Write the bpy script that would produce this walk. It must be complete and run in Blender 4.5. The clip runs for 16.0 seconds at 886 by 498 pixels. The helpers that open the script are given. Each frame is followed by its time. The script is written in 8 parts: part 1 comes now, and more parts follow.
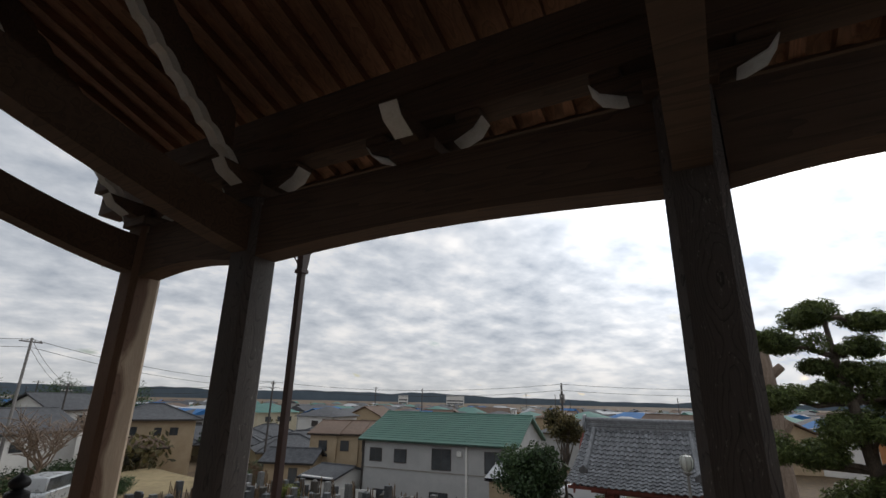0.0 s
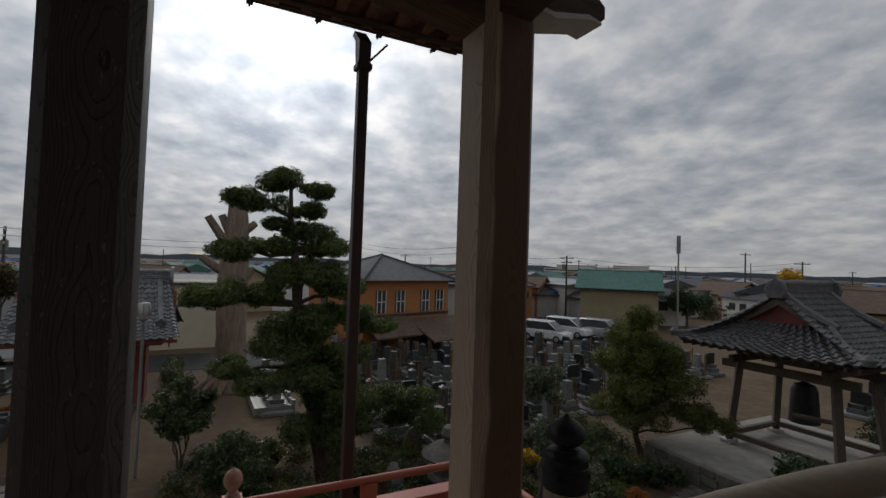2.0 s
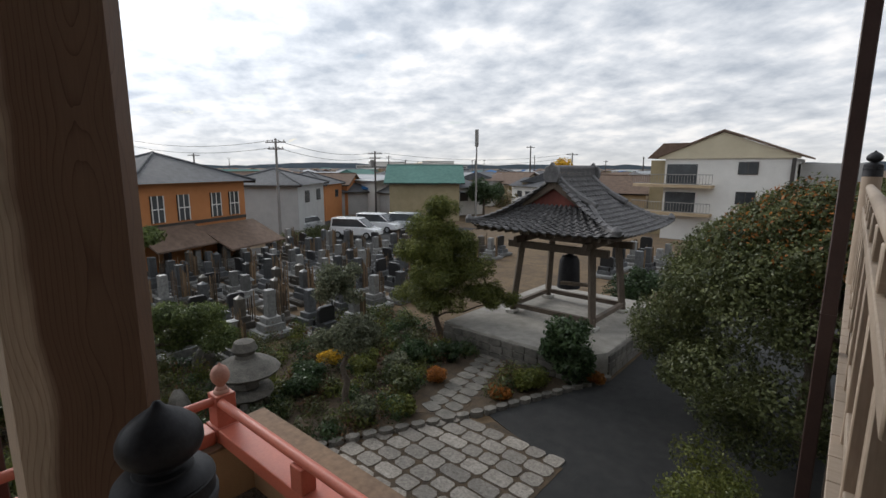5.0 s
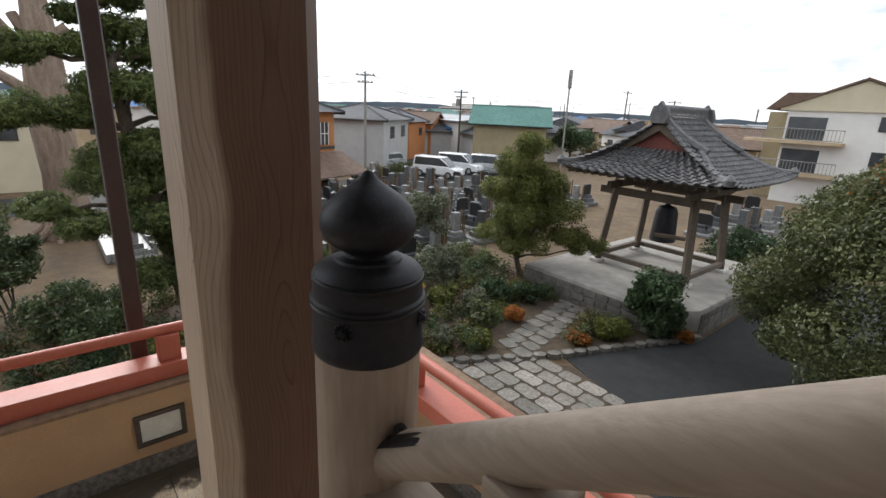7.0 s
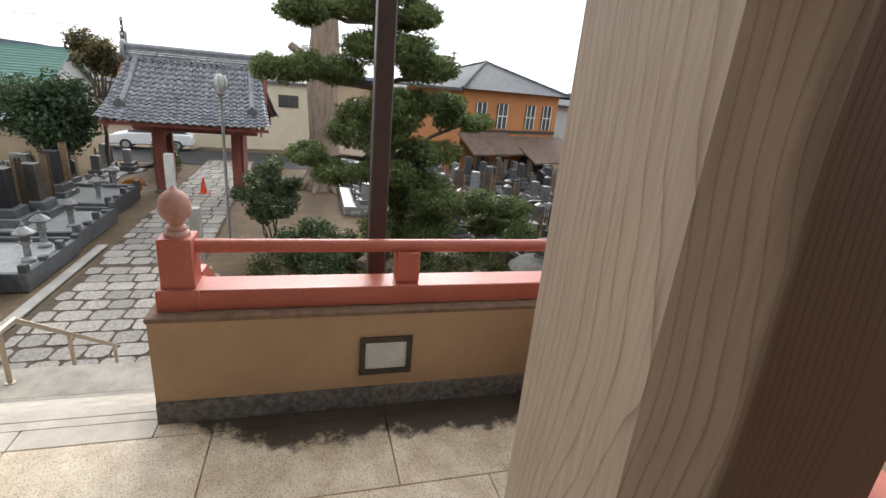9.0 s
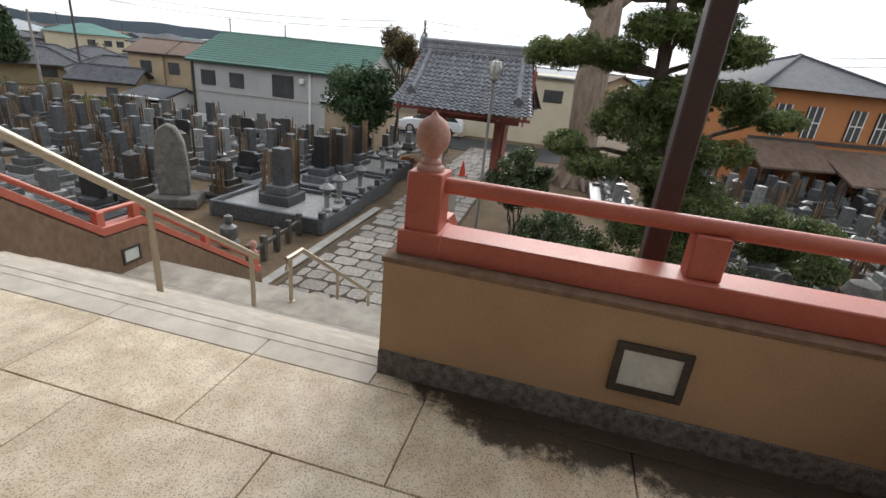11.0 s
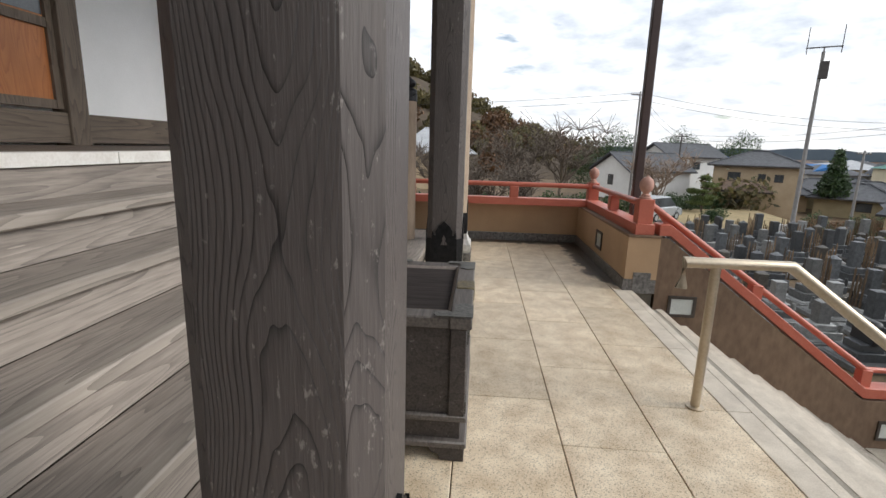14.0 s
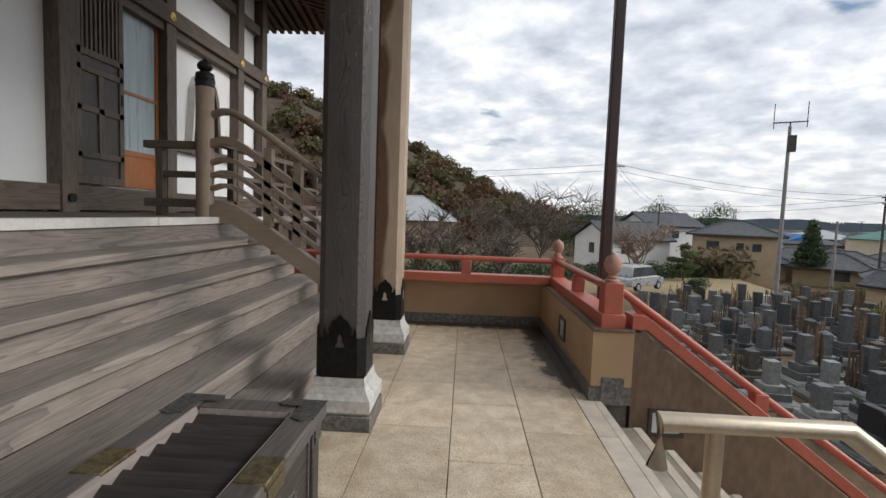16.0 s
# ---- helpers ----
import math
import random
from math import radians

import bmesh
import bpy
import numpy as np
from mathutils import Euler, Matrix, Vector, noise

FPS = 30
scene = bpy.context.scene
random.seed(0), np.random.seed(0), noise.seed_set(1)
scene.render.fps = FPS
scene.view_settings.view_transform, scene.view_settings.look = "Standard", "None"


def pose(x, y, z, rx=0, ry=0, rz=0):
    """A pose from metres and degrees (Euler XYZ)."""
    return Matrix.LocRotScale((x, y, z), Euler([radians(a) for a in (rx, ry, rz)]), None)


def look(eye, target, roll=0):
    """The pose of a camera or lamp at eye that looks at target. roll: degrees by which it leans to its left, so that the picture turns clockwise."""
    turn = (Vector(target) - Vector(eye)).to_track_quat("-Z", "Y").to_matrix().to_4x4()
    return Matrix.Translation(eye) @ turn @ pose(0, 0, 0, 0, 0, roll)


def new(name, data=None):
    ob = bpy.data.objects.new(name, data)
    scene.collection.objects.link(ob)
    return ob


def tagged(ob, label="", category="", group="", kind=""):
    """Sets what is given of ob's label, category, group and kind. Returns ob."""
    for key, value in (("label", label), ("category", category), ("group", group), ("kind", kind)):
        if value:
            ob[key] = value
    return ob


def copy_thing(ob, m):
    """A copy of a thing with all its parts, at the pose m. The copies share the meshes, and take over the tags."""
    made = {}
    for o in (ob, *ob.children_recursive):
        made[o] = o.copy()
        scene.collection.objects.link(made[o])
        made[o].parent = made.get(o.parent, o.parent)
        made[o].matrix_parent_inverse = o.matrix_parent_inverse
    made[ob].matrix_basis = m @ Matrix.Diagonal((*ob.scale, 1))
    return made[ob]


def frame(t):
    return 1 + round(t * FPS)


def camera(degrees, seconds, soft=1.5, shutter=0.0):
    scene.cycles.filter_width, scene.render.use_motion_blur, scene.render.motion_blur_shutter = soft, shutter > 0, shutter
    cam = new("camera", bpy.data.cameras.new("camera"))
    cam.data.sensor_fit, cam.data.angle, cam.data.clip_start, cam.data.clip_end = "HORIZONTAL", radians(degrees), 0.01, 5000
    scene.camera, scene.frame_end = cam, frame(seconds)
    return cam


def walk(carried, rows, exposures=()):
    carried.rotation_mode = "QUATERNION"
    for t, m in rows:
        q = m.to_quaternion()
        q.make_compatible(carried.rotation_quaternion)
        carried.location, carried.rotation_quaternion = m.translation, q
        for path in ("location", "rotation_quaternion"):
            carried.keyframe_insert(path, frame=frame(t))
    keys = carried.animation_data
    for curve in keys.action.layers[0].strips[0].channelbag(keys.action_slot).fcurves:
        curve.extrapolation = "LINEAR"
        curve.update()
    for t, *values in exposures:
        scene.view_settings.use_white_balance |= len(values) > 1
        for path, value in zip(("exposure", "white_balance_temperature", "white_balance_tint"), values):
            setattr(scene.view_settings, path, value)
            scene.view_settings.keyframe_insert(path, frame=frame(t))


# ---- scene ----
cam = camera(86.0, 16.0)
# seconds, x, y, z, yaw, pitch, roll
PATH = [
    (0.0, -2.877, -1.765, 2.977, -61.57, 17.62, -1.15),
    (0.5, -2.587, -1.855, 2.947, -73.84, 12.76, -0.33),
    (1.0, -2.399, -2.020, 2.942, -88.06, 7.75, -0.53),
    (1.5, -2.221, -2.089, 2.916, -102.76, 3.70, -1.21),
    (2.0, -2.180, -2.207, 2.909, -117.12, 1.97, -1.92),
    (2.5, -2.181, -2.629, 2.920, -125.34, 1.30, -1.15),
    (3.0, -1.999, -2.813, 2.922, -130.50, -0.77, -0.52),
    (3.5, -1.800, -3.152, 2.851, -134.87, -3.06, -0.27),
    (4.0, -1.692, -3.409, 2.804, -138.86, -5.51, -0.09),
    (6.5, -1.446, -3.175, 2.552, -134.19, -15.53, -2.27),
    (7.0, -1.277, -3.225, 2.401, -129.52, -16.53, -2.69),
    (7.5, -1.061, -3.197, 2.228, -122.92, -17.86, -3.39),
    (8.0, -0.810, -3.178, 2.058, -116.28, -18.56, -3.77),
    (8.5, -0.612, -3.177, 1.913, -110.01, -18.34, -4.38),
    (10.8, 0.082, -3.082, 1.417, -79.81, -21.85, -5.46),
    (11.0, 0.089, -3.072, 1.410, -74.92, -21.55, -5.50),
    (11.5, 0.137, -2.975, 1.380, -57.47, -20.91, -4.25),
    (12.0, 0.103, -2.769, 1.379, -37.76, -19.68, -3.03),
    (12.5, -0.042, -2.632, 1.392, -16.91, -17.50, -1.71),
    (13.0, -0.130, -2.609, 1.407, -1.41, -14.82, -1.08),
    (13.5, 0.039, -2.651, 1.462, 4.49, -12.05, -1.37),
    (14.0, 0.295, -2.625, 1.445, 4.35, -12.13, -1.60),
    (14.5, 0.392, -2.425, 1.442, 3.17, -12.51, -1.80),
    (15.0, 0.624, -2.201, 1.425, 2.15, -12.61, -2.26),
    (15.5, 0.774, -1.913, 1.433, 2.42, -9.10, -2.35),
    (16.0, 0.815, -1.460, 1.478, 2.72, -4.13, -2.05),
]
EXPOSURES = [(0.0, -0.5), (1.0, -0.95), (1.5, -1.2), (2.2, -1.25), (3.0, -1.05), (4.2, -0.62), (6.3, 0.6), (7.5, 0.85), (8.0, 1.22), (8.5, 1.1), (10.0, 0.8), (11.0, 0.5), (12.0, 0.27), (12.5, 0.1), (13.0, 0.35), (13.5, 0.6), (14.1, 0.37), (14.7, 0.15), (16.0, 0.03)]
walk(cam, [(t, pose(x, y, z, 90 + p, r, w)) for t, x, y, z, w, p, r in PATH], EXPOSURES)

# ---- sky and sun ----
SUN_HEADING, SUN_HEIGHT = -97.0, 30.0
sun_dir = Vector((-math.sin(radians(SUN_HEADING)) * math.cos(radians(SUN_HEIGHT)), math.cos(radians(SUN_HEADING)) * math.cos(radians(SUN_HEIGHT)), math.sin(radians(SUN_HEIGHT))))


def build_sky():
    world = bpy.data.worlds.new("sky")
    scene.world = world
    world.use_nodes = True
    t = world.node_tree
    n, l = t.nodes, t.links
    bg = n["Background"]
    sky = n.new("ShaderNodeTexSky")
    sky.sky_type, sky.sun_disc = "NISHITA", False
    sky.sun_elevation, sky.sun_rotation = radians(SUN_HEIGHT), radians(-SUN_HEADING)
    gain = n.new("ShaderNodeVectorMath")
    gain.operation = "SCALE"
    gain.inputs["Scale"].default_value = 0.10
    l.new(sky.outputs[0], gain.inputs[0])
    tc = n.new("ShaderNodeTexCoord")
    sep = n.new("ShaderNodeSeparateXYZ")
    l.new(tc.outputs["Generated"], sep.inputs[0])

    def calc(op, a, b=None, clamp=False):
        m = n.new("ShaderNodeMath")
        m.operation, m.use_clamp = op, clamp
        for i, v in enumerate((a, b)):
            if v is None:
                continue
            if isinstance(v, (int, float)):
                m.inputs[i].default_value = v
            else:
                l.new(v, m.inputs[i])
        return m.outputs[0]

    # a flat cloud deck seen in perspective
    up = calc("ADD", calc("MAXIMUM", sep.outputs[2], 0.0), 0.24)
    comb = n.new("ShaderNodeCombineXYZ")
    l.new(calc("DIVIDE", sep.outputs[0], up), comb.inputs[0])
    l.new(calc("DIVIDE", sep.outputs[1], up), comb.inputs[1])

    def cloud(scale, detail, rough, turn, stretch, dist=0.0):
        mp = n.new("ShaderNodeMapping")
        mp.inputs["Rotation"].default_value = (0, 0, radians(turn))
        mp.inputs["Scale"].default_value = (1, stretch, 1)
        l.new(comb.outputs[0], mp.inputs[0])
        nz = n.new("ShaderNodeTexNoise")
        nz.inputs["Scale"].default_value, nz.inputs["Detail"].default_value = scale, detail
        nz.inputs["Roughness"].default_value, nz.inputs["Distortion"].default_value = rough, dist
        l.new(mp.outputs[0], nz.inputs[0])
        return nz.outputs["Fac"]

    body = calc("ADD", calc("MULTIPLY", cloud(5.4, 8, 0.55, 35, 1.05, 0.05), 0.58), calc("MULTIPLY", cloud(1.3, 4, 0.5, 40, 1.4), 0.42))
    ramp = n.new("ShaderNodeValToRGB")
    e = ramp.color_ramp.elements
    e[0].position, e[0].color = 0.36, (1.0, 0.985, 0.98, 1)
    e[1].position, e[1].color = 0.64, (0.42, 0.47, 0.545, 1)
    mid = e.new(0.49)
    mid.color = (0.68, 0.715, 0.77, 1)
    l.new(body, ramp.inputs[0])
    # veiled sun brightens the cloud round it
    dot = n.new("ShaderNodeVectorMath")
    dot.operation = "DOT_PRODUCT"
    l.new(tc.outputs["Generated"], dot.inputs[0])
    dot.inputs[1].default_value = sun_dir
    near = calc("MAXIMUM", dot.outputs["Value"], 0.0)
    glow = calc("ADD", calc("MULTIPLY", calc("POWER", near, 5.0), 0.55), calc("MULTIPLY", calc("POWER", near, 26.0), 2.6))
    light = calc("ADD", glow, 1.18)
    lit = n.new("ShaderNodeVectorMath")
    lit.operation = "SCALE"
    l.new(ramp.outputs[0], lit.inputs[0])
    l.new(light, lit.inputs["Scale"])
    # pale warm band low over the horizon
    low = calc("POWER", calc("SUBTRACT", 1.0, calc("MAXIMUM", sep.outputs[2], 0.0), True), 12.0)
    haze = n.new("ShaderNodeMix")
    haze.data_type = "RGBA"
    l.new(calc("MULTIPLY", low, 0.62), haze.inputs["Factor"])
    l.new(lit.outputs[0], haze.inputs["A"])
    haze.inputs["B"].default_value = (0.80, 0.78, 0.74, 1)
    gaps = n.new("ShaderNodeValToRGB")
    gaps.color_ramp.elements[0].position, gaps.color_ramp.elements[1].position = 0.27, 0.33
    l.new(cloud(1.9, 5, 0.5, -10, 1.6), gaps.inputs[0])
    mix = n.new("ShaderNodeMix")
    mix.data_type = "RGBA"
    l.new(gaps.outputs[0], mix.inputs["Factor"])
    l.new(gain.outputs[0], mix.inputs["A"])
    l.new(haze.outputs["Result"], mix.inputs["B"])
    l.new(mix.outputs["Result"], bg.inputs[0])
    bg.inputs[1].default_value = 1.0


build_sky()
sun = new("sun", bpy.data.lights.new("sun", "SUN"))
sun.data.energy, sun.data.angle, sun.data.color = 1.3, radians(22), (1.0, 0.965, 0.91)
sun.matrix_world = look(sun_dir * 60, (0, 0, 0))


# ---- materials ----
def surf(name, a, b, scale=6.0, rough=0.7, bump=0.15, metal=0.0, stretch=(1, 1, 1), rand=0.0, island=0.0, big=0.35, fine=60.0, spec=0.5):
    m = bpy.data.materials.new(name)
    m.use_nodes = True
    t = m.node_tree
    n, l = t.nodes, t.links
    p = n["Principled BSDF"]
    geo = n.new("ShaderNodeNewGeometry")
    mp = n.new("ShaderNodeMapping")
    mp.inputs["Scale"].default_value = stretch
    l.new(geo.outputs["Position"], mp.inputs[0])
    n1, n2, n3 = (n.new("ShaderNodeTexNoise") for _ in range(3))
    for nd, s, d in ((n1, scale, 8), (n2, scale * 0.13, 3), (n3, fine, 4)):
        nd.inputs["Scale"].default_value, nd.inputs["Detail"].default_value = s, d
        nd.inputs["Roughness"].default_value = 0.6
        l.new(mp.outputs[0], nd.inputs[0])

    def mth(op, x, y):
        q = n.new("ShaderNodeMath")
        q.operation = op
        for i, v in enumerate((x, y)):
            if isinstance(v, (int, float)):
                q.inputs[i].default_value = v
            else:
                l.new(v, q.inputs[i])
        return q.outputs[0]

    f = mth("ADD", mth("MULTIPLY", n1.outputs["Fac"], 0.55), mth("MULTIPLY", n3.outputs["Fac"], 0.45))
    ramp = n.new("ShaderNodeValToRGB")
    e = ramp.color_ramp.elements
    e[0].position, e[0].color = 0.38, (*a, 1)
    e[1].position, e[1].color = 0.62, (*b, 1)
    l.new(f, ramp.inputs[0])
    hsv = n.new("ShaderNodeHueSaturation")
    l.new(ramp.outputs[0], hsv.inputs["Color"])
    val = mth("ADD", mth("MULTIPLY", n2.outputs["Fac"], 2 * big), 1.0 - big)
    if rand:
        oi = n.new("ShaderNodeObjectInfo")
        val = mth("MULTIPLY", val, mth("ADD", mth("MULTIPLY", oi.outputs["Random"], 2 * rand), 1.0 - rand))
    if island:
        val = mth("MULTIPLY", val, mth("ADD", mth("MULTIPLY", geo.outputs["Random Per Island"], 2 * island), 1.0 - island))
    l.new(val, hsv.inputs["Value"])
    l.new(hsv.outputs[0], p.inputs["Base Color"])
    l.new(mth("ADD", mth("MULTIPLY", n1.outputs["Fac"], 0.3), rough - 0.15), p.inputs["Roughness"])
    p.inputs["Metallic"].default_value = metal
    p.inputs["Specular IOR Level"].default_value = spec
    bp = n.new("ShaderNodeBump")
    bp.inputs["Strength"].default_value, bp.inputs["Distance"].default_value = bump, 0.02
    l.new(f, bp.inputs["Height"])
    l.new(bp.outputs[0], p.inputs["Normal"])
    return m


def wood(name, a, b, axis="z", rings=9.0, rough=0.75, bump=0.35, warp=1.6, rand=0.0, groove=2.2, ringmix=0.45, fleck=0.0):
    m = bpy.data.materials.new(name)
    m.use_nodes = True
    t = m.node_tree
    n, l = t.nodes, t.links
    p = n["Principled BSDF"]
    geo = n.new("ShaderNodeNewGeometry")
    long = {"x": (0.07, 1, 1), "y": (1, 0.07, 1), "z": (1, 1, 0.12)}[axis]
    mp = n.new("ShaderNodeMapping")
    mp.inputs["Scale"].default_value = long
    l.new(geo.outputs["Position"], mp.inputs[0])
    wob = n.new("ShaderNodeTexNoise")
    wob.inputs["Scale"].default_value, wob.inputs["Detail"].default_value = 5.0, 2
    l.new(mp.outputs[0], wob.inputs[0])

    def mth(op, x, y):
        q = n.new("ShaderNodeMath")
        q.operation = op
        for i, v in enumerate((x, y)):
            if isinstance(v, (int, float)):
                q.inputs[i].default_value = v
            else:
                l.new(v, q.inputs[i])
        return q.outputs[0]

    # contour lines of a slow field give the growth rings
    ring = mth("FRACT", mth("MULTIPLY", wob.outputs["Fac"], rings * warp), 0.0)
    ring = mth("SUBTRACT", 1.0, mth("POWER", ring, groove))
    fib = n.new("ShaderNodeTexNoise")
    fib.inputs["Scale"].default_value, fib.inputs["Detail"].default_value = 90.0, 6
    l.new(mp.outputs[0], fib.inputs[0])
    pat = n.new("ShaderNodeTexNoise")
    pat.inputs["Scale"].default_value, pat.inputs["Detail"].default_value = 1.3, 5
    l.new(geo.outputs["Position"], pat.inputs[0])
    f = mth("ADD", mth("MULTIPLY", ring, ringmix), mth("MULTIPLY", fib.outputs["Fac"], 1.0 - ringmix))
    ramp = n.new("ShaderNodeValToRGB")
    e = ramp.color_ramp.elements
    e[0].position, e[0].color = 0.2, (*b, 1)
    e[1].position, e[1].color = 0.8, (*a, 1)
    l.new(f, ramp.inputs[0])
    hsv = n.new("ShaderNodeHueSaturation")
    l.new(ramp.outputs[0], hsv.inputs["Color"])
    val = mth("ADD", mth("MULTIPLY", pat.outputs["Fac"], 0.9), 0.55)
    if rand:
        oi = n.new("ShaderNodeObjectInfo")
        val = mth("MULTIPLY", val, mth("ADD", mth("MULTIPLY", oi.outputs["Random"], 2 * rand), 1.0 - rand))
    l.new(val, hsv.inputs["Value"])
    out = hsv.outputs[0]
    if fleck:
        # pale scuffs and scratches along the grain
        sc = n.new("ShaderNodeTexNoise")
        sc.inputs["Scale"].default_value, sc.inputs["Detail"].default_value = 42.0, 7
        sc.inputs["Roughness"].default_value = 0.7
        mp2 = n.new("ShaderNodeMapping")
        mp2.inputs["Scale"].default_value = {"x": (0.35, 1, 1), "y": (1, 0.35, 1), "z": (1, 1, 0.35)}[axis]
        l.new(geo.outputs["Position"], mp2.inputs[0])
        l.new(mp2.outputs[0], sc.inputs[0])
        lim = mth("SUBTRACT", 0.80, mth("MULTIPLY", pat.outputs["Fac"], 0.34))
        on = mth("MINIMUM", mth("MAXIMUM", mth("MULTIPLY", mth("SUBTRACT", sc.outputs["Fac"], lim), 14.0), 0.0), 1.0)
        mx = n.new("ShaderNodeMix")
        mx.data_type = "RGBA"
        l.new(mth("MULTIPLY", on, fleck), mx.inputs["Factor"])
        l.new(out, mx.inputs["A"])
        mx.inputs["B"].default_value = (0.30, 0.275, 0.25, 1)
        out = mx.outputs["Result"]
    l.new(out, p.inputs["Base Color"])
    p.inputs["Roughness"].default_value = rough
    bp = n.new("ShaderNodeBump")
    bp.inputs["Strength"].default_value, bp.inputs["Distance"].default_value = bump, 0.006
    l.new(f, bp.inputs["Height"])
    l.new(bp.outputs[0], p.inputs["Normal"])
    return m


def log_wood(name, a, b, heart_shade, pith=(0.0, 0.0), ring=0.0065, thin=6.0, heart_shade_r=0.14, wander=0.05, rough=0.7, bump=0.5, fleck=0.0, mix=0.5):
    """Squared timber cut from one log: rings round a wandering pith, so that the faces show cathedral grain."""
    m = bpy.data.materials.new(name)
    m.use_nodes = True
    n, l = m.node_tree.nodes, m.node_tree.links
    p = n["Principled BSDF"]
    tc = n.new("ShaderNodeTexCoord")
    oi = n.new("ShaderNodeObjectInfo")

    def mth(op, x, y=0.0, clamp=False):
        q = n.new("ShaderNodeMath")
        q.operation, q.use_clamp = op, clamp
        for i, v in enumerate((x, y)):
            if isinstance(v, (int, float)):
                q.inputs[i].default_value = v
            else:
                l.new(v, q.inputs[i])
        return q.outputs[0]

    def tex(scale, detail, stretch, rough_n=0.5):
        mp = n.new("ShaderNodeMapping")
        mp.inputs["Scale"].default_value = stretch
        l.new(tc.outputs["Object"], mp.inputs[0])
        off = n.new("ShaderNodeCombineXYZ")
        for k in range(3):
            l.new(mth("MULTIPLY", oi.outputs["Random"], 11.0 + 7 * k), off.inputs[k])
        l.new(off.outputs[0], mp.inputs["Location"])
        nz = n.new("ShaderNodeTexNoise")
        nz.inputs["Scale"].default_value, nz.inputs["Detail"].default_value = scale, detail
        nz.inputs["Roughness"].default_value = rough_n
        l.new(mp.outputs[0], nz.inputs[0])
        return nz

    sep = n.new("ShaderNodeSeparateXYZ")
    l.new(tc.outputs["Object"], sep.inputs[0])
    way = n.new("ShaderNodeSeparateColor")
    l.new(tex(1.0, 1.5, (0.02, 0.02, 1.7)).outputs["Color"], way.inputs[0])
    px = mth("ADD", mth("MULTIPLY", mth("SUBTRACT", way.outputs[0], 0.5), wander * 4), pith[0])
    py = mth("ADD", mth("MULTIPLY", mth("SUBTRACT", way.outputs[1], 0.5), wander * 4), pith[1])
    dx, dy = mth("SUBTRACT", sep.outputs[0], px), mth("SUBTRACT", sep.outputs[1], py)
    r = mth("SQRT", mth("ADD", mth("MULTIPLY", dx, dx), mth("MULTIPLY", dy, dy)))
    wave = tex(9.0, 3, (1, 1, 0.16)).outputs["Fac"]
    r = mth("ADD", r, mth("MULTIPLY", mth("SUBTRACT", wave, 0.5), 0.024))
    line = mth("POWER", mth("FRACT", mth("DIVIDE", r, ring)), thin)
    fib = tex(150.0, 5, (1, 1, 0.05), 0.6).outputs["Fac"]
    pat = tex(2.2, 5, (1, 1, 0.5), 0.6).outputs["Fac"]
    f = mth("ADD", mth("MULTIPLY", mth("SUBTRACT", 1.0, line), mix), mth("MULTIPLY", fib, 1.0 - mix))
    ramp = n.new("ShaderNodeValToRGB")
    e = ramp.color_ramp.elements
    e[0].position, e[0].color = 0.25, (*b, 1)
    e[1].position, e[1].color = 0.80, (*a, 1)
    l.new(f, ramp.inputs[0])
    # darkening round the pith: heartwood tone, plus face shade where the pith is offset
    core = mth("MULTIPLY", mth("SUBTRACT", heart_shade_r, mth("ADD", r, mth("MULTIPLY", mth("SUBTRACT", pat, 0.5), 0.06))), 45.0, True)
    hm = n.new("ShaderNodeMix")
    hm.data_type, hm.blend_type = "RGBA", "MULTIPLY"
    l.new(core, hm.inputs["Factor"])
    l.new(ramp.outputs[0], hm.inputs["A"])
    hm.inputs["B"].default_value = (*heart_shade, 1)
    hsv = n.new("ShaderNodeHueSaturation")
    l.new(hm.outputs["Result"], hsv.inputs["Color"])
    l.new(mth("ADD", mth("MULTIPLY", pat, 0.8), 0.6), hsv.inputs["Value"])
    out = hsv.outputs[0]
    if fleck:
        sc = tex(60.0, 6, (1, 1, 0.4), 0.7).outputs["Fac"]
        on = mth("MULTIPLY", mth("SUBTRACT", sc, mth("SUBTRACT", 0.80, mth("MULTIPLY", pat, 0.34))), 16.0, True)
        mx = n.new("ShaderNodeMix")
        mx.data_type = "RGBA"
        l.new(mth("MULTIPLY", on, fleck), mx.inputs["Factor"])
        l.new(out, mx.inputs["A"])
        mx.inputs["B"].default_value = (0.33, 0.30, 0.275, 1)
        out = mx.outputs["Result"]
    l.new(out, p.inputs["Base Color"])
    l.new(mth("ADD", mth("MULTIPLY", fib, 0.3), rough - 0.15), p.inputs["Roughness"])
    bp = n.new("ShaderNodeBump")
    bp.inputs["Strength"].default_value, bp.inputs["Distance"].default_value = bump, 0.004
    l.new(f, bp.inputs["Height"])
    l.new(bp.outputs[0], p.inputs["Normal"])
    return m


def leafy(name, a, b, rough=0.5, island=0.45, through_light=0.35):
    m = surf(name, a, b, 2.0, rough, 0.0, island=island, big=0.5, fine=9.0, spec=0.35)
    n, l = m.node_tree.nodes, m.node_tree.links
    p = n["Principled BSDF"]
    tr = n.new("ShaderNodeBsdfTranslucent")
    l.new(p.inputs["Base Color"].links[0].from_socket, tr.inputs["Color"])
    mix = n.new("ShaderNodeMixShader")
    mix.inputs[0].default_value = through_light
    l.new(p.outputs[0], mix.inputs[1])
    l.new(tr.outputs[0], mix.inputs[2])
    l.new(mix.outputs[0], n["Material Output"].inputs["Surface"])
    return m


GRANITE = surf("deck_granite", (0.50, 0.375, 0.235), (0.80, 0.69, 0.52), 6, 0.5, 0.25, rand=0.09, big=0.30, fine=150)


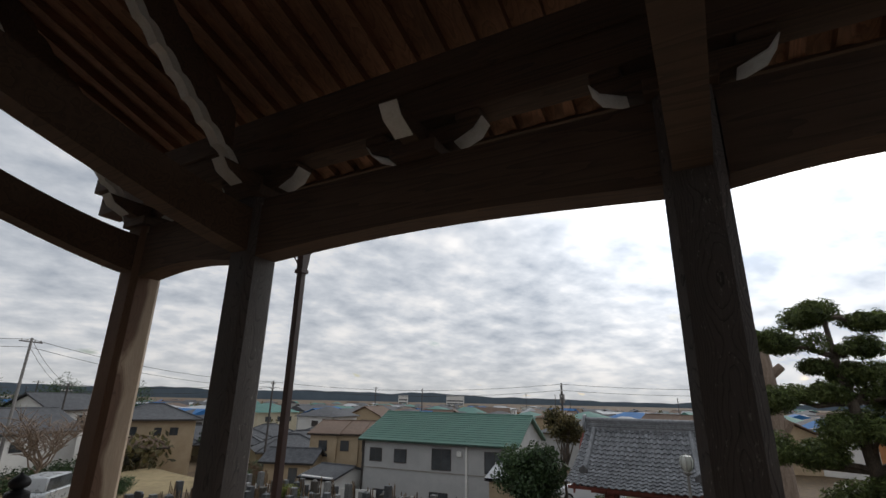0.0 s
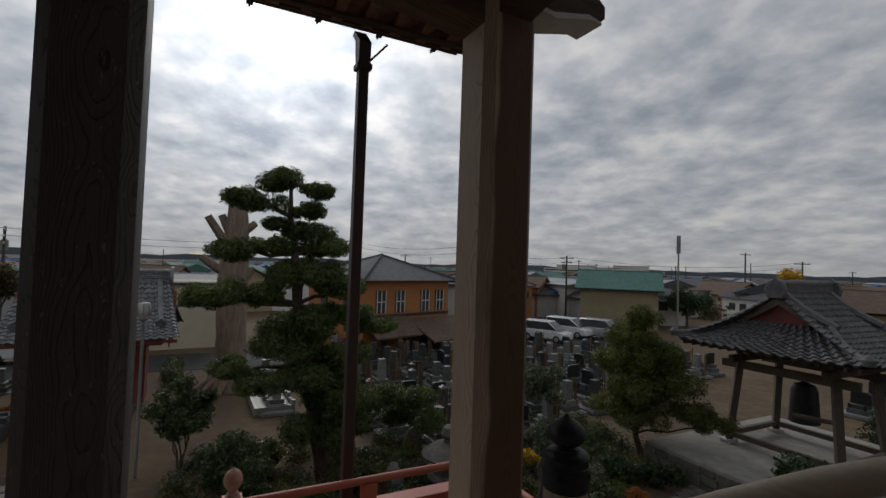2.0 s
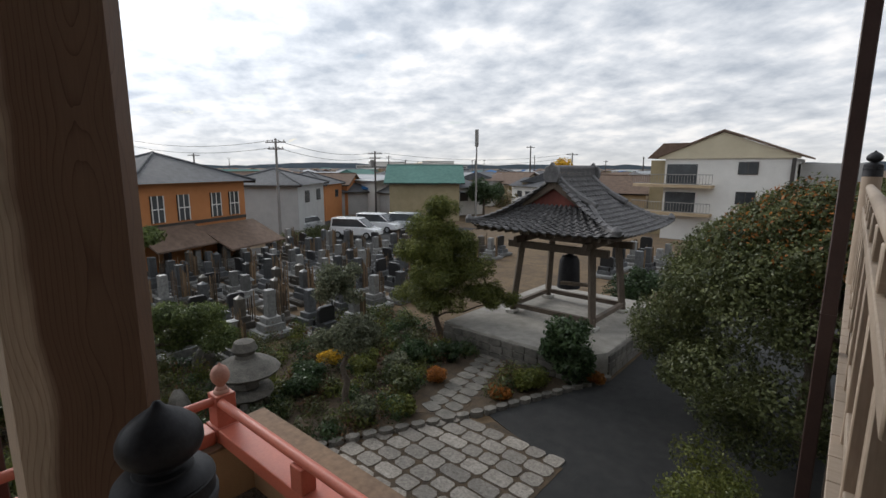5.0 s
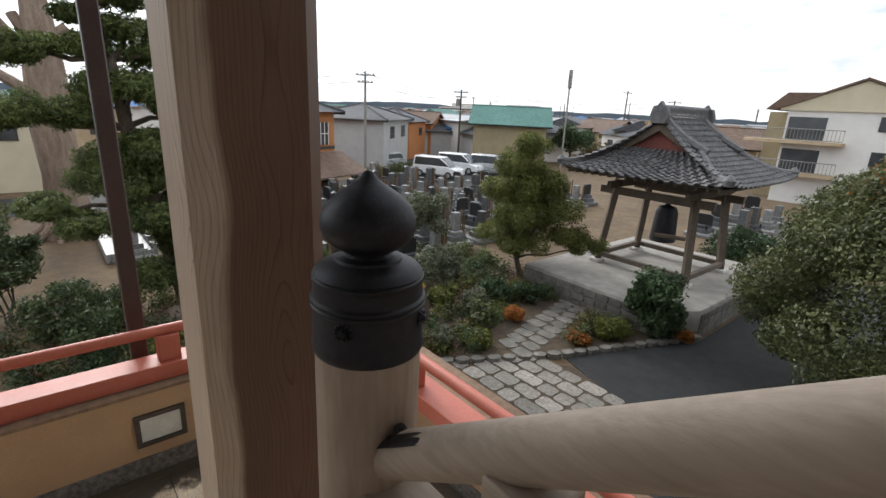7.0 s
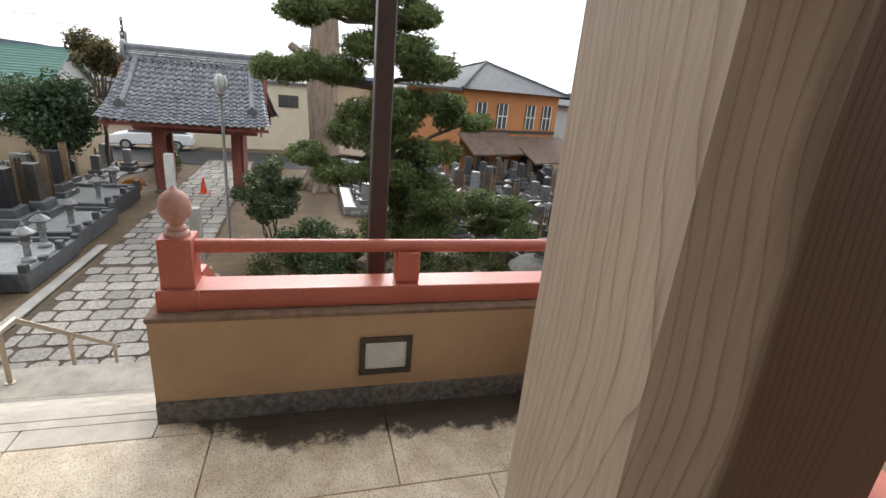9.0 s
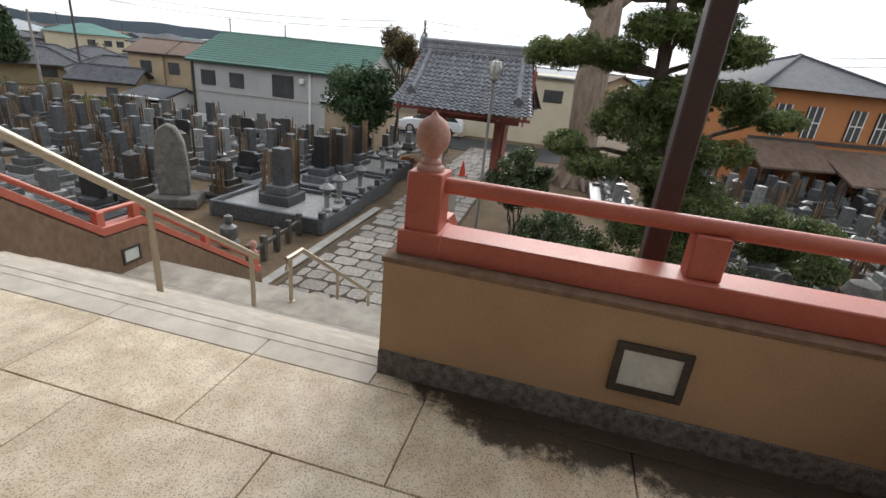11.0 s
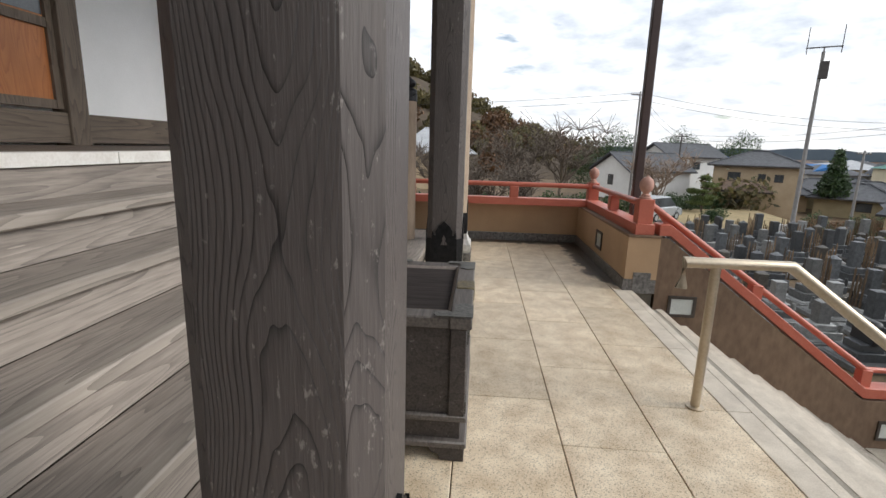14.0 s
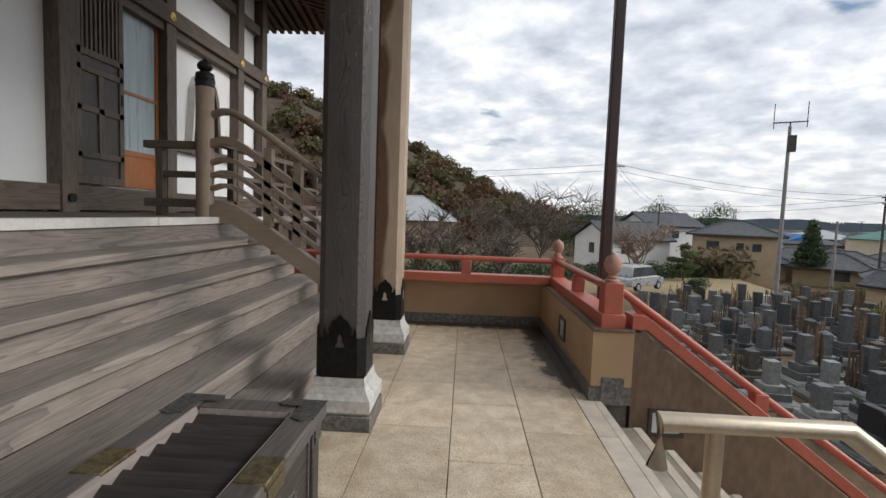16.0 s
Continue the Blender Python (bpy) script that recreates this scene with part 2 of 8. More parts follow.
def add_damp(m):
    """Damp, dirty granite along the foot of the terrace walls, with a ragged edge."""
    n, l = m.node_tree.nodes, m.node_tree.links
    p = n["Principled BSDF"]
    old = p.inputs["Base Color"].links[0].from_socket
    geo = n.new("ShaderNodeNewGeometry")
    sep = n.new("ShaderNodeSeparateXYZ")
    l.new(geo.outputs["Position"], sep.inputs[0])

    def mth(op, x, y, clamp=False):
        q = n.new("ShaderNodeMath")
        q.operation, q.use_clamp = op, clamp
        for i, v in enumerate((x, y)):
            if isinstance(v, (int, float)):
                q.inputs[i].default_value = v
            else:
                l.new(v, q.inputs[i])
        return q.outputs[0]

    nz = n.new("ShaderNodeTexNoise")
    nz.inputs["Scale"].default_value, nz.inputs["Detail"].default_value = 5.0, 9
    nz.inputs["Roughness"].default_value = 0.75
    l.new(geo.outputs["Position"], nz.inputs[0])
    ay = mth("ABSOLUTE", sep.outputs[1], 0.0)
    wall = mth("MULTIPLY", mth("GREATER_THAN", ay, 2.38), sep.outputs[0])
    ease = mth("MULTIPLY", mth("MAXIMUM", mth("SUBTRACT", 3.0, ay), 0.0), 0.55)
    near = mth("MAXIMUM", mth("SUBTRACT", mth("SUBTRACT", wall, 1.79), ease), mth("SUBTRACT", ay, 4.94))
    rag = mth("ADD", mth("MULTIPLY", near, 4.0), mth("MULTIPLY", nz.outputs["Fac"], 2.4))
    damp = mth("MULTIPLY", mth("SUBTRACT", rag, 0.35), 3.0, True)
    mix = n.new("ShaderNodeMix")
    mix.data_type, mix.blend_type = "RGBA", "MULTIPLY"
    l.new(mth("MULTIPLY", damp, 0.95), mix.inputs["Factor"])
    l.new(old, mix.inputs["A"])
    mix.inputs["B"].default_value = (0.055, 0.046, 0.038, 1)
    # small dark flecks of the stone
    fl = n.new("ShaderNodeTexVoronoi")
    fl.inputs["Scale"].default_value = 95.0
    l.new(geo.outputs["Position"], fl.inputs[0])
    fk = mth("LESS_THAN", fl.outputs["Distance"], 0.33)
    mix2 = n.new("ShaderNodeMix")
    mix2.data_type, mix2.blend_type = "RGBA", "MULTIPLY"
    l.new(mth("MULTIPLY", fk, 0.6), mix2.inputs["Factor"])
    l.new(mix.outputs["Result"], mix2.inputs["A"])
    mix2.inputs["B"].default_value = (0.35, 0.33, 0.3, 1)
    l.new(mix2.outputs["Result"], p.inputs["Base Color"])


add_damp(GRANITE)
GRANITE_EDGE = surf("edge_granite", (0.46, 0.40, 0.32), (0.66, 0.59, 0.49), 6, 0.6, 0.12, rand=0.05, big=0.2, fine=140)
GRANITE_DARK = surf("speckled_granite", (0.04, 0.036, 0.032), (0.25, 0.235, 0.215), 30, 0.6, 0.2, fine=160)
GRANITE_PALE = surf("pale_granite", (0.42, 0.41, 0.38), (0.70, 0.68, 0.64), 25, 0.6, 0.2, fine=170)
JOINT = surf("dark_joint", (0.09, 0.08, 0.06), (0.17, 0.15, 0.115), 8, 0.9, 0.2)
STEP_STONE = surf("step_stone", (0.20, 0.175, 0.14), (0.40, 0.36, 0.295), 4, 0.7, 0.2, rand=0.08, fine=120)
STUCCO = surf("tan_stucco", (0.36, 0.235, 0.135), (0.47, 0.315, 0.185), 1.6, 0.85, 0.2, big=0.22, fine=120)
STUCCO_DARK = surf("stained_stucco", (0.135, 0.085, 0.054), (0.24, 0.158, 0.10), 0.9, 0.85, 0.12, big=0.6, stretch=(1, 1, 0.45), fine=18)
RED = surf("vermilion_paint", (0.42, 0.105, 0.065), (0.50, 0.14, 0.09), 4, 0.45, 0.08, big=0.15, rand=0.05)
RED_PALE = surf("faded_vermilion", (0.40, 0.20, 0.15), (0.50, 0.29, 0.23), 5, 0.7, 0.15, big=0.2)
# pith offset west: heartwood and that face's shade are both in the colour
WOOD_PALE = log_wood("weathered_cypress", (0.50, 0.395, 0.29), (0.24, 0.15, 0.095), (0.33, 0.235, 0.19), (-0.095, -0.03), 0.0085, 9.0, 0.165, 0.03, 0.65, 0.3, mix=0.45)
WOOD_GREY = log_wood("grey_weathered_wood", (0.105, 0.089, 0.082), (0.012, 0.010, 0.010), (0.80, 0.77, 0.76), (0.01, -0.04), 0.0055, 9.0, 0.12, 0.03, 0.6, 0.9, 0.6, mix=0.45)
WOOD_STEP = wood("stair_board", (0.33, 0.285, 0.245), (0.13, 0.112, 0.098), "y", 11, 0.6, 0.4, rand=0.14, ringmix=0.3)
WOOD_BEAM = wood("dark_beam", (0.115, 0.07, 0.045), (0.06, 0.038, 0.026), "y", 7, 0.75, 0.3)
WOOD_RAFT = wood("rafter_wood", (0.25, 0.125, 0.07), (0.13, 0.066, 0.038), "x", 7, 0.75, 0.3, rand=0.25)
WOOD_RAIL = wood("rail_wood", (0.38, 0.30, 0.23), (0.27, 0.21, 0.155), "x", 5, 0.65, 0.25, ringmix=0.12)
WOOD_HALL = wood("hall_timber", (0.15, 0.115, 0.085), (0.075, 0.056, 0.042), "z", 9, 0.7, 0.4)
WOOD_HALLY = wood("hall_timber_level", (0.15, 0.115, 0.085), (0.075, 0.056, 0.042), "y", 9, 0.7, 0.4)
WOOD_ORANGE = wood("varnished_frame", (0.42, 0.16, 0.05), (0.30, 0.10, 0.03), "z", 9, 0.45, 0.1)
WOOD_SLAT = wood("sotoba_wood", (0.19, 0.125, 0.07), (0.06, 0.042, 0.028), "z", 8, 0.8, 0.2, rand=0.65)
WOOD_NEWEL = wood("newel_wood", (0.43, 0.335, 0.25), (0.30, 0.225, 0.165), "z", 5, 0.65, 0.2, ringmix=0.12)
WOOD_NOSE = wood("stair_nosing", (0.36, 0.315, 0.27), (0.19, 0.165, 0.14), "y", 7, 0.6, 0.35, rand=0.12)
WORN_METAL = surf("worn_plate", (0.05, 0.05, 0.045), (0.15, 0.145, 0.13), 30, 0.5, 0.2, metal=0.4, big=0.3)
BOX_WOOD = wood("box_wood", (0.085, 0.070, 0.062), (0.014, 0.011, 0.010), "y", 6, 0.6, 0.35, ringmix=0.15, fleck=0.35)
BOX_SLAT = wood("box_slat", (0.075, 0.064, 0.060), (0.028, 0.023, 0.022), "x", 8, 0.5, 0.2, ringmix=0.15, rand=0.15)
BOX_RIM = wood("box_rim", (0.155, 0.135, 0.12), (0.05, 0.042, 0.037), "y", 6, 0.6, 0.3, ringmix=0.12, fleck=0.3)
BOX_BEVEL = wood("box_bevel", (0.33, 0.28, 0.245), (0.19, 0.155, 0.135), "y", 4, 0.7, 0.2, ringmix=0.1)
BRASS = surf("tarnished_brass", (0.075, 0.062, 0.03), (0.21, 0.165, 0.085), 30, 0.5, 0.2, metal=0.5, big=0.3)
BLACK = surf("black_metal", (0.010, 0.010, 0.011), (0.022, 0.022, 0.023), 18, 0.42, 0.1, metal=0.6)
BRONZE_BLACK = surf("dark_bronze_cap", (0.012, 0.012, 0.015), (0.030, 0.030, 0.034), 10, 0.55, 0.12, metal=0.35)
GOLD = surf("gilt", (0.60, 0.40, 0.10), (0.75, 0.55, 0.18), 20, 0.3, 0.05, metal=1.0)
WHITE_PAINT = surf("white_paint", (0.60, 0.57, 0.52), (0.74, 0.72, 0.68), 8, 0.7, 0.1, big=0.2)
PLASTER = surf("white_plaster", (0.83, 0.825, 0.81), (0.89, 0.885, 0.875), 2, 0.85, 0.05, big=0.05)
STEEL = surf("champagne_steel", (0.46, 0.385, 0.285), (0.56, 0.475, 0.36), 9, 0.42, 0.03, metal=0.75, big=0.15)
DRAIN = surf("brown_pipe", (0.045, 0.024, 0.020), (0.065, 0.036, 0.030), 6, 0.5, 0.05)
LAMP_GLASS = surf("frosted_pane", (0.52, 0.54, 0.50), (0.62, 0.64, 0.60), 4, 0.25, 0.02, big=0.1)
LAMP_FRAME = surf("bronze_frame", (0.05, 0.042, 0.036), (0.09, 0.075, 0.062), 12, 0.5, 0.1, metal=0.4)
TILE_GREY = surf("smoked_tile", (0.11, 0.114, 0.122), (0.27, 0.28, 0.295), 7, 0.42, 0.15, island=0.25, big=0.25, fine=45)
TILE_BELL = surf("bell_roof_tile", (0.075, 0.074, 0.076), (0.17, 0.165, 0.165), 6, 0.65, 0.15, island=0.2, big=0.3, fine=40, spec=0.3)
STONE = [surf("grave_stone_%d" % i, a, b, 9, 0.45, 0.1, rand=0.45, fine=110) for i, (a, b) in enumerate((((0.04, 0.043, 0.046), (0.105, 0.11, 0.114)), ((0.11, 0.112, 0.11), (0.25, 0.25, 0.24)), ((0.008, 0.008, 0.009), (0.02, 0.02, 0.022)), ((0.035, 0.03, 0.024), (0.10, 0.088, 0.072))))]
MOSSY = surf("mossy_stone", (0.08, 0.075, 0.065), (0.20, 0.185, 0.16), 5, 0.85, 0.5, rand=0.2, fine=40)
PAVER = surf("paving_stone", (0.12, 0.105, 0.088), (0.32, 0.29, 0.25), 14, 0.7, 0.5, rand=0.25, island=0.25, fine=70)
SOIL = surf("soil", (0.065, 0.042, 0.022), (0.15, 0.10, 0.052), 2.2, 0.95, 0.5, big=0.45, fine=30)
SOIL_DARK = surf("leaf_litter", (0.035, 0.025, 0.016), (0.09, 0.062, 0.036), 5, 0.95, 0.6, big=0.4, fine=40)
ASPHALT = surf("asphalt", (0.018, 0.0185, 0.019), (0.042, 0.042, 0.041), 3, 0.85, 0.4, big=0.3, fine=120, spec=0.3)
GRAVEL = surf("gravel", (0.14, 0.13, 0.115), (0.27, 0.255, 0.23), 20, 0.9, 0.5, fine=80)
BARK = surf("bark", (0.06, 0.048, 0.038), (0.17, 0.135, 0.105), 9, 0.95, 0.9, stretch=(1, 1, 0.3))
BARK_PALE = surf("pale_bark", (0.16, 0.115, 0.085), (0.33, 0.25, 0.19), 6, 0.95, 0.8, stretch=(1, 1, 0.25))
PINE = leafy("pine_needles", (0.055, 0.085, 0.024), (0.18, 0.22, 0.07))
LEAF = leafy("camellia_leaf", (0.022, 0.050, 0.018), (0.085, 0.125, 0.055), 0.35)
LEAF_CAM = leafy("camellia_bright_leaf", (0.035, 0.062, 0.022), (0.13, 0.165, 0.075), 0.35)
LEAF_OLIVE = leafy("olive_leaf", (0.036, 0.05, 0.016), (0.135, 0.145, 0.055), 0.5, 0.45, 0.25)
LEAF_LIGHT = leafy("niwaki_needles", (0.07, 0.09, 0.018), (0.19, 0.20, 0.05))
LEAF_YELLOW = leafy("ginkgo_leaf", (0.50, 0.30, 0.02), (0.70, 0.45, 0.05))
LEAF_RUST = leafy("rust_leaf", (0.25, 0.09, 0.02), (0.42, 0.17, 0.04))
LEAF_BROWN = leafy("autumn_brown", (0.075, 0.04, 0.02), (0.17, 0.095, 0.05))
LEAF_GREY = leafy("grey_leaf", (0.065, 0.078, 0.045), (0.185, 0.195, 0.125))
LEAF_WOODS = leafy("woodland", (0.05, 0.055, 0.022), (0.17, 0.13, 0.055))
ROOF_GREEN = surf("green_metal_roof", (0.065, 0.15, 0.118), (0.10, 0.21, 0.165), 1.5, 0.45, 0.05, big=0.15)
WALLS = {k: surf("house_wall_" + k, a, b, 1.2, 0.85, 0.08, big=0.15) for k, a, b in (
    ("grey", (0.36, 0.36, 0.355), (0.44, 0.44, 0.43)), ("beige", (0.36, 0.27, 0.17), (0.46, 0.36, 0.24)), ("orange", (0.40, 0.155, 0.05), (0.47, 0.20, 0.075)),
    ("white", (0.62, 0.61, 0.58), (0.72, 0.71, 0.68)), ("olive", (0.27, 0.225, 0.13), (0.36, 0.30, 0.19)), ("cream", (0.52, 0.46, 0.33), (0.60, 0.54, 0.40)))}
ROOFS = {k: surf("house_roof_" + k, a, b, 3, 0.8, 0.2, big=0.25, spec=0.25) for k, a, b in (
    ("slate", (0.05, 0.052, 0.057), (0.115, 0.118, 0.126)), ("brown", (0.10, 0.068, 0.05), (0.18, 0.125, 0.095)), ("blue", (0.02, 0.10, 0.26), (0.035, 0.15, 0.36)), ("teal", (0.06, 0.15, 0.13), (0.12, 0.23, 0.20)), ("pale", (0.30, 0.31, 0.32), (0.42, 0.43, 0.44)))}
GLASS = surf("window_glass", (0.03, 0.035, 0.04), (0.07, 0.078, 0.085), 0.8, 0.2, 0.0, spec=0.8)
CURTAIN = surf("curtained_pane", (0.30, 0.38, 0.40), (0.42, 0.50, 0.52), 3, 0.3, 0.05, stretch=(1, 6, 0.4), big=0.15)
# also colours the sheets that stand for shade behind lattices and box slats
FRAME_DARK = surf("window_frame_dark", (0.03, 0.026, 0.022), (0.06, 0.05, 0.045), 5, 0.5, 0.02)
CONCRETE = surf("concrete", (0.22, 0.205, 0.18), (0.36, 0.34, 0.305), 3, 0.85, 0.25, big=0.3)
POLE_GREY = surf("pole_concrete", (0.20, 0.19, 0.18), (0.28, 0.27, 0.26), 5, 0.8, 0.1)
POLE_DARK = surf("pole_dark", (0.05, 0.043, 0.04), (0.09, 0.08, 0.075), 5, 0.8, 0.1)
GATE_RED = surf("gate_red_wood", (0.15, 0.04, 0.03), (0.26, 0.08, 0.06), 4, 0.8, 0.3, stretch=(1, 1, 0.2))
CAR_WHITE = surf("car_white", (0.70, 0.71, 0.72), (0.76, 0.77, 0.78), 2, 0.25, 0.0, big=0.05)
CAR_SILVER = surf("car_silver", (0.42, 0.44, 0.45), (0.5, 0.52, 0.53), 2, 0.3, 0.0, metal=0.5, big=0.05)
RUBBER = surf("rubber", (0.015, 0.015, 0.015), (0.03, 0.03, 0.03), 9, 0.8, 0.1)
CONE_RED = surf("cone_plastic", (0.65, 0.06, 0.03), (0.72, 0.09, 0.04), 3, 0.5, 0.0)
# blue of the distance haze is put into the hills' own colour
HILL_HAZE = surf("far_hills_haze", (0.10, 0.135, 0.17), (0.13, 0.165, 0.20), 0.01, 0.95, 0.0, fine=0.05)
STRAW = surf("dry_grass", (0.20, 0.15, 0.075), (0.32, 0.25, 0.13), 1.5, 0.95, 0.4, big=0.4, fine=25)


# ---- mesh helpers ----
class MB:
    def __init__(self):
        self.v, self.f = [], []

    def add(self, verts, faces):
        k = len(self.v)
        self.v += [tuple(p) for p in verts]
        self.f += [tuple(i + k for i in q) for q in faces]
        return self

    def box(self, x0, x1, y0, y1, z0, z1):
        v = [(x, y, z) for x in (x0, x1) for y in (y0, y1) for z in (z0, z1)]
        return self.add(v, [(0, 1, 3, 2), (4, 6, 7, 5), (0, 4, 5, 1), (2, 3, 7, 6), (0, 2, 6, 4), (1, 5, 7, 3)])

    def cbox(self, x, y, z, w, d, h, rz=0.0):
        c, s = math.cos(rz), math.sin(rz)
        k = len(self.v)
        self.box(-w / 2, w / 2, -d / 2, d / 2, z, z + h)
        for i in range(k, len(self.v)):
            a, b, q = self.v[i]
            self.v[i] = (x + a * c - b * s, y + a * s + b * c, q)
        return self

    def tube(self, pts, r, n=10, caps=True):
        pts = [Vector(p) for p in pts]
        rs = r if isinstance(r, (list, tuple)) else [r] * len(pts)
        vs, fs = [], []
        for i, p in enumerate(pts):
            t = (pts[min(i + 1, len(pts) - 1)] - pts[max(i - 1, 0)]).normalized()
            a = t.cross(Vector((0, 0, 1)) if abs(t.z) < 0.95 else Vector((1, 0, 0))).normalized()
            b = t.cross(a)
            for k in range(n):
                w = 2 * math.pi * k / n
                vs.append(p + (a * math.cos(w) + b * math.sin(w)) * rs[i])
        for i in range(len(pts) - 1):
            for k in range(n):
                fs.append((i * n + k, i * n + (k + 1) % n, (i + 1) * n + (k + 1) % n, (i + 1) * n + k))
        if caps:
            fs += [tuple(range(n))[::-1], tuple((len(pts) - 1) * n + k for k in range(n))]
        return self.add(vs, fs)

    def lathe(self, prof, x=0, y=0, z=0, n=24, sq=None):
        vs, fs = [], []
        for r, h in prof:
            for k in range(n):
                w = 2 * math.pi * (k + 0.5) / n
                vs.append((x + r * math.cos(w), y + r * math.sin(w), z + h))
        for i in range(len(prof) - 1):
            for k in range(n):
                fs.append((i * n + k, i * n + (k + 1) % n, (i + 1) * n + (k + 1) % n, (i + 1) * n + k))
        fs += [tuple(range(n))[::-1], tuple((len(prof) - 1) * n + k for k in range(n))]
        return self.add(vs, fs)

    def prism(self, poly, axis, a, b):
        """A polygon in the plane across axis, drawn out from a to b."""
        def at(p, q, w):
            return {"x": (w, p, q), "y": (p, w, q), "z": (p, q, w)}[axis]
        n = len(poly)
        vs = [at(p, q, a) for p, q in poly] + [at(p, q, b) for p, q in poly]
        fs = [tuple(range(n)), tuple(range(n, 2 * n))[::-1]] + [(i, i + n, (i + 1) % n + n, (i + 1) % n) for i in range(n)]
        return self.add(vs, fs)

    def mesh(self, name, mat, bevel=0.0, smooth=True):
        me = bpy.data.meshes.new(name)
        me.from_pydata(self.v, [], self.f)
        bm = bmesh.new()
        bm.from_mesh(me)
        bmesh.ops.recalc_face_normals(bm, faces=bm.faces)
        if bevel:
            bmesh.ops.bevel(bm, geom=bm.edges[:], offset=bevel, segments=1, affect="EDGES", clamp_overlap=True)
        bm.to_mesh(me)
        bm.free()
        if smooth:
            me.polygons.foreach_set("use_smooth", [True] * len(me.polygons))
            me.set_sharp_from_angle(angle=0.7)
        me.materials.append(mat)
        return me


def part(name, mb, mat, parent=None, label="", bevel=0.0, loc=None):
    ob = new(name, mb if isinstance(mb, bpy.types.Mesh) else mb.mesh(name, mat, bevel))
    if parent is not None:
        ob.parent = parent
    if loc is not None:
        ob.location = loc
    return tagged(ob, label)


def thing(name, loc, label, category, group="", kind="", rz=0.0):
    ob = new(name)
    ob.location, ob.rotation_euler = loc, (0, 0, rz)
    ob.empty_display_size = 0.2
    return tagged(ob, label, category, group, kind)


def structure(name, mb, mat, label, category, bevel=0.0):
    ob = part(name, mb, mat, None, "", bevel)
    return tagged(ob, label, category, kind="structure")


def bezier(a, b, c, n=8):
    return [tuple(a[i] * (1 - t) ** 2 + 2 * b[i] * t * (1 - t) + c[i] * t * t for i in range(3)) for t in (k / n for k in range(n + 1))]


rng = np.random.default_rng(5)


def leaf_mesh(name, blobs, count, size, mat, shell=0.35, flat=0.0, droop=0.0, slim=0.5):
    """Many small folded leaves, thick near the skin of each blob and thin inside."""
    blobs = np.array(blobs, float)
    vol = (blobs[:, 3] * blobs[:, 4] + blobs[:, 4] * blobs[:, 5] + blobs[:, 3] * blobs[:, 5])
    pick = rng.choice(len(blobs), count, p=vol / vol.sum())
    d = rng.normal(size=(count, 3))
    d /= np.linalg.norm(d, axis=1, keepdims=True)
    r = 1 - shell * rng.random(count) ** 1.7
    lump = 1 + 0.13 * np.sin(d[:, 0] * 7 + pick) * np.cos(d[:, 1] * 8 + 2 * pick) + 0.10 * np.sin(d[:, 2] * 13 + pick * 3)
    c = blobs[pick, :3] + d * blobs[pick, 3:] * (r * lump)[:, None]
    nrm = d + rng.normal(size=(count, 3)) * 0.75
    nrm[:, 2] += flat
    nrm /= np.linalg.norm(nrm, axis=1, keepdims=True)
    a = np.cross(nrm, rng.normal(size=(count, 3)))
    a /= np.linalg.norm(a, axis=1, keepdims=True)
    b = np.cross(nrm, a)
    s = size * (0.6 + 0.8 * rng.random(count))[:, None]
    v = np.stack([c - a * s, c + b * s * slim + nrm * s * 0.18, c + a * s, c - b * s * slim + nrm * s * 0.18], 1).reshape(-1, 3)
    me = bpy.data.meshes.new(name)
    me.vertices.add(len(v))
    me.vertices.foreach_set("co", v.ravel())
    me.loops.add(4 * count)
    me.loops.foreach_set("vertex_index", np.arange(4 * count))
    me.polygons.add(count)
    me.polygons.foreach_set("loop_start", np.arange(0, 4 * count, 4))
    me.update(calc_edges=True)
    me.materials.append(mat)
    return me

# ---- ground ----
G = -3.4


def land(x, y):
    """Height of the ground: level round the hall, falling gently to the north-east houses."""
    k = min(max((x - 22) / 11, 0), 1) * min(max((y - 4) / 8, 0), 1)
    k2 = min(max((y - 22) / 14, 0), 1)
    return G - 1.3 * max(k, 0) * k * (3 - 2 * k) / max(k, 1e-6) - 0.5 * k2


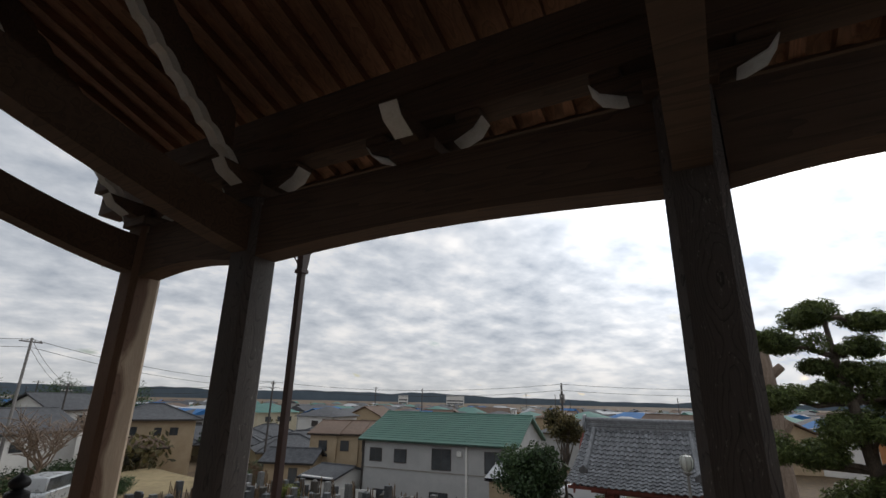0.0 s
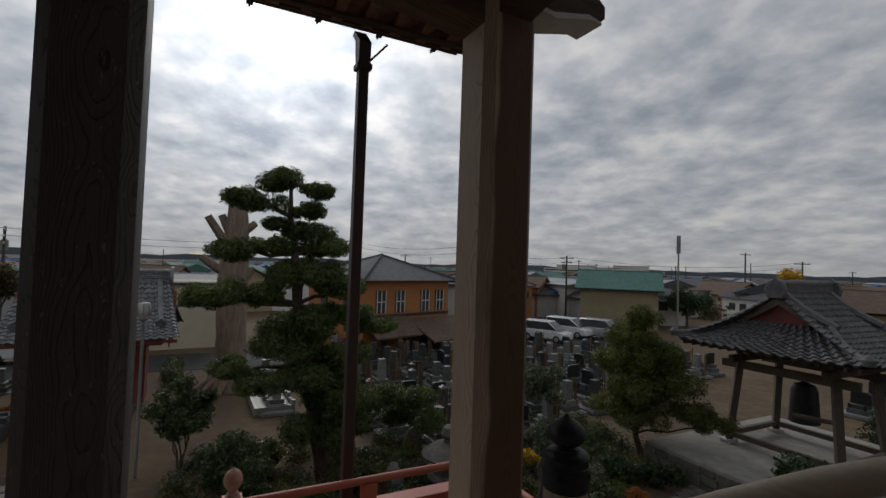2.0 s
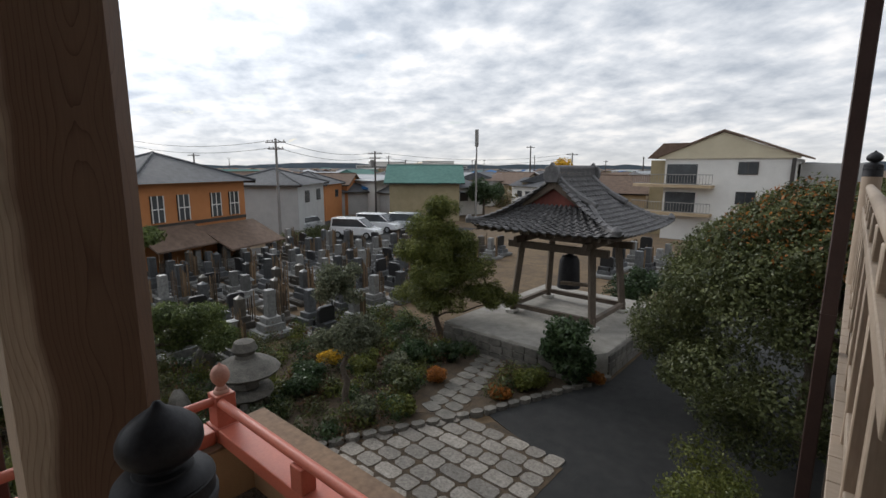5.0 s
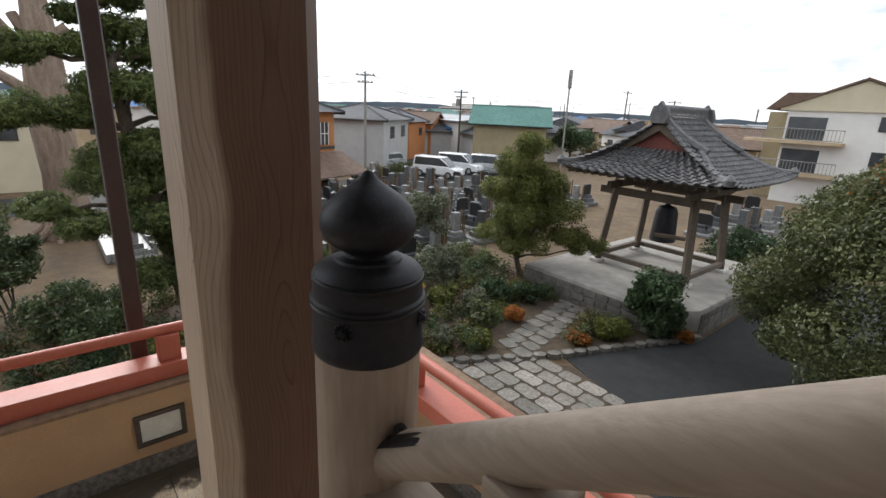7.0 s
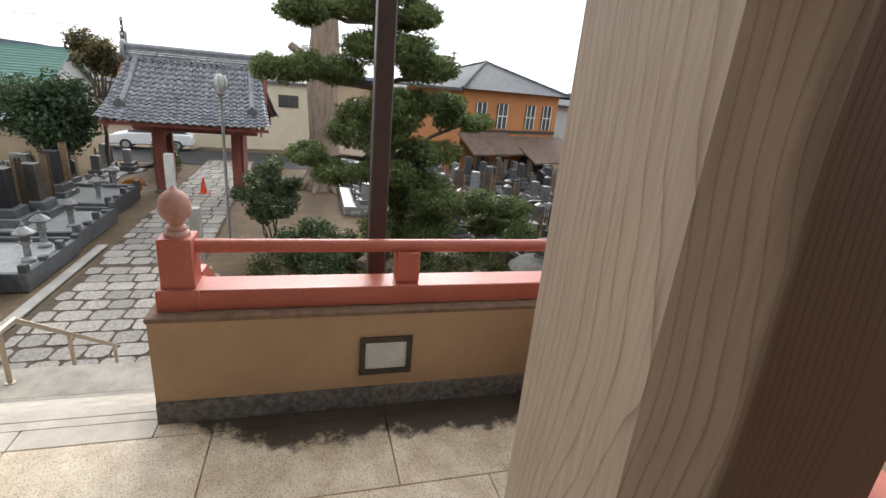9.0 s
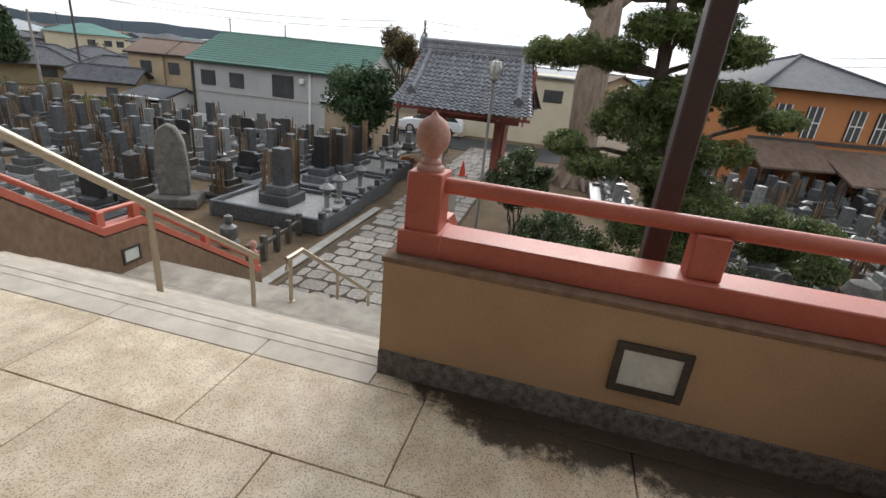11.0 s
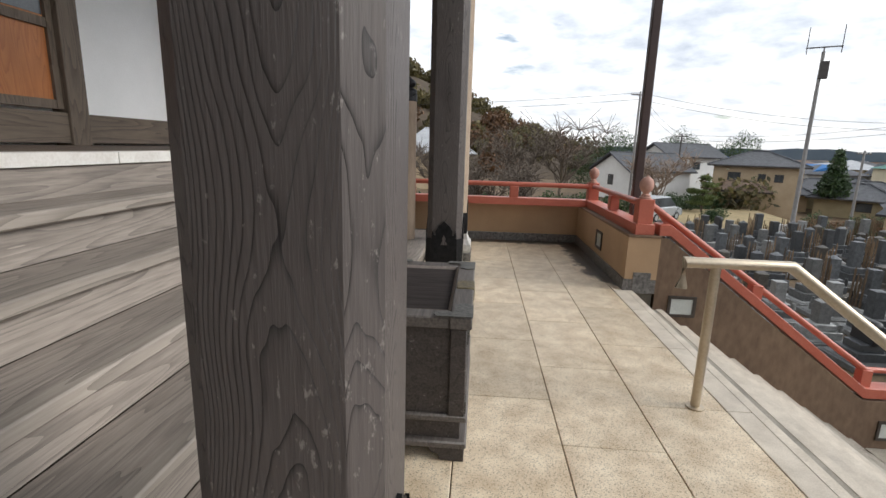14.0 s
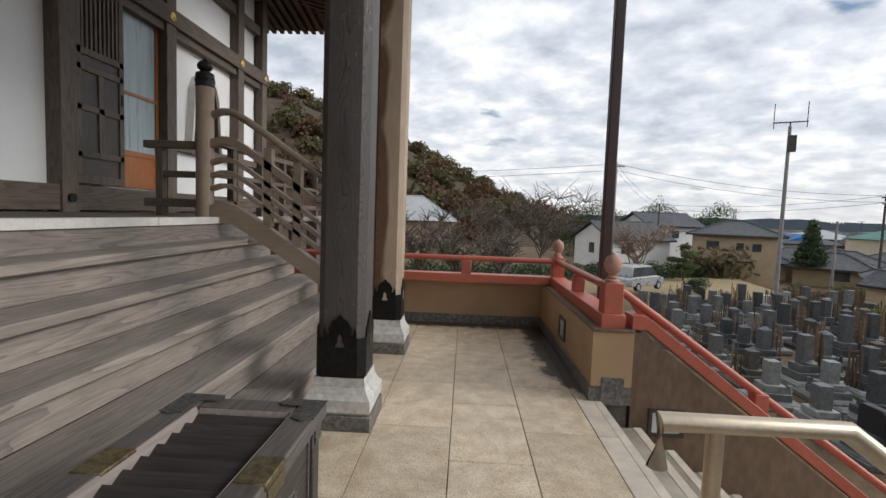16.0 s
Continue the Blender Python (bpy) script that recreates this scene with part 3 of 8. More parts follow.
def build_ground():
    xs = sorted(set([-2500, -800, -300, -120, -60] + list(range(-30, 62, 2)) + [80, 120, 200, 400, 900, 2500]))
    vs = [(x, y, land(x, y) - 0.02 + (0.03 * noise.noise((x * 0.3, y * 0.3, 0)) if abs(x) < 60 and abs(y) < 60 else 0)) for x in xs for y in xs]
    n = len(xs)
    fs = [(i * n + j, (i + 1) * n + j, (i + 1) * n + j + 1, i * n + j + 1) for i in range(n - 1) for j in range(n - 1)]
    structure("ground", MB().add(vs, fs), SOIL, "brown bare soil ground reaching to the horizon", "ground")
    structure("road", MB().prism([(4.8, -12.5), (3.15, -16.5), (3.2, -26.5), (-14, -30), (-14, -5.6), (2.3, -5.6), (2.3, -11.6)], "z", G, G + 0.012), ASPHALT, "dark asphalt driveway beside the garden", "driveway")
    structure("road_parking", MB().prism([(24, -27), (40, -21), (44, -36), (27, -42)], "z", G, G + 0.012), ASPHALT, "asphalt car park beyond the graves", "car park")
    structure("road_gate", MB().prism([(27, -30), (32, -30), (33.5, 12), (28.5, 12)], "z", G, G + 0.016), ASPHALT, "grey street beyond the gate", "street")
    structure("garden_bed", MB().prism([(6.6, -9.2), (5.0, -12.3), (3.4, -16.2), (3.8, -17), (9, -16.8), (12, -15), (13.5, -8), (12.5, -3.0), (8.8, -3.0)], "z", G, G + 0.05), SOIL_DARK, "dark planting bed covered with fallen leaves", "garden bed")
    structure("ground_field", MB().prism([(2, 27), (24, 24), (28, 47), (4, 41)], "z", G - 1.9, G - 0.43), STRAW, "dry yellow grass field past the graves", "field")


build_ground()

# ---- stone deck ----
DX0, DX1, DY = -0.36, 1.97, 5.0


def build_deck():
    fl = structure("floor", MB().box(-3.6, 1.975, -5.25, 5.25, G, -0.03).box(1.976, 2.2, 2.42, 5.25, G, -0.03).box(1.976, 2.2, -5.25, -2.42, G, -0.03), JOINT, "granite slab terrace in front of the hall", "terrace")
    shared = {}

    def slab(x0, x1, y0, y1, mat):
        key = (round(x1 - x0, 3), round(y1 - y0, 3), mat.name)
        if key not in shared:
            w, d = x1 - x0 - 0.005, y1 - y0 - 0.005
            shared[key] = MB().box(-w / 2, w / 2, -d / 2, d / 2, -0.05, 0).mesh("slab", mat, 0.003, False)
        ob = part("slab", shared[key], mat, fl)
        ob.location = ((x0 + x1) / 2, (y0 + y1) / 2, 0)

    cols = [(-0.36, 0.23, 0.0), (0.23, 0.77, 0.0), (0.77, 1.28, -0.44), (1.28, 1.78, 0.0)]
    for x0, x1, ph in cols:
        ys = [-DY] + [y for y in (ph - 0.02 + 0.885 * k for k in range(-8, 9)) if -DY + 0.15 < y < DY - 0.15] + [DY]
        for a, b in zip(ys, ys[1:]):
            slab(x0, x1, a, b, GRANITE)
    ys = [-2.4] + [-0.02 + 0.885 * k for k in range(-2, 3)] + [2.4]
    for a, b in zip(ys, ys[1:]):
        slab(1.78, 1.98, a, b, GRANITE_EDGE)
    for s in (-1, 1):
        a, b = sorted((s * 2.4, s * DY))
        slab(1.78, 1.98, a, b, GRANITE)


RISE, TREAD = 0.168, 0.27


def build_stairs():
    base = structure("staircase", MB().prism([(1.97, -0.16), (1.97, G), (7.9, G), (5.25, -1.85), (4.5, -1.85)], "y", -2.4, 2.4), STEP_STONE, "long flight of granite steps down to the path", "staircase")
    tread_mesh = MB().box(0, TREAD + 0.03, -2.30, 2.30, -RISE - 0.02, 0).mesh("step", STEP_STONE, 0.006, False)
    z, x = 0.0, 1.98
    for k in range(19):
        z -= RISE
        if k == 10:
            x = 5.25
        part("step", tread_mesh, STEP_STONE, base, loc=(x, 0, z))
        if k < 6:
            part("nosing", MB().box(x + TREAD - 0.035, x + TREAD + 0.034, -2.302, 2.302, z - 0.03, z + 0.003), GRANITE_EDGE, base, "pale worn stone nosing", 0.003)
        x += TREAD
    part("landing", MB().box(4.68, 5.27, -2.4, 2.4, -1.75, -1.676), STEP_STONE, base, "stained concrete landing", 0.004)
    part("nosing", MB().box(1.92, 1.985, -2.39, 2.39, -0.035, 0.0025), GRANITE_EDGE, base, "pale worn stone nosing", 0.003)


build_deck()
build_stairs()

# ---- parapets and vermilion rails ----
KNOB = [(0.03, 0), (0.066, 0.0), (0.068, 0.012), (0.062, 0.022), (0.048, 0.028), (0.052, 0.04), (0.046, 0.05), (0.034, 0.058), (0.040, 0.072), (0.056, 0.088), (0.072, 0.110), (0.081, 0.140), (0.081, 0.168), (0.072, 0.198), (0.055, 0.222), (0.032, 0.238), (0.018, 0.245), (0.012, 0.256), (0.0, 0.266)]
KNOB = [(a * 0.90, b * 0.94) for a, b in KNOB]


def red_post(parent, x, y, z, h, w=0.078):
    post = part("post", MB().box(x - w, x + w, y - w, y + w, z, z + h).box(x - w - 0.022, x + w + 0.022, y - w - 0.022, y + w + 0.022, z - 0.004, z + 0.113), RED, parent, "vermilion painted square post", 0.006)
    part("knob", MB().lathe(KNOB, x, y, z + h, 20), RED_PALE, post, "faded pink onion-shaped finial")


def wall_lamp(x, y, z, face):
    """A flush step light. face: 'x' looks along x, 'y' along y."""
    ob = thing("wall_light", (x, y, z), "square flush wall light with frosted pane and dark frame", "wall light", "wall lights")
    w, h = 0.145, 0.115
    rim = MB()
    for a0, a1, b0, b1 in ((-w, w, h - 0.03, h), (-w, w, -h, -h + 0.03), (-w, -w + 0.03, -h + 0.03, h - 0.03), (w - 0.03, w, -h + 0.03, h - 0.03)):
        rim.box(-0.012, 0.03, a0, a1, b0, b1) if face == "x" else rim.box(a0, a1, -0.012, 0.03, b0, b1)
    part("frame", rim, LAMP_FRAME, ob, "dark bronze frame")
    g = w - 0.028
    q = h - 0.028
    part("pane", MB().box(0.0, 0.02, -g, g, -q, q) if face == "x" else MB().box(-g, g, 0.0, 0.02, -q, q), LAMP_GLASS, ob, "white frosted pane")


def build_parapet(s, tag):
    """The half terrace wall on one side: s is 1 north, -1 south."""
    def y(a, b):
        return tuple(sorted((s * a, s * b)))
    ya, yb = y(2.4, 5.0)
    yc, yd = y(5.0, 5.3)
    base = MB().box(1.875, 2.22, ya, yb, -0.03, 0.125).box(-3.6, 2.22, *(y(4.995, 5.3)), -0.03, 0.125)
    w = structure("wall_parapet_" + tag, MB().box(1.89, 2.22, *y(2.4, 5.02), 0.125, 0.575).box(-3.6, 2.22, *y(5.01, 5.3), 0.125, 0.575), STUCCO, "low tan stucco parapet round the terrace", "parapet")
    part("base_course", base, GRANITE_DARK, w, "speckled granite base course", 0.004)
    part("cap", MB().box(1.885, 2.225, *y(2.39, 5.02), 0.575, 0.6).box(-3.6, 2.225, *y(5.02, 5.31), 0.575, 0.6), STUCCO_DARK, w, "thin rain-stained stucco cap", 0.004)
    r = thing("terrace_railing", (0, 0, 0), "vermilion railing with round rail on the terrace wall", "railing", "terrace railings")
    part("sill_beam", MB().box(1.96, 2.15, *y(2.62, 4.76), 0.6, 0.71), RED, r, "", 0.006)
    part("sill_beam", MB().box(-3.2, 1.96, *y(4.78, 4.97), 0.6, 0.71), RED, r, "", 0.006)
    red_post(r, 2.055, s * 2.53, 0.6, 0.37)
    red_post(r, 2.055, s * 4.87, 0.6, 0.37)
    part("rail", MB().tube([(2.055, s * 2.6, 0.915), (2.055, s * 4.82, 0.915)], 0.036, 14), RED, r)
    part("brace", MB().prism([(2.12, 0.93), (2.15, 0.93), (2.36, 0.69), (2.30, 0.69)], "y", *y(2.50, 2.56)), RED, r, "slanting brace behind the post")
    part("rail", MB().tube([(2.0, s * 4.83, 0.915), (-3.2, s * 4.83, 0.915)], 0.036, 14), RED, r)
    part("stub", MB().box(2.0, 2.11, *y(3.62, 3.75), 0.71, 0.89), RED, r, "", 0.006)
    for x in (0.85, -0.75, -2.2):
        part("stub", MB().box(x - 0.065, x + 0.065, *y(4.775, 4.885), 0.71, 0.89), RED, r, "", 0.006)
    # sloping wall beside the steps
    prof = [(2.22, G), (2.22, 0.575), (2.3, 0.575), (4.55, -1.12), (5.15, -1.12), (7.75, -2.95), (7.75, G)]
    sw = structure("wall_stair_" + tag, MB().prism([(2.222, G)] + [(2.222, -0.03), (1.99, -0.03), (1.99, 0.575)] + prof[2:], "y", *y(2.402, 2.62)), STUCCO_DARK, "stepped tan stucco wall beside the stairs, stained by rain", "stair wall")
    part("base_course", MB().box(1.975, 2.16, *y(2.392, 2.404), -0.03, 0.2), GRANITE_DARK, sw, "granite corner block", 0.002)
    sr = thing("stair_railing", (0, 0, 0), "vermilion stair railing running down beside the stone steps", "railing", "stair railings")
    up = 0.115
    cop = [(2.2, 0.60), (2.32, 0.60), (4.56, -1.095), (5.16, -1.095), (7.76, -2.925)]
    poly = cop + [(x, z + up) for x, z in cop[::-1]]
    part("sill_beam", MB().prism(poly, "y", *y(2.41, 2.60)), RED, sr, "", 0.004)
    line = [(2.13, 0.90), (4.58, -0.80), (5.12, -0.80), (7.6, -2.55)]
    part("rail", MB().tube([(x, s * 2.505, z) for x, z in line], 0.034, 12), RED, sr)
    for x in (3.3, 4.58, 5.12, 6.4):
        zb = np.interp(x, [p[0] for p in cop], [p[1] for p in cop]) + up - 0.03
        zt = np.interp(x, [p[0] for p in line], [p[1] for p in line])
        part("stub", MB().box(x - 0.055, x + 0.055, *y(2.45, 2.56), zb, zt + 0.01), RED, sr, "", 0.005)
    red_post(sr, 7.66, s * 2.505, -2.86, 0.42, 0.07)
    wall_lamp(1.885, s * 3.565, 0.325, "x")
    if s > 0:
        wall_lamp(2.515, 2.397, -0.155, "y")
        wall_lamp(4.9, 2.397, -1.46, "y")


build_parapet(1, "north")
build_parapet(-1, "south")


def build_handrail(pts, posts, label):
    h = thing("handrail", (posts[0][0], 0, posts[0][1]), label, "handrail", "steel handrails")
    o = Vector((posts[0][0], 0, posts[0][1]))
    part("rail", MB().tube([Vector((x, 0, z)) - o for x, z in pts], 0.032, 14), STEEL, h)
    for x, z in posts:
        zt = np.interp(x, [p[0] for p in pts[1:]], [p[1] for p in pts[1:]])
        p = part("post", MB().tube([Vector((x, 0, z)) - o, Vector((x, 0, zt)) - o], 0.026, 12), STEEL, h)
        part("flange", MB().lathe([(0.05, 0), (0.05, 0.008), (0.03, 0.014)], x - o.x, 0, z - o.z, 16), STEEL, p)


build_handrail([(1.44, 0.72), (1.44, 0.865), (2.0, 0.865), (4.32, -0.80)], [(1.61, 0.0), (3.0, -0.672), (4.22, -1.51)], "champagne steel handrail in the middle of the steps")
build_handrail([(4.9, -1.2), (4.9, -1.05), (5.25, -1.05), (7.74, -2.85)], [(4.98, -1.676), (6.3, -2.36), (7.6, -3.19)], "steel handrail of the lower flight")

# ---- porch pillars ----
PIL_Y = (3.62, 1.83, -1.83, -3.62)
PH, PTOP = 0.161, 4.75


def octagon(h, c):
    return [(h, -h + c), (h, h - c), (h - c, h), (-h + c, h), (-h, h - c), (-h, -h + c), (-h + c, -h), (h - c, -h)]


def build_pillar(y, mat, label):
    p = thing("pillar", (0, y, 0), label, "pillar", "porch pillars")
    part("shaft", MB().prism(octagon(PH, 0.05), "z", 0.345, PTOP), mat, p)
    part("base_block", MB().box(-0.23, 0.23, -0.23, 0.23, -0.01, 0.105), GRANITE_DARK, p, "dark granite base block", 0.006)
    b = MB()
    rings = [(0.205, 0.105), (0.225, 0.13), (0.225, 0.21), (0.2, 0.24), (0.18, 0.285), (0.17, 0.35)]
    for (h0, z0), (h1, z1) in zip(rings, rings[1:]):
        b.add([(sx * h, sy * h, z) for h, z in ((h0, z0), (h1, z1)) for sx, sy in ((1, 1), (-1, 1), (-1, -1), (1, -1))], [(0, 1, 5, 4), (1, 2, 6, 5), (2, 3, 7, 6), (3, 0, 4, 7)])
    part("pedestal", b, GRANITE_PALE, p, "flared pale granite pedestal")
    m = MB().prism(octagon(PH + 0.012, 0.053), "z", 0.35, 0.62)
    crest = [(-0.155, 0.62), (0.155, 0.62), (0.155, 0.66), (0.142, 0.70), (0.125, 0.655), (0.10, 0.645), (0.108, 0.69), (0.085, 0.715), (0.07, 0.74), (0.035, 0.752), (0.0, 0.785), (-0.035, 0.752), (-0.07, 0.74), (-0.085, 0.715), (-0.108, 0.69), (-0.10, 0.645), (-0.125, 0.655), (-0.142, 0.70), (-0.155, 0.66)]
    crest = [(p * 0.74, q) for p, q in crest]
    o = PH + 0.002
    m.prism(crest, "y", o, o + 0.011).prism(crest, "y", -o - 0.011, -o).prism(crest, "x", o, o + 0.011).prism(crest, "x", -o - 0.011, -o)
    foot = part("metal_shoe", m, BLACK, p, "black metal shoe with pierced crest")
    hole = [(-0.03, 0.56), (0.03, 0.56), (0.022, 0.585), (0.012, 0.60), (0.018, 0.62), (0.0, 0.65), (-0.018, 0.62), (-0.012, 0.60), (-0.022, 0.585)]
    part("crest_opening", MB().prism(hole, "y", -o - 0.0135, -o - 0.0105).prism(hole, "x", o + 0.0105, o + 0.0135), mat, foot)


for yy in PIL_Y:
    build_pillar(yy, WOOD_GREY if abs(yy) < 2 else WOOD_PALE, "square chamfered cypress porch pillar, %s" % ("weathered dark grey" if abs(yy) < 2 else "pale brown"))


# ---- porch roof ----
def carved_nose(mb, y0, s, z, w=0.1):
    prof = [(0, 0.0), (0.16, -0.03), (0.30, 0.02), (0.42, 0.06), (0.48, 0.04), (0.53, 0.10), (0.53, 0.20), (0.47, 0.26), (0.40, 0.25), (0.28, 0.30), (0, 0.34)]
    poly = [(y0 + s * a, z + 0.13 + b * 0.72) for a, b in prof]
    mb.prism(poly, "x", -w, w)


def build_roof():
    ht = thing("porch_frame", (0, 0, 4.0), "dark timber beams and brackets carrying the porch roof", "roof frame", kind="structure")
    ht.location = (0, 0, 0)
    m = MB()
    for a, b in ((-4.0, -3.45), (-3.46, -2.0), (-1.67, 1.67), (2.0, 3.46)):
        if a > -4:
            n = 10
            low = [(a + (b - a) * k / n, 4.17 + 0.07 * math.sin(math.pi * k / n)) for k in range(n + 1)]
            m.prism(low + [(b, 4.66), (a, 4.66)], "x", -0.115, 0.115)
    part("rainbow_beam", m, WOOD_BEAM, ht, "arched tie beam between the pillars", 0.0)
    for s in (1, -1):
        nm = MB()
        carved_nose(nm, s * 3.78, s, 4.22)
        nose = part("carved_nose", nm, WOOD_BEAM, ht, "carved beam end with white painted swirl")
        sw = [(s * (3.80 + a), 4.35 + b * 0.72) for a, b in ((0.0, -0.005), (0.14, -0.035), (0.28, 0.012), (0.40, 0.05), (0.48, 0.032), (0.48, 0.055), (0.38, 0.085), (0.26, 0.05), (0.12, 0.01), (0.0, 0.03))]
        part("painted_swirl", MB().prism(sw, "x", -0.106, 0.106), WHITE_PAINT, nose, "white painted lower edge")
    part("upper_beam", MB().box(-0.13, 0.13, -4.6, 4.6, 5.05, 5.36).box(-0.10, 0.10, -4.4, 4.4, 4.66, 4.74), WOOD_BEAM, ht, "", 0.008)
    part("eave_purlin", MB().box(-0.17, 0.17, -4.75, 4.75, 5.36, 5.6), WOOD_BEAM, ht, "", 0.008)
    for y in PIL_Y + (0.0,):
        b = MB().box(-0.2, 0.2, y - 0.2, y + 0.2, 4.74, 4.84)
        b.prism([(y - 0.52, 4.99), (y - 0.46, 4.90), (y - 0.2, 4.83), (y + 0.2, 4.83), (y + 0.46, 4.90), (y + 0.52, 4.99)], "x", -0.075, 0.075)
        b.prism([(-0.52, 4.99), (-0.46, 4.90), (-0.2, 4.83), (0.2, 4.83), (0.46, 4.90), (0.52, 4.99)], "y", y - 0.075, y + 0.075)
        br = part("bracket", b, WOOD_BEAM, ht, "bracket complex with white painted ends", 0.006)
        e = MB()
        for q in (-0.52, 0.52):
            sg = 1 if q > 0 else -1
            e.prism([(y + q + sg * 0.004, 4.99), (y + q + sg * 0.012, 4.99), (y + q - sg * 0.05, 4.895), (y + q - sg * 0.22, 4.826), (y + q - sg * 0.22, 4.832), (y + q - sg * 0.058, 4.905)], "x", -0.077, 0.077)
            e.prism([(q + sg * 0.004, 4.99), (q + sg * 0.012, 4.99), (q - sg * 0.05, 4.895), (q - sg * 0.22, 4.826), (q - sg * 0.22, 4.832), (q - sg * 0.058, 4.905)], "y", y - 0.077, y + 0.077)
        part("painted_end", e, WHITE_PAINT, br, "white painted bracket edge")
        for dy in (-0.42, 0.42):
            part("bearing_block", MB().box(-0.11, 0.11, y + dy - 0.1, y + dy + 0.1, 4.99, 5.05), WOOD_BEAM, br, "", 0.01)
    # curved ties from the pillars up to the hall, edged with a scalloped white strip
    for y in PIL_Y:
        top = bezier((-0.16, 0, 4.62), (-1.2, 0, 4.66), (-3.5, 0, 5.55), 12)
        poly = [(p[0], p[2]) for p in top] + [(p[0], p[2] - 0.40 + 0.06 * math.sin(i * math.pi / 12)) for i, p in reversed(list(enumerate(top)))]
        part("curved_tie", MB().prism(poly, "y", y - 0.1, y + 0.1), WOOD_BEAM, ht, "curved shrimp-shaped tie beam to the hall")
        n = 36
        edge = []
        for k in range(n + 1):
            f = k / n
            x = -0.42 - 1.5 * f
            edge.append((x, 4.98 + 1.28 * f ** 1.05 + 0.035 * abs(math.sin(f * 9 * math.pi))))
        part("scalloped_board", MB().prism(edge + [(x - 0.04, z + 0.5) for x, z in edge[::-1]], "y", y - 0.05, y + 0.05), WOOD_BEAM, ht, "carved hanging board")
        part("white_edge", MB().prism([(x + 0.004, z - 0.012) for x, z in edge] + [(x + 0.075, z + 0.012) for x, z in edge[::-1]], "y", y - 0.055, y + 0.055), WHITE_PAINT, ht, "white painted scalloped edge")

    def roof_z(x):
        return 5.27 + 0.28 * (2.45 - x) + 0.011 * (2.45 - x) ** 2

    xs = [2.42, 1.6, 0.8, 0.0, -0.8, -1.6, -2.4, -3.2, -4.2]
    raf = MB().prism([(x, roof_z(x)) for x in xs] + [(x, roof_z(x) + 0.11) for x in xs[::-1]], "y", -0.055, 0.055).mesh("rafter", WOOD_RAFT, 0, False)
    k = -4.8
    while k < 5.5:
        part("rafter", raf, WOOD_RAFT, ht, loc=(0, k, 0))
        k += 0.30
    part("batten", MB().box(2.28, 2.36, -4.8, 4.8, roof_z(2.32) - 0.03, roof_z(2.32) - 0.002).box(1.2, 1.27, -4.8, 4.8, roof_z(1.25) - 0.035, roof_z(1.25) - 0.002), WOOD_BEAM, ht)
    deck = [(x, roof_z(x) + 0.112) for x in xs]
    structure("roof_boards", MB().prism(deck + [(x, z + 0.22) for x, z in deck[::-1]], "y", -4.85, 5.5), WOOD_RAFT, "timber boarded underside of the porch roof", "roof")
    tm = MB()
    for j in range(34):
        y = -4.8 + j * 0.309
        tm.tube([(x, y, roof_z(x) + 0.32) for x in (2.5, 1.6, 0.8, 0, -1.2, -2.4, -4.2)], 0.075, 8)
    structure("roof_tiles", tm, TILE_GREY, "grey smoked tiles on the porch roof", "roof tiles")
    part("fascia", MB().box(2.425, 2.46, -4.75, 5.5, 5.29, 5.56), WOOD_BEAM, ht)
    g = thing("gutter", (2.52, 0, 5.36), "dark metal eaves gutter with hooks along the porch roof", "gutter")
    half = [(0.06 * math.cos(a), 0.06 * math.sin(a)) for a in (math.pi + math.pi * i / 8 for i in range(9))]
    part("trough", MB().prism(half + [(0.05 * math.cos(a), 0.05 * math.sin(a)) for a in (2 * math.pi - math.pi * i / 8 for i in range(9))], "y", -4.7, 4.7), DRAIN, g)
    hook = MB().box(-0.066, 0.066, -0.008, 0.008, -0.085, -0.06).box(-0.03, 0.03, -0.03, 0.03, -0.082, -0.074).mesh("hook", DRAIN)
    for j in range(15):
        part("hook", hook, DRAIN, g, loc=(0, -4.4 + j * 0.63, 0))
    for s in (1, -1):
        d = thing("drainpipe", (2.28, s * 3.54, G), "dark brown square rain pipe standing free of the porch", "drainpipe", "rain pipes")
        part("pipe", MB().box(-0.05, 0.05, -0.05, 0.05, 0, 8.2), DRAIN, d, "", 0.008)
        part("collar", MB().box(-0.075, 0.075, -0.075, 0.075, 8.18, 8.24), DRAIN, d, "", 0.006)
        part("funnel", MB().prism([(-0.05, 8.24), (0.05, 8.24), (0.075, 8.36), (0.09, 8.5), (0.20, 8.6), (0.13, 8.62), (-0.06, 8.45)], "y", -0.06, 0.06), DRAIN, d)
        part("stay", MB().tube([(0, s * 0.03, 8.25), (0.05, s * 0.26, 8.52)], 0.012, 6), DRAIN, d)


build_roof()
d3 = thing("drainpipe", (-1.575, -7.9, G), "dark brown rain pipe at the corner of the hall", "drainpipe", "rain pipes")
part("pipe", MB().box(-0.05, 0.05, -0.05, 0.05, 0, 9.3), DRAIN, d3, "", 0.008)
part("joint_band", MB().box(-0.053, 0.053, -0.053, 0.053, 5.05, 5.065), DRAIN, d3)

# ---- wooden stair and veranda ----
VZ, SR, ST = 1.36, 1.36 / 6, 0.30


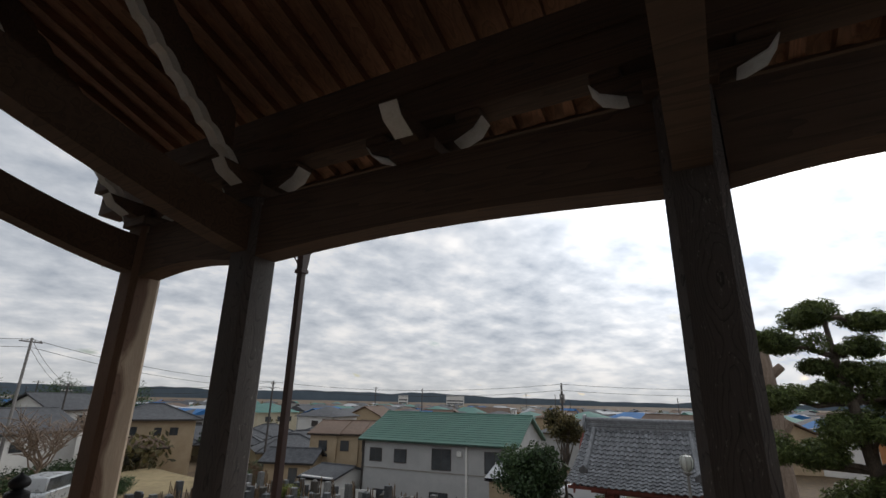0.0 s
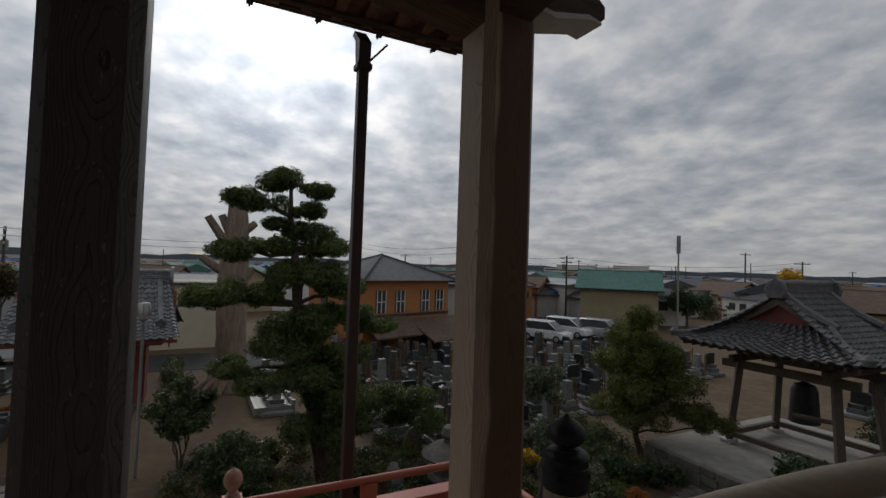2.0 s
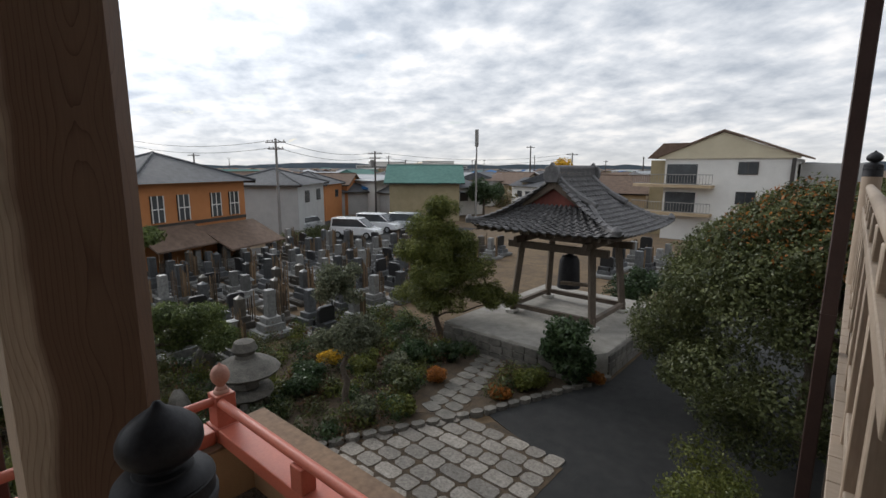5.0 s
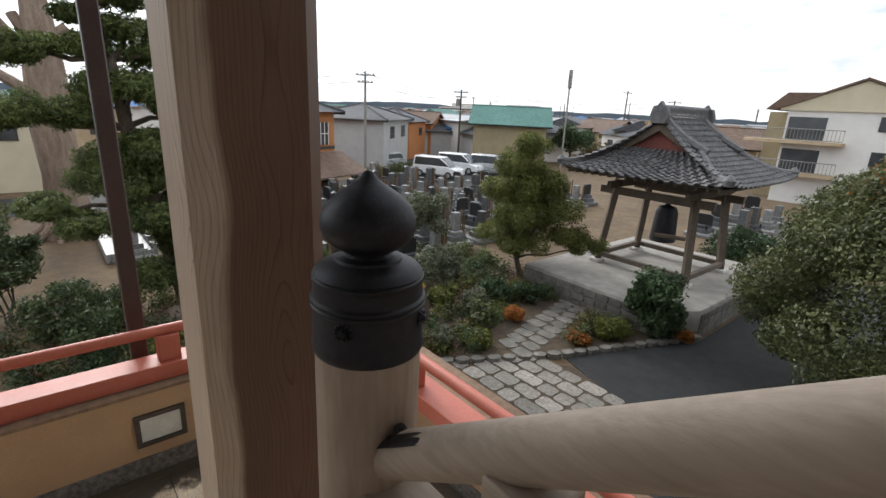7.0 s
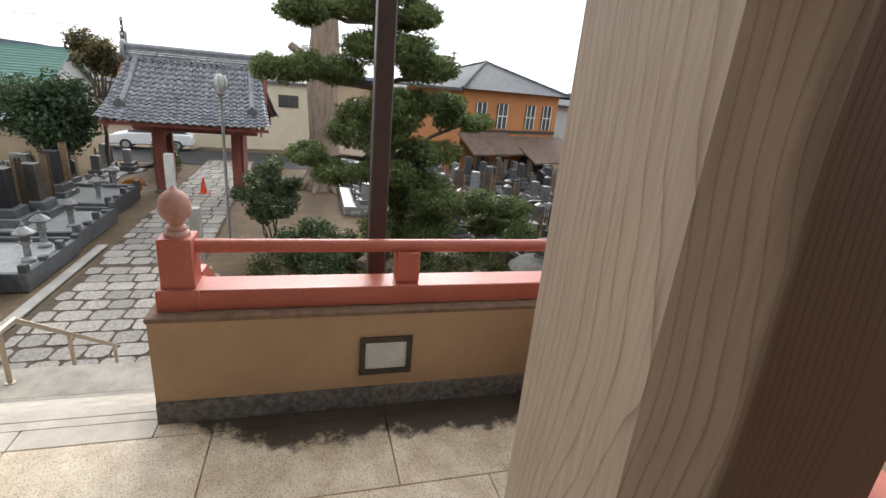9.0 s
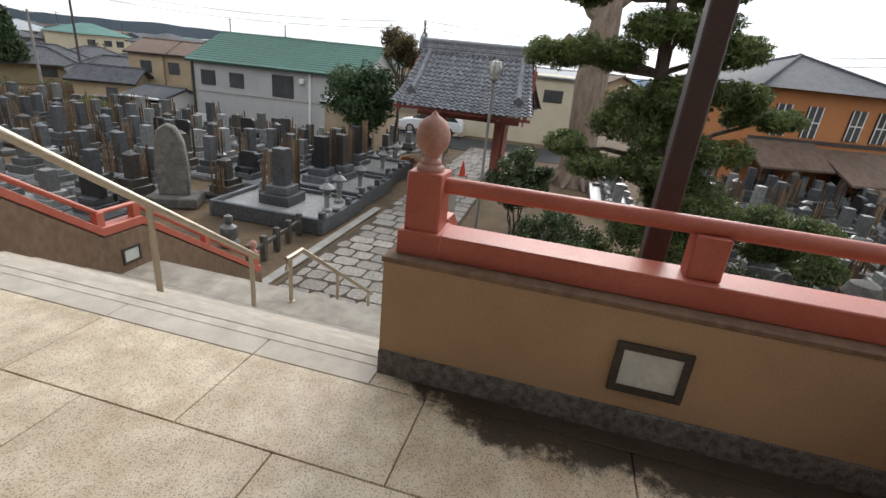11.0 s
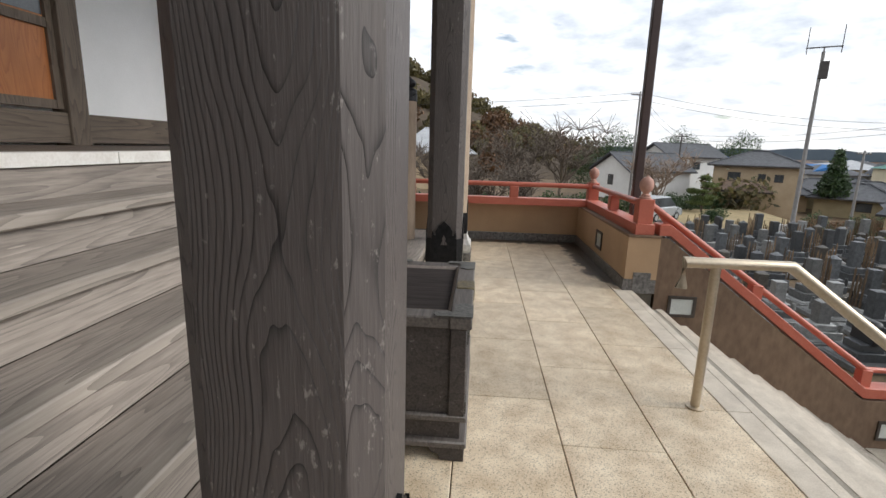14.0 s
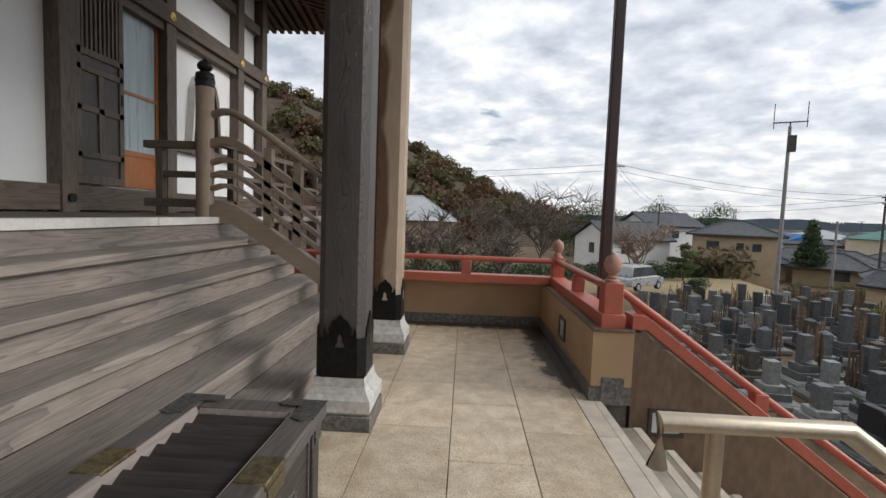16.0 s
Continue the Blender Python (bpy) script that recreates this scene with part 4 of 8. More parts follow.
def build_wood_stair():
    st = thing("wooden_stair", (0, 0, 0), "broad weathered wooden steps up to the hall", "wooden stair", kind="structure")
    for k in range(1, 6):
        x, z = -0.35 - ST * (k - 1), SR * k
        part("tread", MB().box(x - ST - 0.03, x + 0.02, -4.35, 4.35, z - 0.055, z), WOOD_STEP, st, "", 0.008)
        part("nosing", MB().box(x - 0.05, x + 0.024, -4.352, 4.352, z - 0.058, z + 0.003), WOOD_NOSE, st, "paler worn front edge", 0.008)
        part("riser", MB().box(x - 0.068, x - 0.028, -4.3, 4.3, z - SR + 0.002, z - 0.055), WOOD_STEP, st)
    part("riser", MB().box(-1.9, -1.862, -4.3, 4.3, VZ - SR + 0.002, VZ - 0.07), WOOD_STEP, st)
    ver = structure("floor_veranda", MB().box(-3.6, -1.905, -9.4, 9.4, VZ - 0.09, VZ - 0.005), WOOD_STEP, "weathered board veranda in front of the hall", "veranda")
    y = -9.35
    pm = MB().box(-1.62, -0.0, -0.145, 0.145, -0.03, 0.001).mesh("board", WOOD_HALLY, 0.003, False)
    while y < 9.3:
        part("board", pm, WOOD_HALLY, ver, loc=(-1.98, y + 0.15, VZ))
        y += 0.3
    y = -9.3
    j = 0
    while y < 9.2:
        w = (0.95, 1.5, 1.0, 1.25)[j % 4]
        white = -4.4 < y < 4.0
        part("edge_strip", MB().box(-1.985, -1.84, y, min(y + w - 0.006, 9.3), VZ - 0.066, VZ + 0.004), WHITE_PAINT if white else WOOD_STEP, ver, "white worn edge strip" if white else "", 0.003)
        y += w
        j += 1
    for s in (1, -1):
        for j in range(6):
            yy = s * (4.6 + j * 0.9)
            part("veranda_post", MB().box(-2.08, -1.93, yy - 0.075, yy + 0.075, -0.02 if abs(yy) < 5.2 else G, VZ - 0.09), WOOD_HALL, ver)
    part("skirt", MB().box(-2.2, -2.12, -9.3, -4.3, -0.02, VZ - 0.09).box(-2.2, -2.12, 4.3, 9.3, -0.02, VZ - 0.09), WOOD_HALLY, ver)


build_wood_stair()

GIBOSHI_FULL = [(0.106, 0), (0.109, 0.008), (0.109, 0.02), (0.107, 0.026), (0.1065, 0.108), (0.110, 0.112), (0.110, 0.118), (0.107, 0.122), (0.110, 0.126), (0.110, 0.131), (0.1045, 0.136), (0.103, 0.170), (0.106, 0.174), (0.106, 0.180), (0.102, 0.184), (0.104, 0.188), (0.100, 0.194), (0.094, 0.202), (0.080, 0.211), (0.064, 0.216), (0.062, 0.222), (0.046, 0.226), (0.042, 0.233), (0.050, 0.240), (0.068, 0.252), (0.082, 0.270), (0.0885, 0.292), (0.0875, 0.315), (0.078, 0.340), (0.058, 0.364), (0.034, 0.384), (0.018, 0.397), (0.012, 0.406), (0.008, 0.414), (0.0, 0.418)]
GIBOSHI = [(a * 0.89, b * 0.73) for a, b in GIBOSHI_FULL]


def build_wood_rail(s):
    r = thing("wooden_balustrade", (0, s * 3.62, 0), "curved wooden stair balustrade with black onion-capped posts", "balustrade", "stair balustrades")
    for x, z0, top in ((-0.62, 0.2, 2.30), (-2.03, VZ - 0.02, 3.05)):
        p = part("newel", MB().tube([(x, 0, z0), (x, 0, top - 0.30)], 0.092, 28), WOOD_NEWEL, r, "round wooden newel post")
        part("cap", MB().lathe(GIBOSHI, x, 0, top - 0.303, 32), BRONZE_BLACK, p, "black bronze onion cap")
        for a in (0.62, 2.19, 3.76, 5.33):
            ca, sa = math.cos(a), math.sin(a)
            ros = MB().tube([(x + 0.088 * ca, 0.088 * sa, top - 0.238), (x + 0.104 * ca, 0.104 * sa, top - 0.238)], [0.009, 0.005], 10)
            for q in range(12):
                w = 2 * math.pi * q / 12
                u, v = 0.012 * math.cos(w), 0.012 * math.sin(w)
                ros.tube([(x + 0.092 * ca - 0.6 * u * sa, 0.092 * sa + 0.6 * u * ca, top - 0.238 + 0.6 * v), (x + 0.0975 * ca - 1.25 * u * sa, 0.0975 * sa + 1.25 * u * ca, top - 0.238 + 1.25 * v)], [0.0022, 0.0035], 6)
            part("rosette", ros, BRONZE_BLACK, p, "black chrysanthemum rosette")

    def run(z0, z1, k=0.10):
        """The line of a bar: straight up the slope, rounding over a hump into the upper post."""
        xs, zs = (-0.68, -1.0, -1.3, -1.55, -1.68, -1.76, -1.84, -1.95), (0.0, 0.225, 0.435, 0.60, 0.675, 0.70, 0.70, 0.665)
        return [(x, 0, z0 + z * (z1 - z0) / 0.665) for x, z in zip(xs, zs)]

    part("handrail", MB().tube(run(1.80, 2.46), 0.040, 18), WOOD_RAIL, r, "thick rounded handrail")
    for dz, w in ((-0.30, 0.045), (-0.50, 0.025), (-0.64, 0.025), (-0.78, 0.025)):
        pts = run(1.785 + dz, 2.45 + dz)
        poly = [(p[0], p[2] + w) for p in pts] + [(p[0], p[2] - w) for p in pts[::-1]]
        part("bar", MB().prism(poly, "y", -0.045, 0.045), WOOD_RAIL, r)
    pts = run(1.785 - 1.02, 2.45 - 1.05)
    part("string_board", MB().prism([(p[0], p[2] + 0.09) for p in pts] + [(p[0], p[2] - 0.13) for p in pts[::-1]], "y", -0.06, 0.06), WOOD_RAIL, r, "sloping string board")
    for x, za, zb in ((-1.32, 1.28, 2.12), (-1.0, 1.08, 1.98)):
        part("baluster", MB().box(x - 0.045, x + 0.045, -0.045, 0.045, za, zb), WOOD_RAIL, r, "", 0.004)
    part("end_block", MB().box(-0.79, -0.66, -0.06, 0.06, 1.69, 1.755).prism([(-0.77, 1.69), (-0.66, 1.69), (-0.66, 1.65), (-0.75, 1.665)], "y", -0.05, 0.05), WOOD_RAIL, r, "squared bearing block under the rail", 0.008)
    part("end_block", MB().box(-0.80, -0.64, -0.075, 0.075, 1.55, 1.64), WOOD_RAIL, r, "", 0.02)
    sad = MB()
    for ro, ri in ((0.0445, 0.0405),):
        rows = [(-0.665, 1.789), (-0.70, 1.814), (-0.78, 1.870), (-0.82, 1.898)]
        arc = [radians(38 + 104 * q / 12) for q in range(13)]
        vs = [(x + 0.57 * rad * math.sin(w) * 0.6, rad * math.cos(w) * f, z + rad * math.sin(w) * 0.83) for (x, z), f in zip(rows, (1.0, 1.0, 1.0, 0.9)) for rad in (ro, ri) for w in arc]
        m = len(arc)
        for k in range(3):
            for q in range(m - 1):
                a = 2 * m * k + q
                sad.f += [(a, a + 1, a + 2 * m + 1, a + 2 * m), (a + m, a + 3 * m, a + 3 * m + 1, a + m + 1)]
        sad.v = vs
    shoe = part("rail_shoe", sad, BLACK, r, "black metal saddle over the rail end")
    part("bolt", MB().lathe([(0.012, 0.0), (0.012, 0.012), (0.007, 0.018)], -0.725, 0.0, 1.872, 10), BLACK, shoe)
    # level balustrade along the veranda
    v = thing("veranda_balustrade", (-2.03, s * 3.72, VZ), "low timber balustrade along the veranda edge", "balustrade", "veranda balustrades")
    L = 5.5 if s > 0 else -0.85
    # short return of the balustrade over the veranda boards
    for z, h, w, x1 in ((0.73, 0.08, 0.05, -0.66), (0.42, 0.07, 0.035, -0.5), (0.10, 0.09, 0.045, -0.66)):
        part("bar", MB().box(x1, -0.09, -s * 0.1 - w, -s * 0.1 + w, z, z + h), WOOD_HALLY, v, "", 0.006)
    part("baluster", MB().box(-0.53, -0.45, -s * 0.1 - 0.04, -s * 0.1 + 0.04, 0.0, 0.74), WOOD_HALL, v, "", 0.004)
    for z, h, w in ((0.80, 0.075, 0.05), (0.45, 0.055, 0.03), (0.12, 0.07, 0.04)):
        a, b = sorted((0.02 * s, L))
        part("bar", MB().box(-w, w, a, b, z, z + h), WOOD_HALLY, v, "", 0.006)
    for j in range(7 if s > 0 else 1):
        yy = s * (0.5 + j * 0.8)
        part("baluster", MB().box(-0.04, 0.04, yy - 0.045, yy + 0.045, 0.0, 0.81), WOOD_HALL, v, "", 0.004)


build_wood_rail(1)
build_wood_rail(-1)


def build_side_veranda():
    """The wider gallery past the steps, with a tall balustrade up to its corner post."""
    fl = structure("floor_gallery", MB().box(-1.84, -1.69, -11.2, -4.42, VZ - 0.09, VZ - 0.032).box(-3.6, -1.841, -11.2, -9.401, VZ - 0.09, VZ - 0.002), WOOD_HALL, "board gallery floor at the corner of the hall", "veranda")
    bm = MB().box(0, 0.17, -0.122, 0.122, -0.03, 0.0).mesh("board", WOOD_RAIL, 0.004, False)
    for j in range(27):
        part("board", bm, WOOD_RAIL, fl, loc=(-1.838, -11.07 + 0.25 * j, VZ))
    part("edge_beam", MB().box(-1.74, -1.69, -11.2, -4.42, VZ - 0.25, VZ - 0.092), WOOD_HALLY, fl)
    for j in range(4):
        part("strut", MB().box(-1.86, -1.742, -11.0 + j * 1.7, -10.86 + j * 1.7, G, VZ - 0.092), WOOD_HALL, fl)
    v = thing("gallery_balustrade", (-1.755, -10.9, VZ), "tall weathered timber balustrade with black onion-capped corner post", "balustrade")
    p = part("newel", MB().tube([(0, 0, 0), (0, 0, 1.30)], 0.095, 24), WOOD_NEWEL, v, "round wooden corner post")
    part("cap", MB().lathe(GIBOSHI, 0, 0, 1.297, 28), BRONZE_BLACK, p, "black bronze onion cap")
    part("handrail", MB().tube([(0, 0.1, 1.17), (0, 6.3, 1.17)], 0.045, 14), WOOD_RAIL, v, "round pale handrail")
    for z, w, h in ((0.86, 0.045, 0.09), (0.10, 0.04, 0.08)):
        part("bar", MB().box(-w, w, 0.08, 6.35, z, z + h), WOOD_RAIL, v, "", 0.006)
    for j in range(8):
        y = 0.6 + 0.78 * j
        part("baluster", MB().box(-0.045, 0.045, y - 0.05, y + 0.05, 0, 0.86), WOOD_NEWEL, v, "", 0.005)
        part("bearing_block", MB().prism([(y - 0.06, 0.96), (y + 0.06, 0.96), (y + 0.075, 1.05), (y + 0.075, 1.13), (y - 0.075, 1.13), (y - 0.075, 1.05)], "x", -0.04, 0.04), WOOD_RAIL, v, "", 0.006)


build_side_veranda()

# ---- hall front ----
HX = -3.6
COLS = (0.0 + 1.83, 3.62, 5.45, 7.6, 8.65)


def hall_door(y0, y1, s):
    d = thing("sliding_door", (HX - 0.02, (y0 + y1) / 2, VZ + 0.33), "sliding timber door with lattice top beside a curtained glass door in orange frame", "door", "hall doors")
    w = (y1 - y0) / 2 - 0.12
    ya, yb = (-w, -0.04) if s > 0 else (0.04, w)
    leaf = MB()
    for a, b, z0, z1 in ((ya, yb, 0, 0.09), (ya, yb, 0.30, 0.37), (ya, yb, 0.83, 0.90), (ya, yb, 1.28, 1.35), (ya, yb, 1.46, 1.54), (ya, yb, 2.28, 2.36), (ya, ya + 0.08, 0.09, 2.28), (yb - 0.08, yb, 0.09, 2.28), ((ya + yb) / 2 - 0.04, (ya + yb) / 2 + 0.04, 0.37, 1.28)):
        leaf.box(0, 0.05, a, b, z0, z1)
    part("door_frame", leaf, WOOD_HALL, d, "", 0.004)
    part("panel", MB().box(0.008, 0.028, ya + 0.05, yb - 0.05, 0.05, 1.50), WOOD_GREY, d, "weathered board panels")
    n = 9
    for j in range(n):
        y = ya + 0.11 + (yb - ya - 0.22) * j / (n - 1)
        part("slat", MB().box(0.012, 0.045, y - 0.016, y + 0.016, 1.54, 2.28), WOOD_HALL, d)
    # near-black sheet stands in for the unlit room behind the lattice
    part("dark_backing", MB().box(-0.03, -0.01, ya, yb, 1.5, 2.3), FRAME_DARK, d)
    yc, yd = (-0.02, w) if s > 0 else (-w, 0.02)
    fr = MB()
    for a, b, z0, z1 in ((yc, yd, 0, 0.07), (yc, yd, 0.42, 0.49), (yc, yd, 1.22, 1.26), (yc, yd, 2.28, 2.36), (yc, yc + 0.06, 0.07, 2.28), (yd - 0.06, yd, 0.07, 2.28)):
        fr.box(-0.10, -0.055, a, b, z0, z1)
    part("glass_frame", fr, WOOD_ORANGE, d, "varnished orange frame")
    part("pane", MB().box(-0.085, -0.075, yc + 0.05, yd - 0.05, 0.45, 2.3), CURTAIN, d, "glass with pale blue curtain behind")
    part("kick_panel", MB().box(-0.088, -0.07, yc + 0.05, yd - 0.05, 0.05, 0.44), WOOD_ORANGE, d, "orange kick panel")
    part("pull", MB().box(0.05, 0.06, (yb if s > 0 else ya) - 0.055, (yb if s > 0 else ya) - 0.02 + 0.0, 1.0, 1.14), BLACK, d, "black door pull")


def build_hall():
    w = structure("wall_hall", MB().box(HX - 0.25, HX - 0.12, -8.65, 8.65, VZ, 6.5), PLASTER, "white plaster front wall of the temple hall", "wall")
    lintel = thing("lintel_beam", (HX, 0, VZ + 2.72), "long dark lintel beam with gilt flower studs", "beam", kind="structure")
    part("beam", MB().box(-0.02, 0.075, -8.8, 8.8, 0, 0.24), WOOD_HALLY, lintel, "", 0.006)
    flower = MB()
    for j in range(5):
        a = 2 * math.pi * j / 5
        flower.lathe([(0.028, -0.01), (0.03, 0.004), (0.018, 0.014), (0, 0.016)], 0.036 * math.cos(a), 0.036 * math.sin(a), 0, 10)
    flower.lathe([(0.022, 0), (0.02, 0.018), (0, 0.024)], 0, 0, 0, 10)
    fm = flower.mesh("stud", GOLD)
    for s in (1, -1):
        for c in COLS:
            col = tagged(part("column", MB().box(HX - 0.14, HX + 0.055, s * c - 0.115, s * c + 0.115, VZ - 0.05, 6.45), WOOD_HALL, None, "", 0.008), "square dark timber column of the hall front", "column", "hall columns")
            ob = part("stud", fm, GOLD, lintel, "gilt flower stud")
            ob.location, ob.rotation_euler = (0.076, s * c, 0.12), (0, math.pi / 2, 0)
    part("sill", MB().box(HX - 0.12, HX + 0.03, -8.7, 8.7, VZ + 0.02, VZ + 0.30), WOOD_HALLY, w, "heavy timber sill", 0.006)
    for z in (5.05, 5.75):
        part("tie", MB().box(HX - 0.125, HX + 0.01, -8.7, 8.7, z, z + 0.17), WOOD_HALLY, w, "", 0.005)
    part("tie", MB().box(HX - 0.125, HX + 0.012, -8.7, 8.7, VZ + 2.60, VZ + 2.72), WOOD_HALLY, w, "", 0.004)
    part("tie", MB().box(HX - 0.125, HX - 0.01, 5.5, 8.6, VZ + 0.95, VZ + 1.07).box(HX - 0.125, HX - 0.01, -8.6, -5.5, VZ + 0.95, VZ + 1.07), WOOD_HALLY, w, "", 0.004)
    for s in (1, -1):
        a, b = sorted((s * 3.62, s * 5.45))
        hall_door(a, b, s)
        nails = MB()
        for c in (3.62, 5.2):
            nails.tube([(HX + 0.05, s * c, VZ + 0.16), (HX + 0.085, s * c, VZ + 0.16)], 0.05, 16)
        part("nail_cover", nails, BLACK, w, "round black nail cover")
        # bell-shaped window
        kw = thing("bell_window", (HX, s * 6.5, VZ + 1.07), "bell-shaped lattice window with white moulded frame", "window", "bell windows")
        out = [(-0.42, 0), (-0.36, 0.5), (-0.33, 0.85), (-0.24, 1.06), (-0.10, 1.16), (0, 1.25), (0.10, 1.16), (0.24, 1.06), (0.33, 0.85), (0.36, 0.5), (0.42, 0)]
        inn = [(p * 0.78, q * 0.9) for p, q in out]
        part("frame", MB().prism(out + inn[::-1], "x", -0.11, 0.03), WOOD_HALL, kw)
        part("moulding", MB().prism([(p * 1.14, q * 1.06) for p, q in out] + [(p * 1.0, q * 1.0) for p, q in out[::-1]], "x", -0.115, 0.012), WHITE_PAINT, kw, "white moulded border")
        # interior shade behind the window slats, made as a near-black sheet
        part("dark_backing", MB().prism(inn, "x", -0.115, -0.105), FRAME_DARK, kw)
        for j in range(7):
            y = -0.24 + j * 0.08
            part("slat", MB().box(-0.07, -0.04, y - 0.013, y + 0.013, 0, 1.0 - abs(y) * 1.2), WOOD_HALL, kw)
    # middle bay: entrance with panelled doors
    ent = thing("entrance_door", (HX - 0.05, 0, VZ + 0.33), "dark panelled entrance doors with orange lower boards", "door")
    part("panel", MB().box(-0.02, 0.02, -1.7, 1.7, 0, 2.28), WOOD_ORANGE, ent)
    fr = MB()
    for j in range(5):
        y = -1.7 + j * 0.85
        fr.box(0.02, 0.05, y - 0.05, y + 0.05, 0, 2.28)
    for z in (0, 0.7, 1.4, 2.2):
        fr.box(0.021, 0.045, -1.7, 1.7, z, z + 0.08)
    part("door_frame", fr, WOOD_HALL, ent)
    for j in range(4):
        y = -1.7 + j * 0.85
        part("pane", MB().box(0.02, 0.026, y + 0.06, y + 0.79, 0.8, 2.18), GLASS, ent)
    structure("wall_hall_sides", MB().box(-14, HX - 0.12, 8.5, 8.65, 0, 7.4).box(-14, HX - 0.12, -8.65, -8.5, 0, 7.4).box(-14.1, -14, -8.65, 8.65, 0, 7.4), PLASTER, "white plaster side walls of the hall", "wall")
    structure("floor_hall_base", MB().box(-14, -3.6, -8.6, 8.6, G, VZ - 0.1), CONCRETE, "concrete base under the hall", "foundation")
    roof = [(-1.7, 5.85), (-3.6, 6.35), (-6, 8.0), (-9, 10.6), (-12, 8.0), (-16.3, 5.85)]
    mid = [(-3.9, 6.75)] + roof[2:]
    rf = structure("roof_hall", MB().prism(roof + [(x, z + 0.3) for x, z in roof[::-1]], "y", 4.86, 10.6).prism(roof + [(x, z + 0.3) for x, z in roof[::-1]], "y", -10.6, -4.86).prism(mid + [(x, z + 0.3) for x, z in mid[::-1]], "y", -4.86, 4.86), TILE_GREY, "great grey tiled roof of the hall", "roof")
    em = MB().prism([(8.6, 6.22), (10.62, 5.86), (10.62, 5.96), (8.6, 6.32)], "x", -0.05, 0.05).mesh("rafter", WOOD_BEAM, 0, False)
    for j in range(26):
        part("rafter", em, WOOD_BEAM, rf, loc=(-1.75 - j * 0.20, 0, 0))
    part("end_soffit", MB().prism([(8.6, 6.325), (10.7, 5.965), (10.7, 6.2), (8.6, 6.5)], "x", -16.0, -1.6), WOOD_BEAM, rf, "boarded underside of the end eave")
    rm = MB().prism([(-1.55, 5.70), (-3.6, 6.24), (-3.6, 6.34), (-1.55, 5.80)], "y", -0.05, 0.05).mesh("rafter", WOOD_BEAM, 0, False)
    for s in (1, -1):
        for j in range(23):
            part("rafter", rm, WOOD_BEAM, rf, loc=(0, s * (4.98 + j * 0.25), 0))


build_hall()


# ---- offering box ----
def build_box():
    b = thing("offering_box", (0.01, -0.16, 0), "weathered grey slatted wooden offering box with worn metal fittings", "offering box")
    X, Y = 0.235, 0.455
    for sx in (-1, 1):
        for sy in (-1, 1):
            foot = [(0.035, 0), (-0.075, 0), (-0.085, 0.03), (-0.12, 0.042), (-0.135, 0.075), (0.035, 0.075)]
            part("foot", MB().prism([(sy * p, q) for p, q in foot], "x", sx * X - 0.035, sx * X + 0.035), BOX_WOOD, b, "", 0.004, loc=(0, sy * Y, 0))
            part("foot_return", MB().prism([(sx * X + sx * (p - 0.002), q * 0.995) for p, q in foot], "y", sy * Y - 0.033, sy * Y + 0.033), BOX_WOOD, b, "", 0.004)
            part("corner_post", MB().box(sx * X - 0.045, sx * X + 0.03, sy * Y - 0.04, sy * Y + 0.03, 0.235, 0.665), BOX_WOOD, b, "", 0.005)
    part("plinth", MB().box(-X - 0.012, X + 0.012, -Y - 0.012, Y + 0.012, 0.105, 0.205), BOX_WOOD, b, "", 0.004)
    for z0, o in ((0.07, 0.045), (0.205, 0.042)):
        part("moulding", MB().box(-X - o, X + o, -Y - o, Y + o, z0, z0 + 0.036), BOX_RIM, b, "worn projecting moulding", 0.008)
    for sx in (-1, 1):
        part("side_board", MB().box(sx * X - 0.022, sx * X + 0.008, -Y + 0.03, Y - 0.03, 0.24, 0.665), BOX_WOOD, b)
        part("panel_bead", MB().box(sx * X - 0.02, sx * X + 0.016, -Y + 0.042, -Y + 0.056, 0.24, 0.62).box(sx * X - 0.02, sx * X + 0.016, Y - 0.056, Y - 0.042, 0.24, 0.62).box(sx * X - 0.02, sx * X + 0.018, -Y + 0.04, Y - 0.04, 0.615, 0.632), BOX_RIM, b)
    for sy in (-1, 1):
        part("side_board", MB().box(-X + 0.03, X - 0.03, sy * Y - 0.022, sy * Y + 0.004, 0.24, 0.665), BOX_WOOD, b)
        part("panel_bead", MB().box(-X + 0.058, -X + 0.07, sy * Y - 0.02, sy * Y + 0.012, 0.24, 0.62).box(X - 0.07, X - 0.058, sy * Y - 0.02, sy * Y + 0.012, 0.24, 0.62), BOX_RIM, b)
    # carved scrollwork along the front board
    rr = random.Random(15)
    for k in range(15):
        y, z = rr.uniform(-0.30, 0.30), rr.uniform(0.36, 0.56)
        R, t0, turns = rr.uniform(0.022, 0.05), rr.uniform(0, 6.28), rr.choice((-1.0, 1.0)) * rr.uniform(4.0, 7.0)
        pts = [(X + 0.009, y + R * (1 - 0.75 * q / 14) * math.cos(t0 + turns * q / 14), z + R * (1 - 0.75 * q / 14) * math.sin(t0 + turns * q / 14)) for q in range(15)]
        part("carved_scroll", MB().tube(pts, [0.010 - 0.0004 * q for q in range(15)], 6), BOX_RIM, b, "weathered carved cloud scroll")
    for sx in (-1, 1):
        part("rim", MB().box(sx * X - 0.05, sx * X + 0.05, -Y - 0.055, Y + 0.055, 0.665, 0.722), BOX_RIM, b, "pale worn top rail", 0.006)
        part("inner_bevel", MB().prism([(sx * (X - 0.05), 0.665), (sx * (X - 0.05), 0.722), (sx * (X - 0.066), 0.70), (sx * (X - 0.066), 0.665)], "y", -Y + 0.05, Y - 0.05), BOX_BEVEL, b, "paler inner edge")
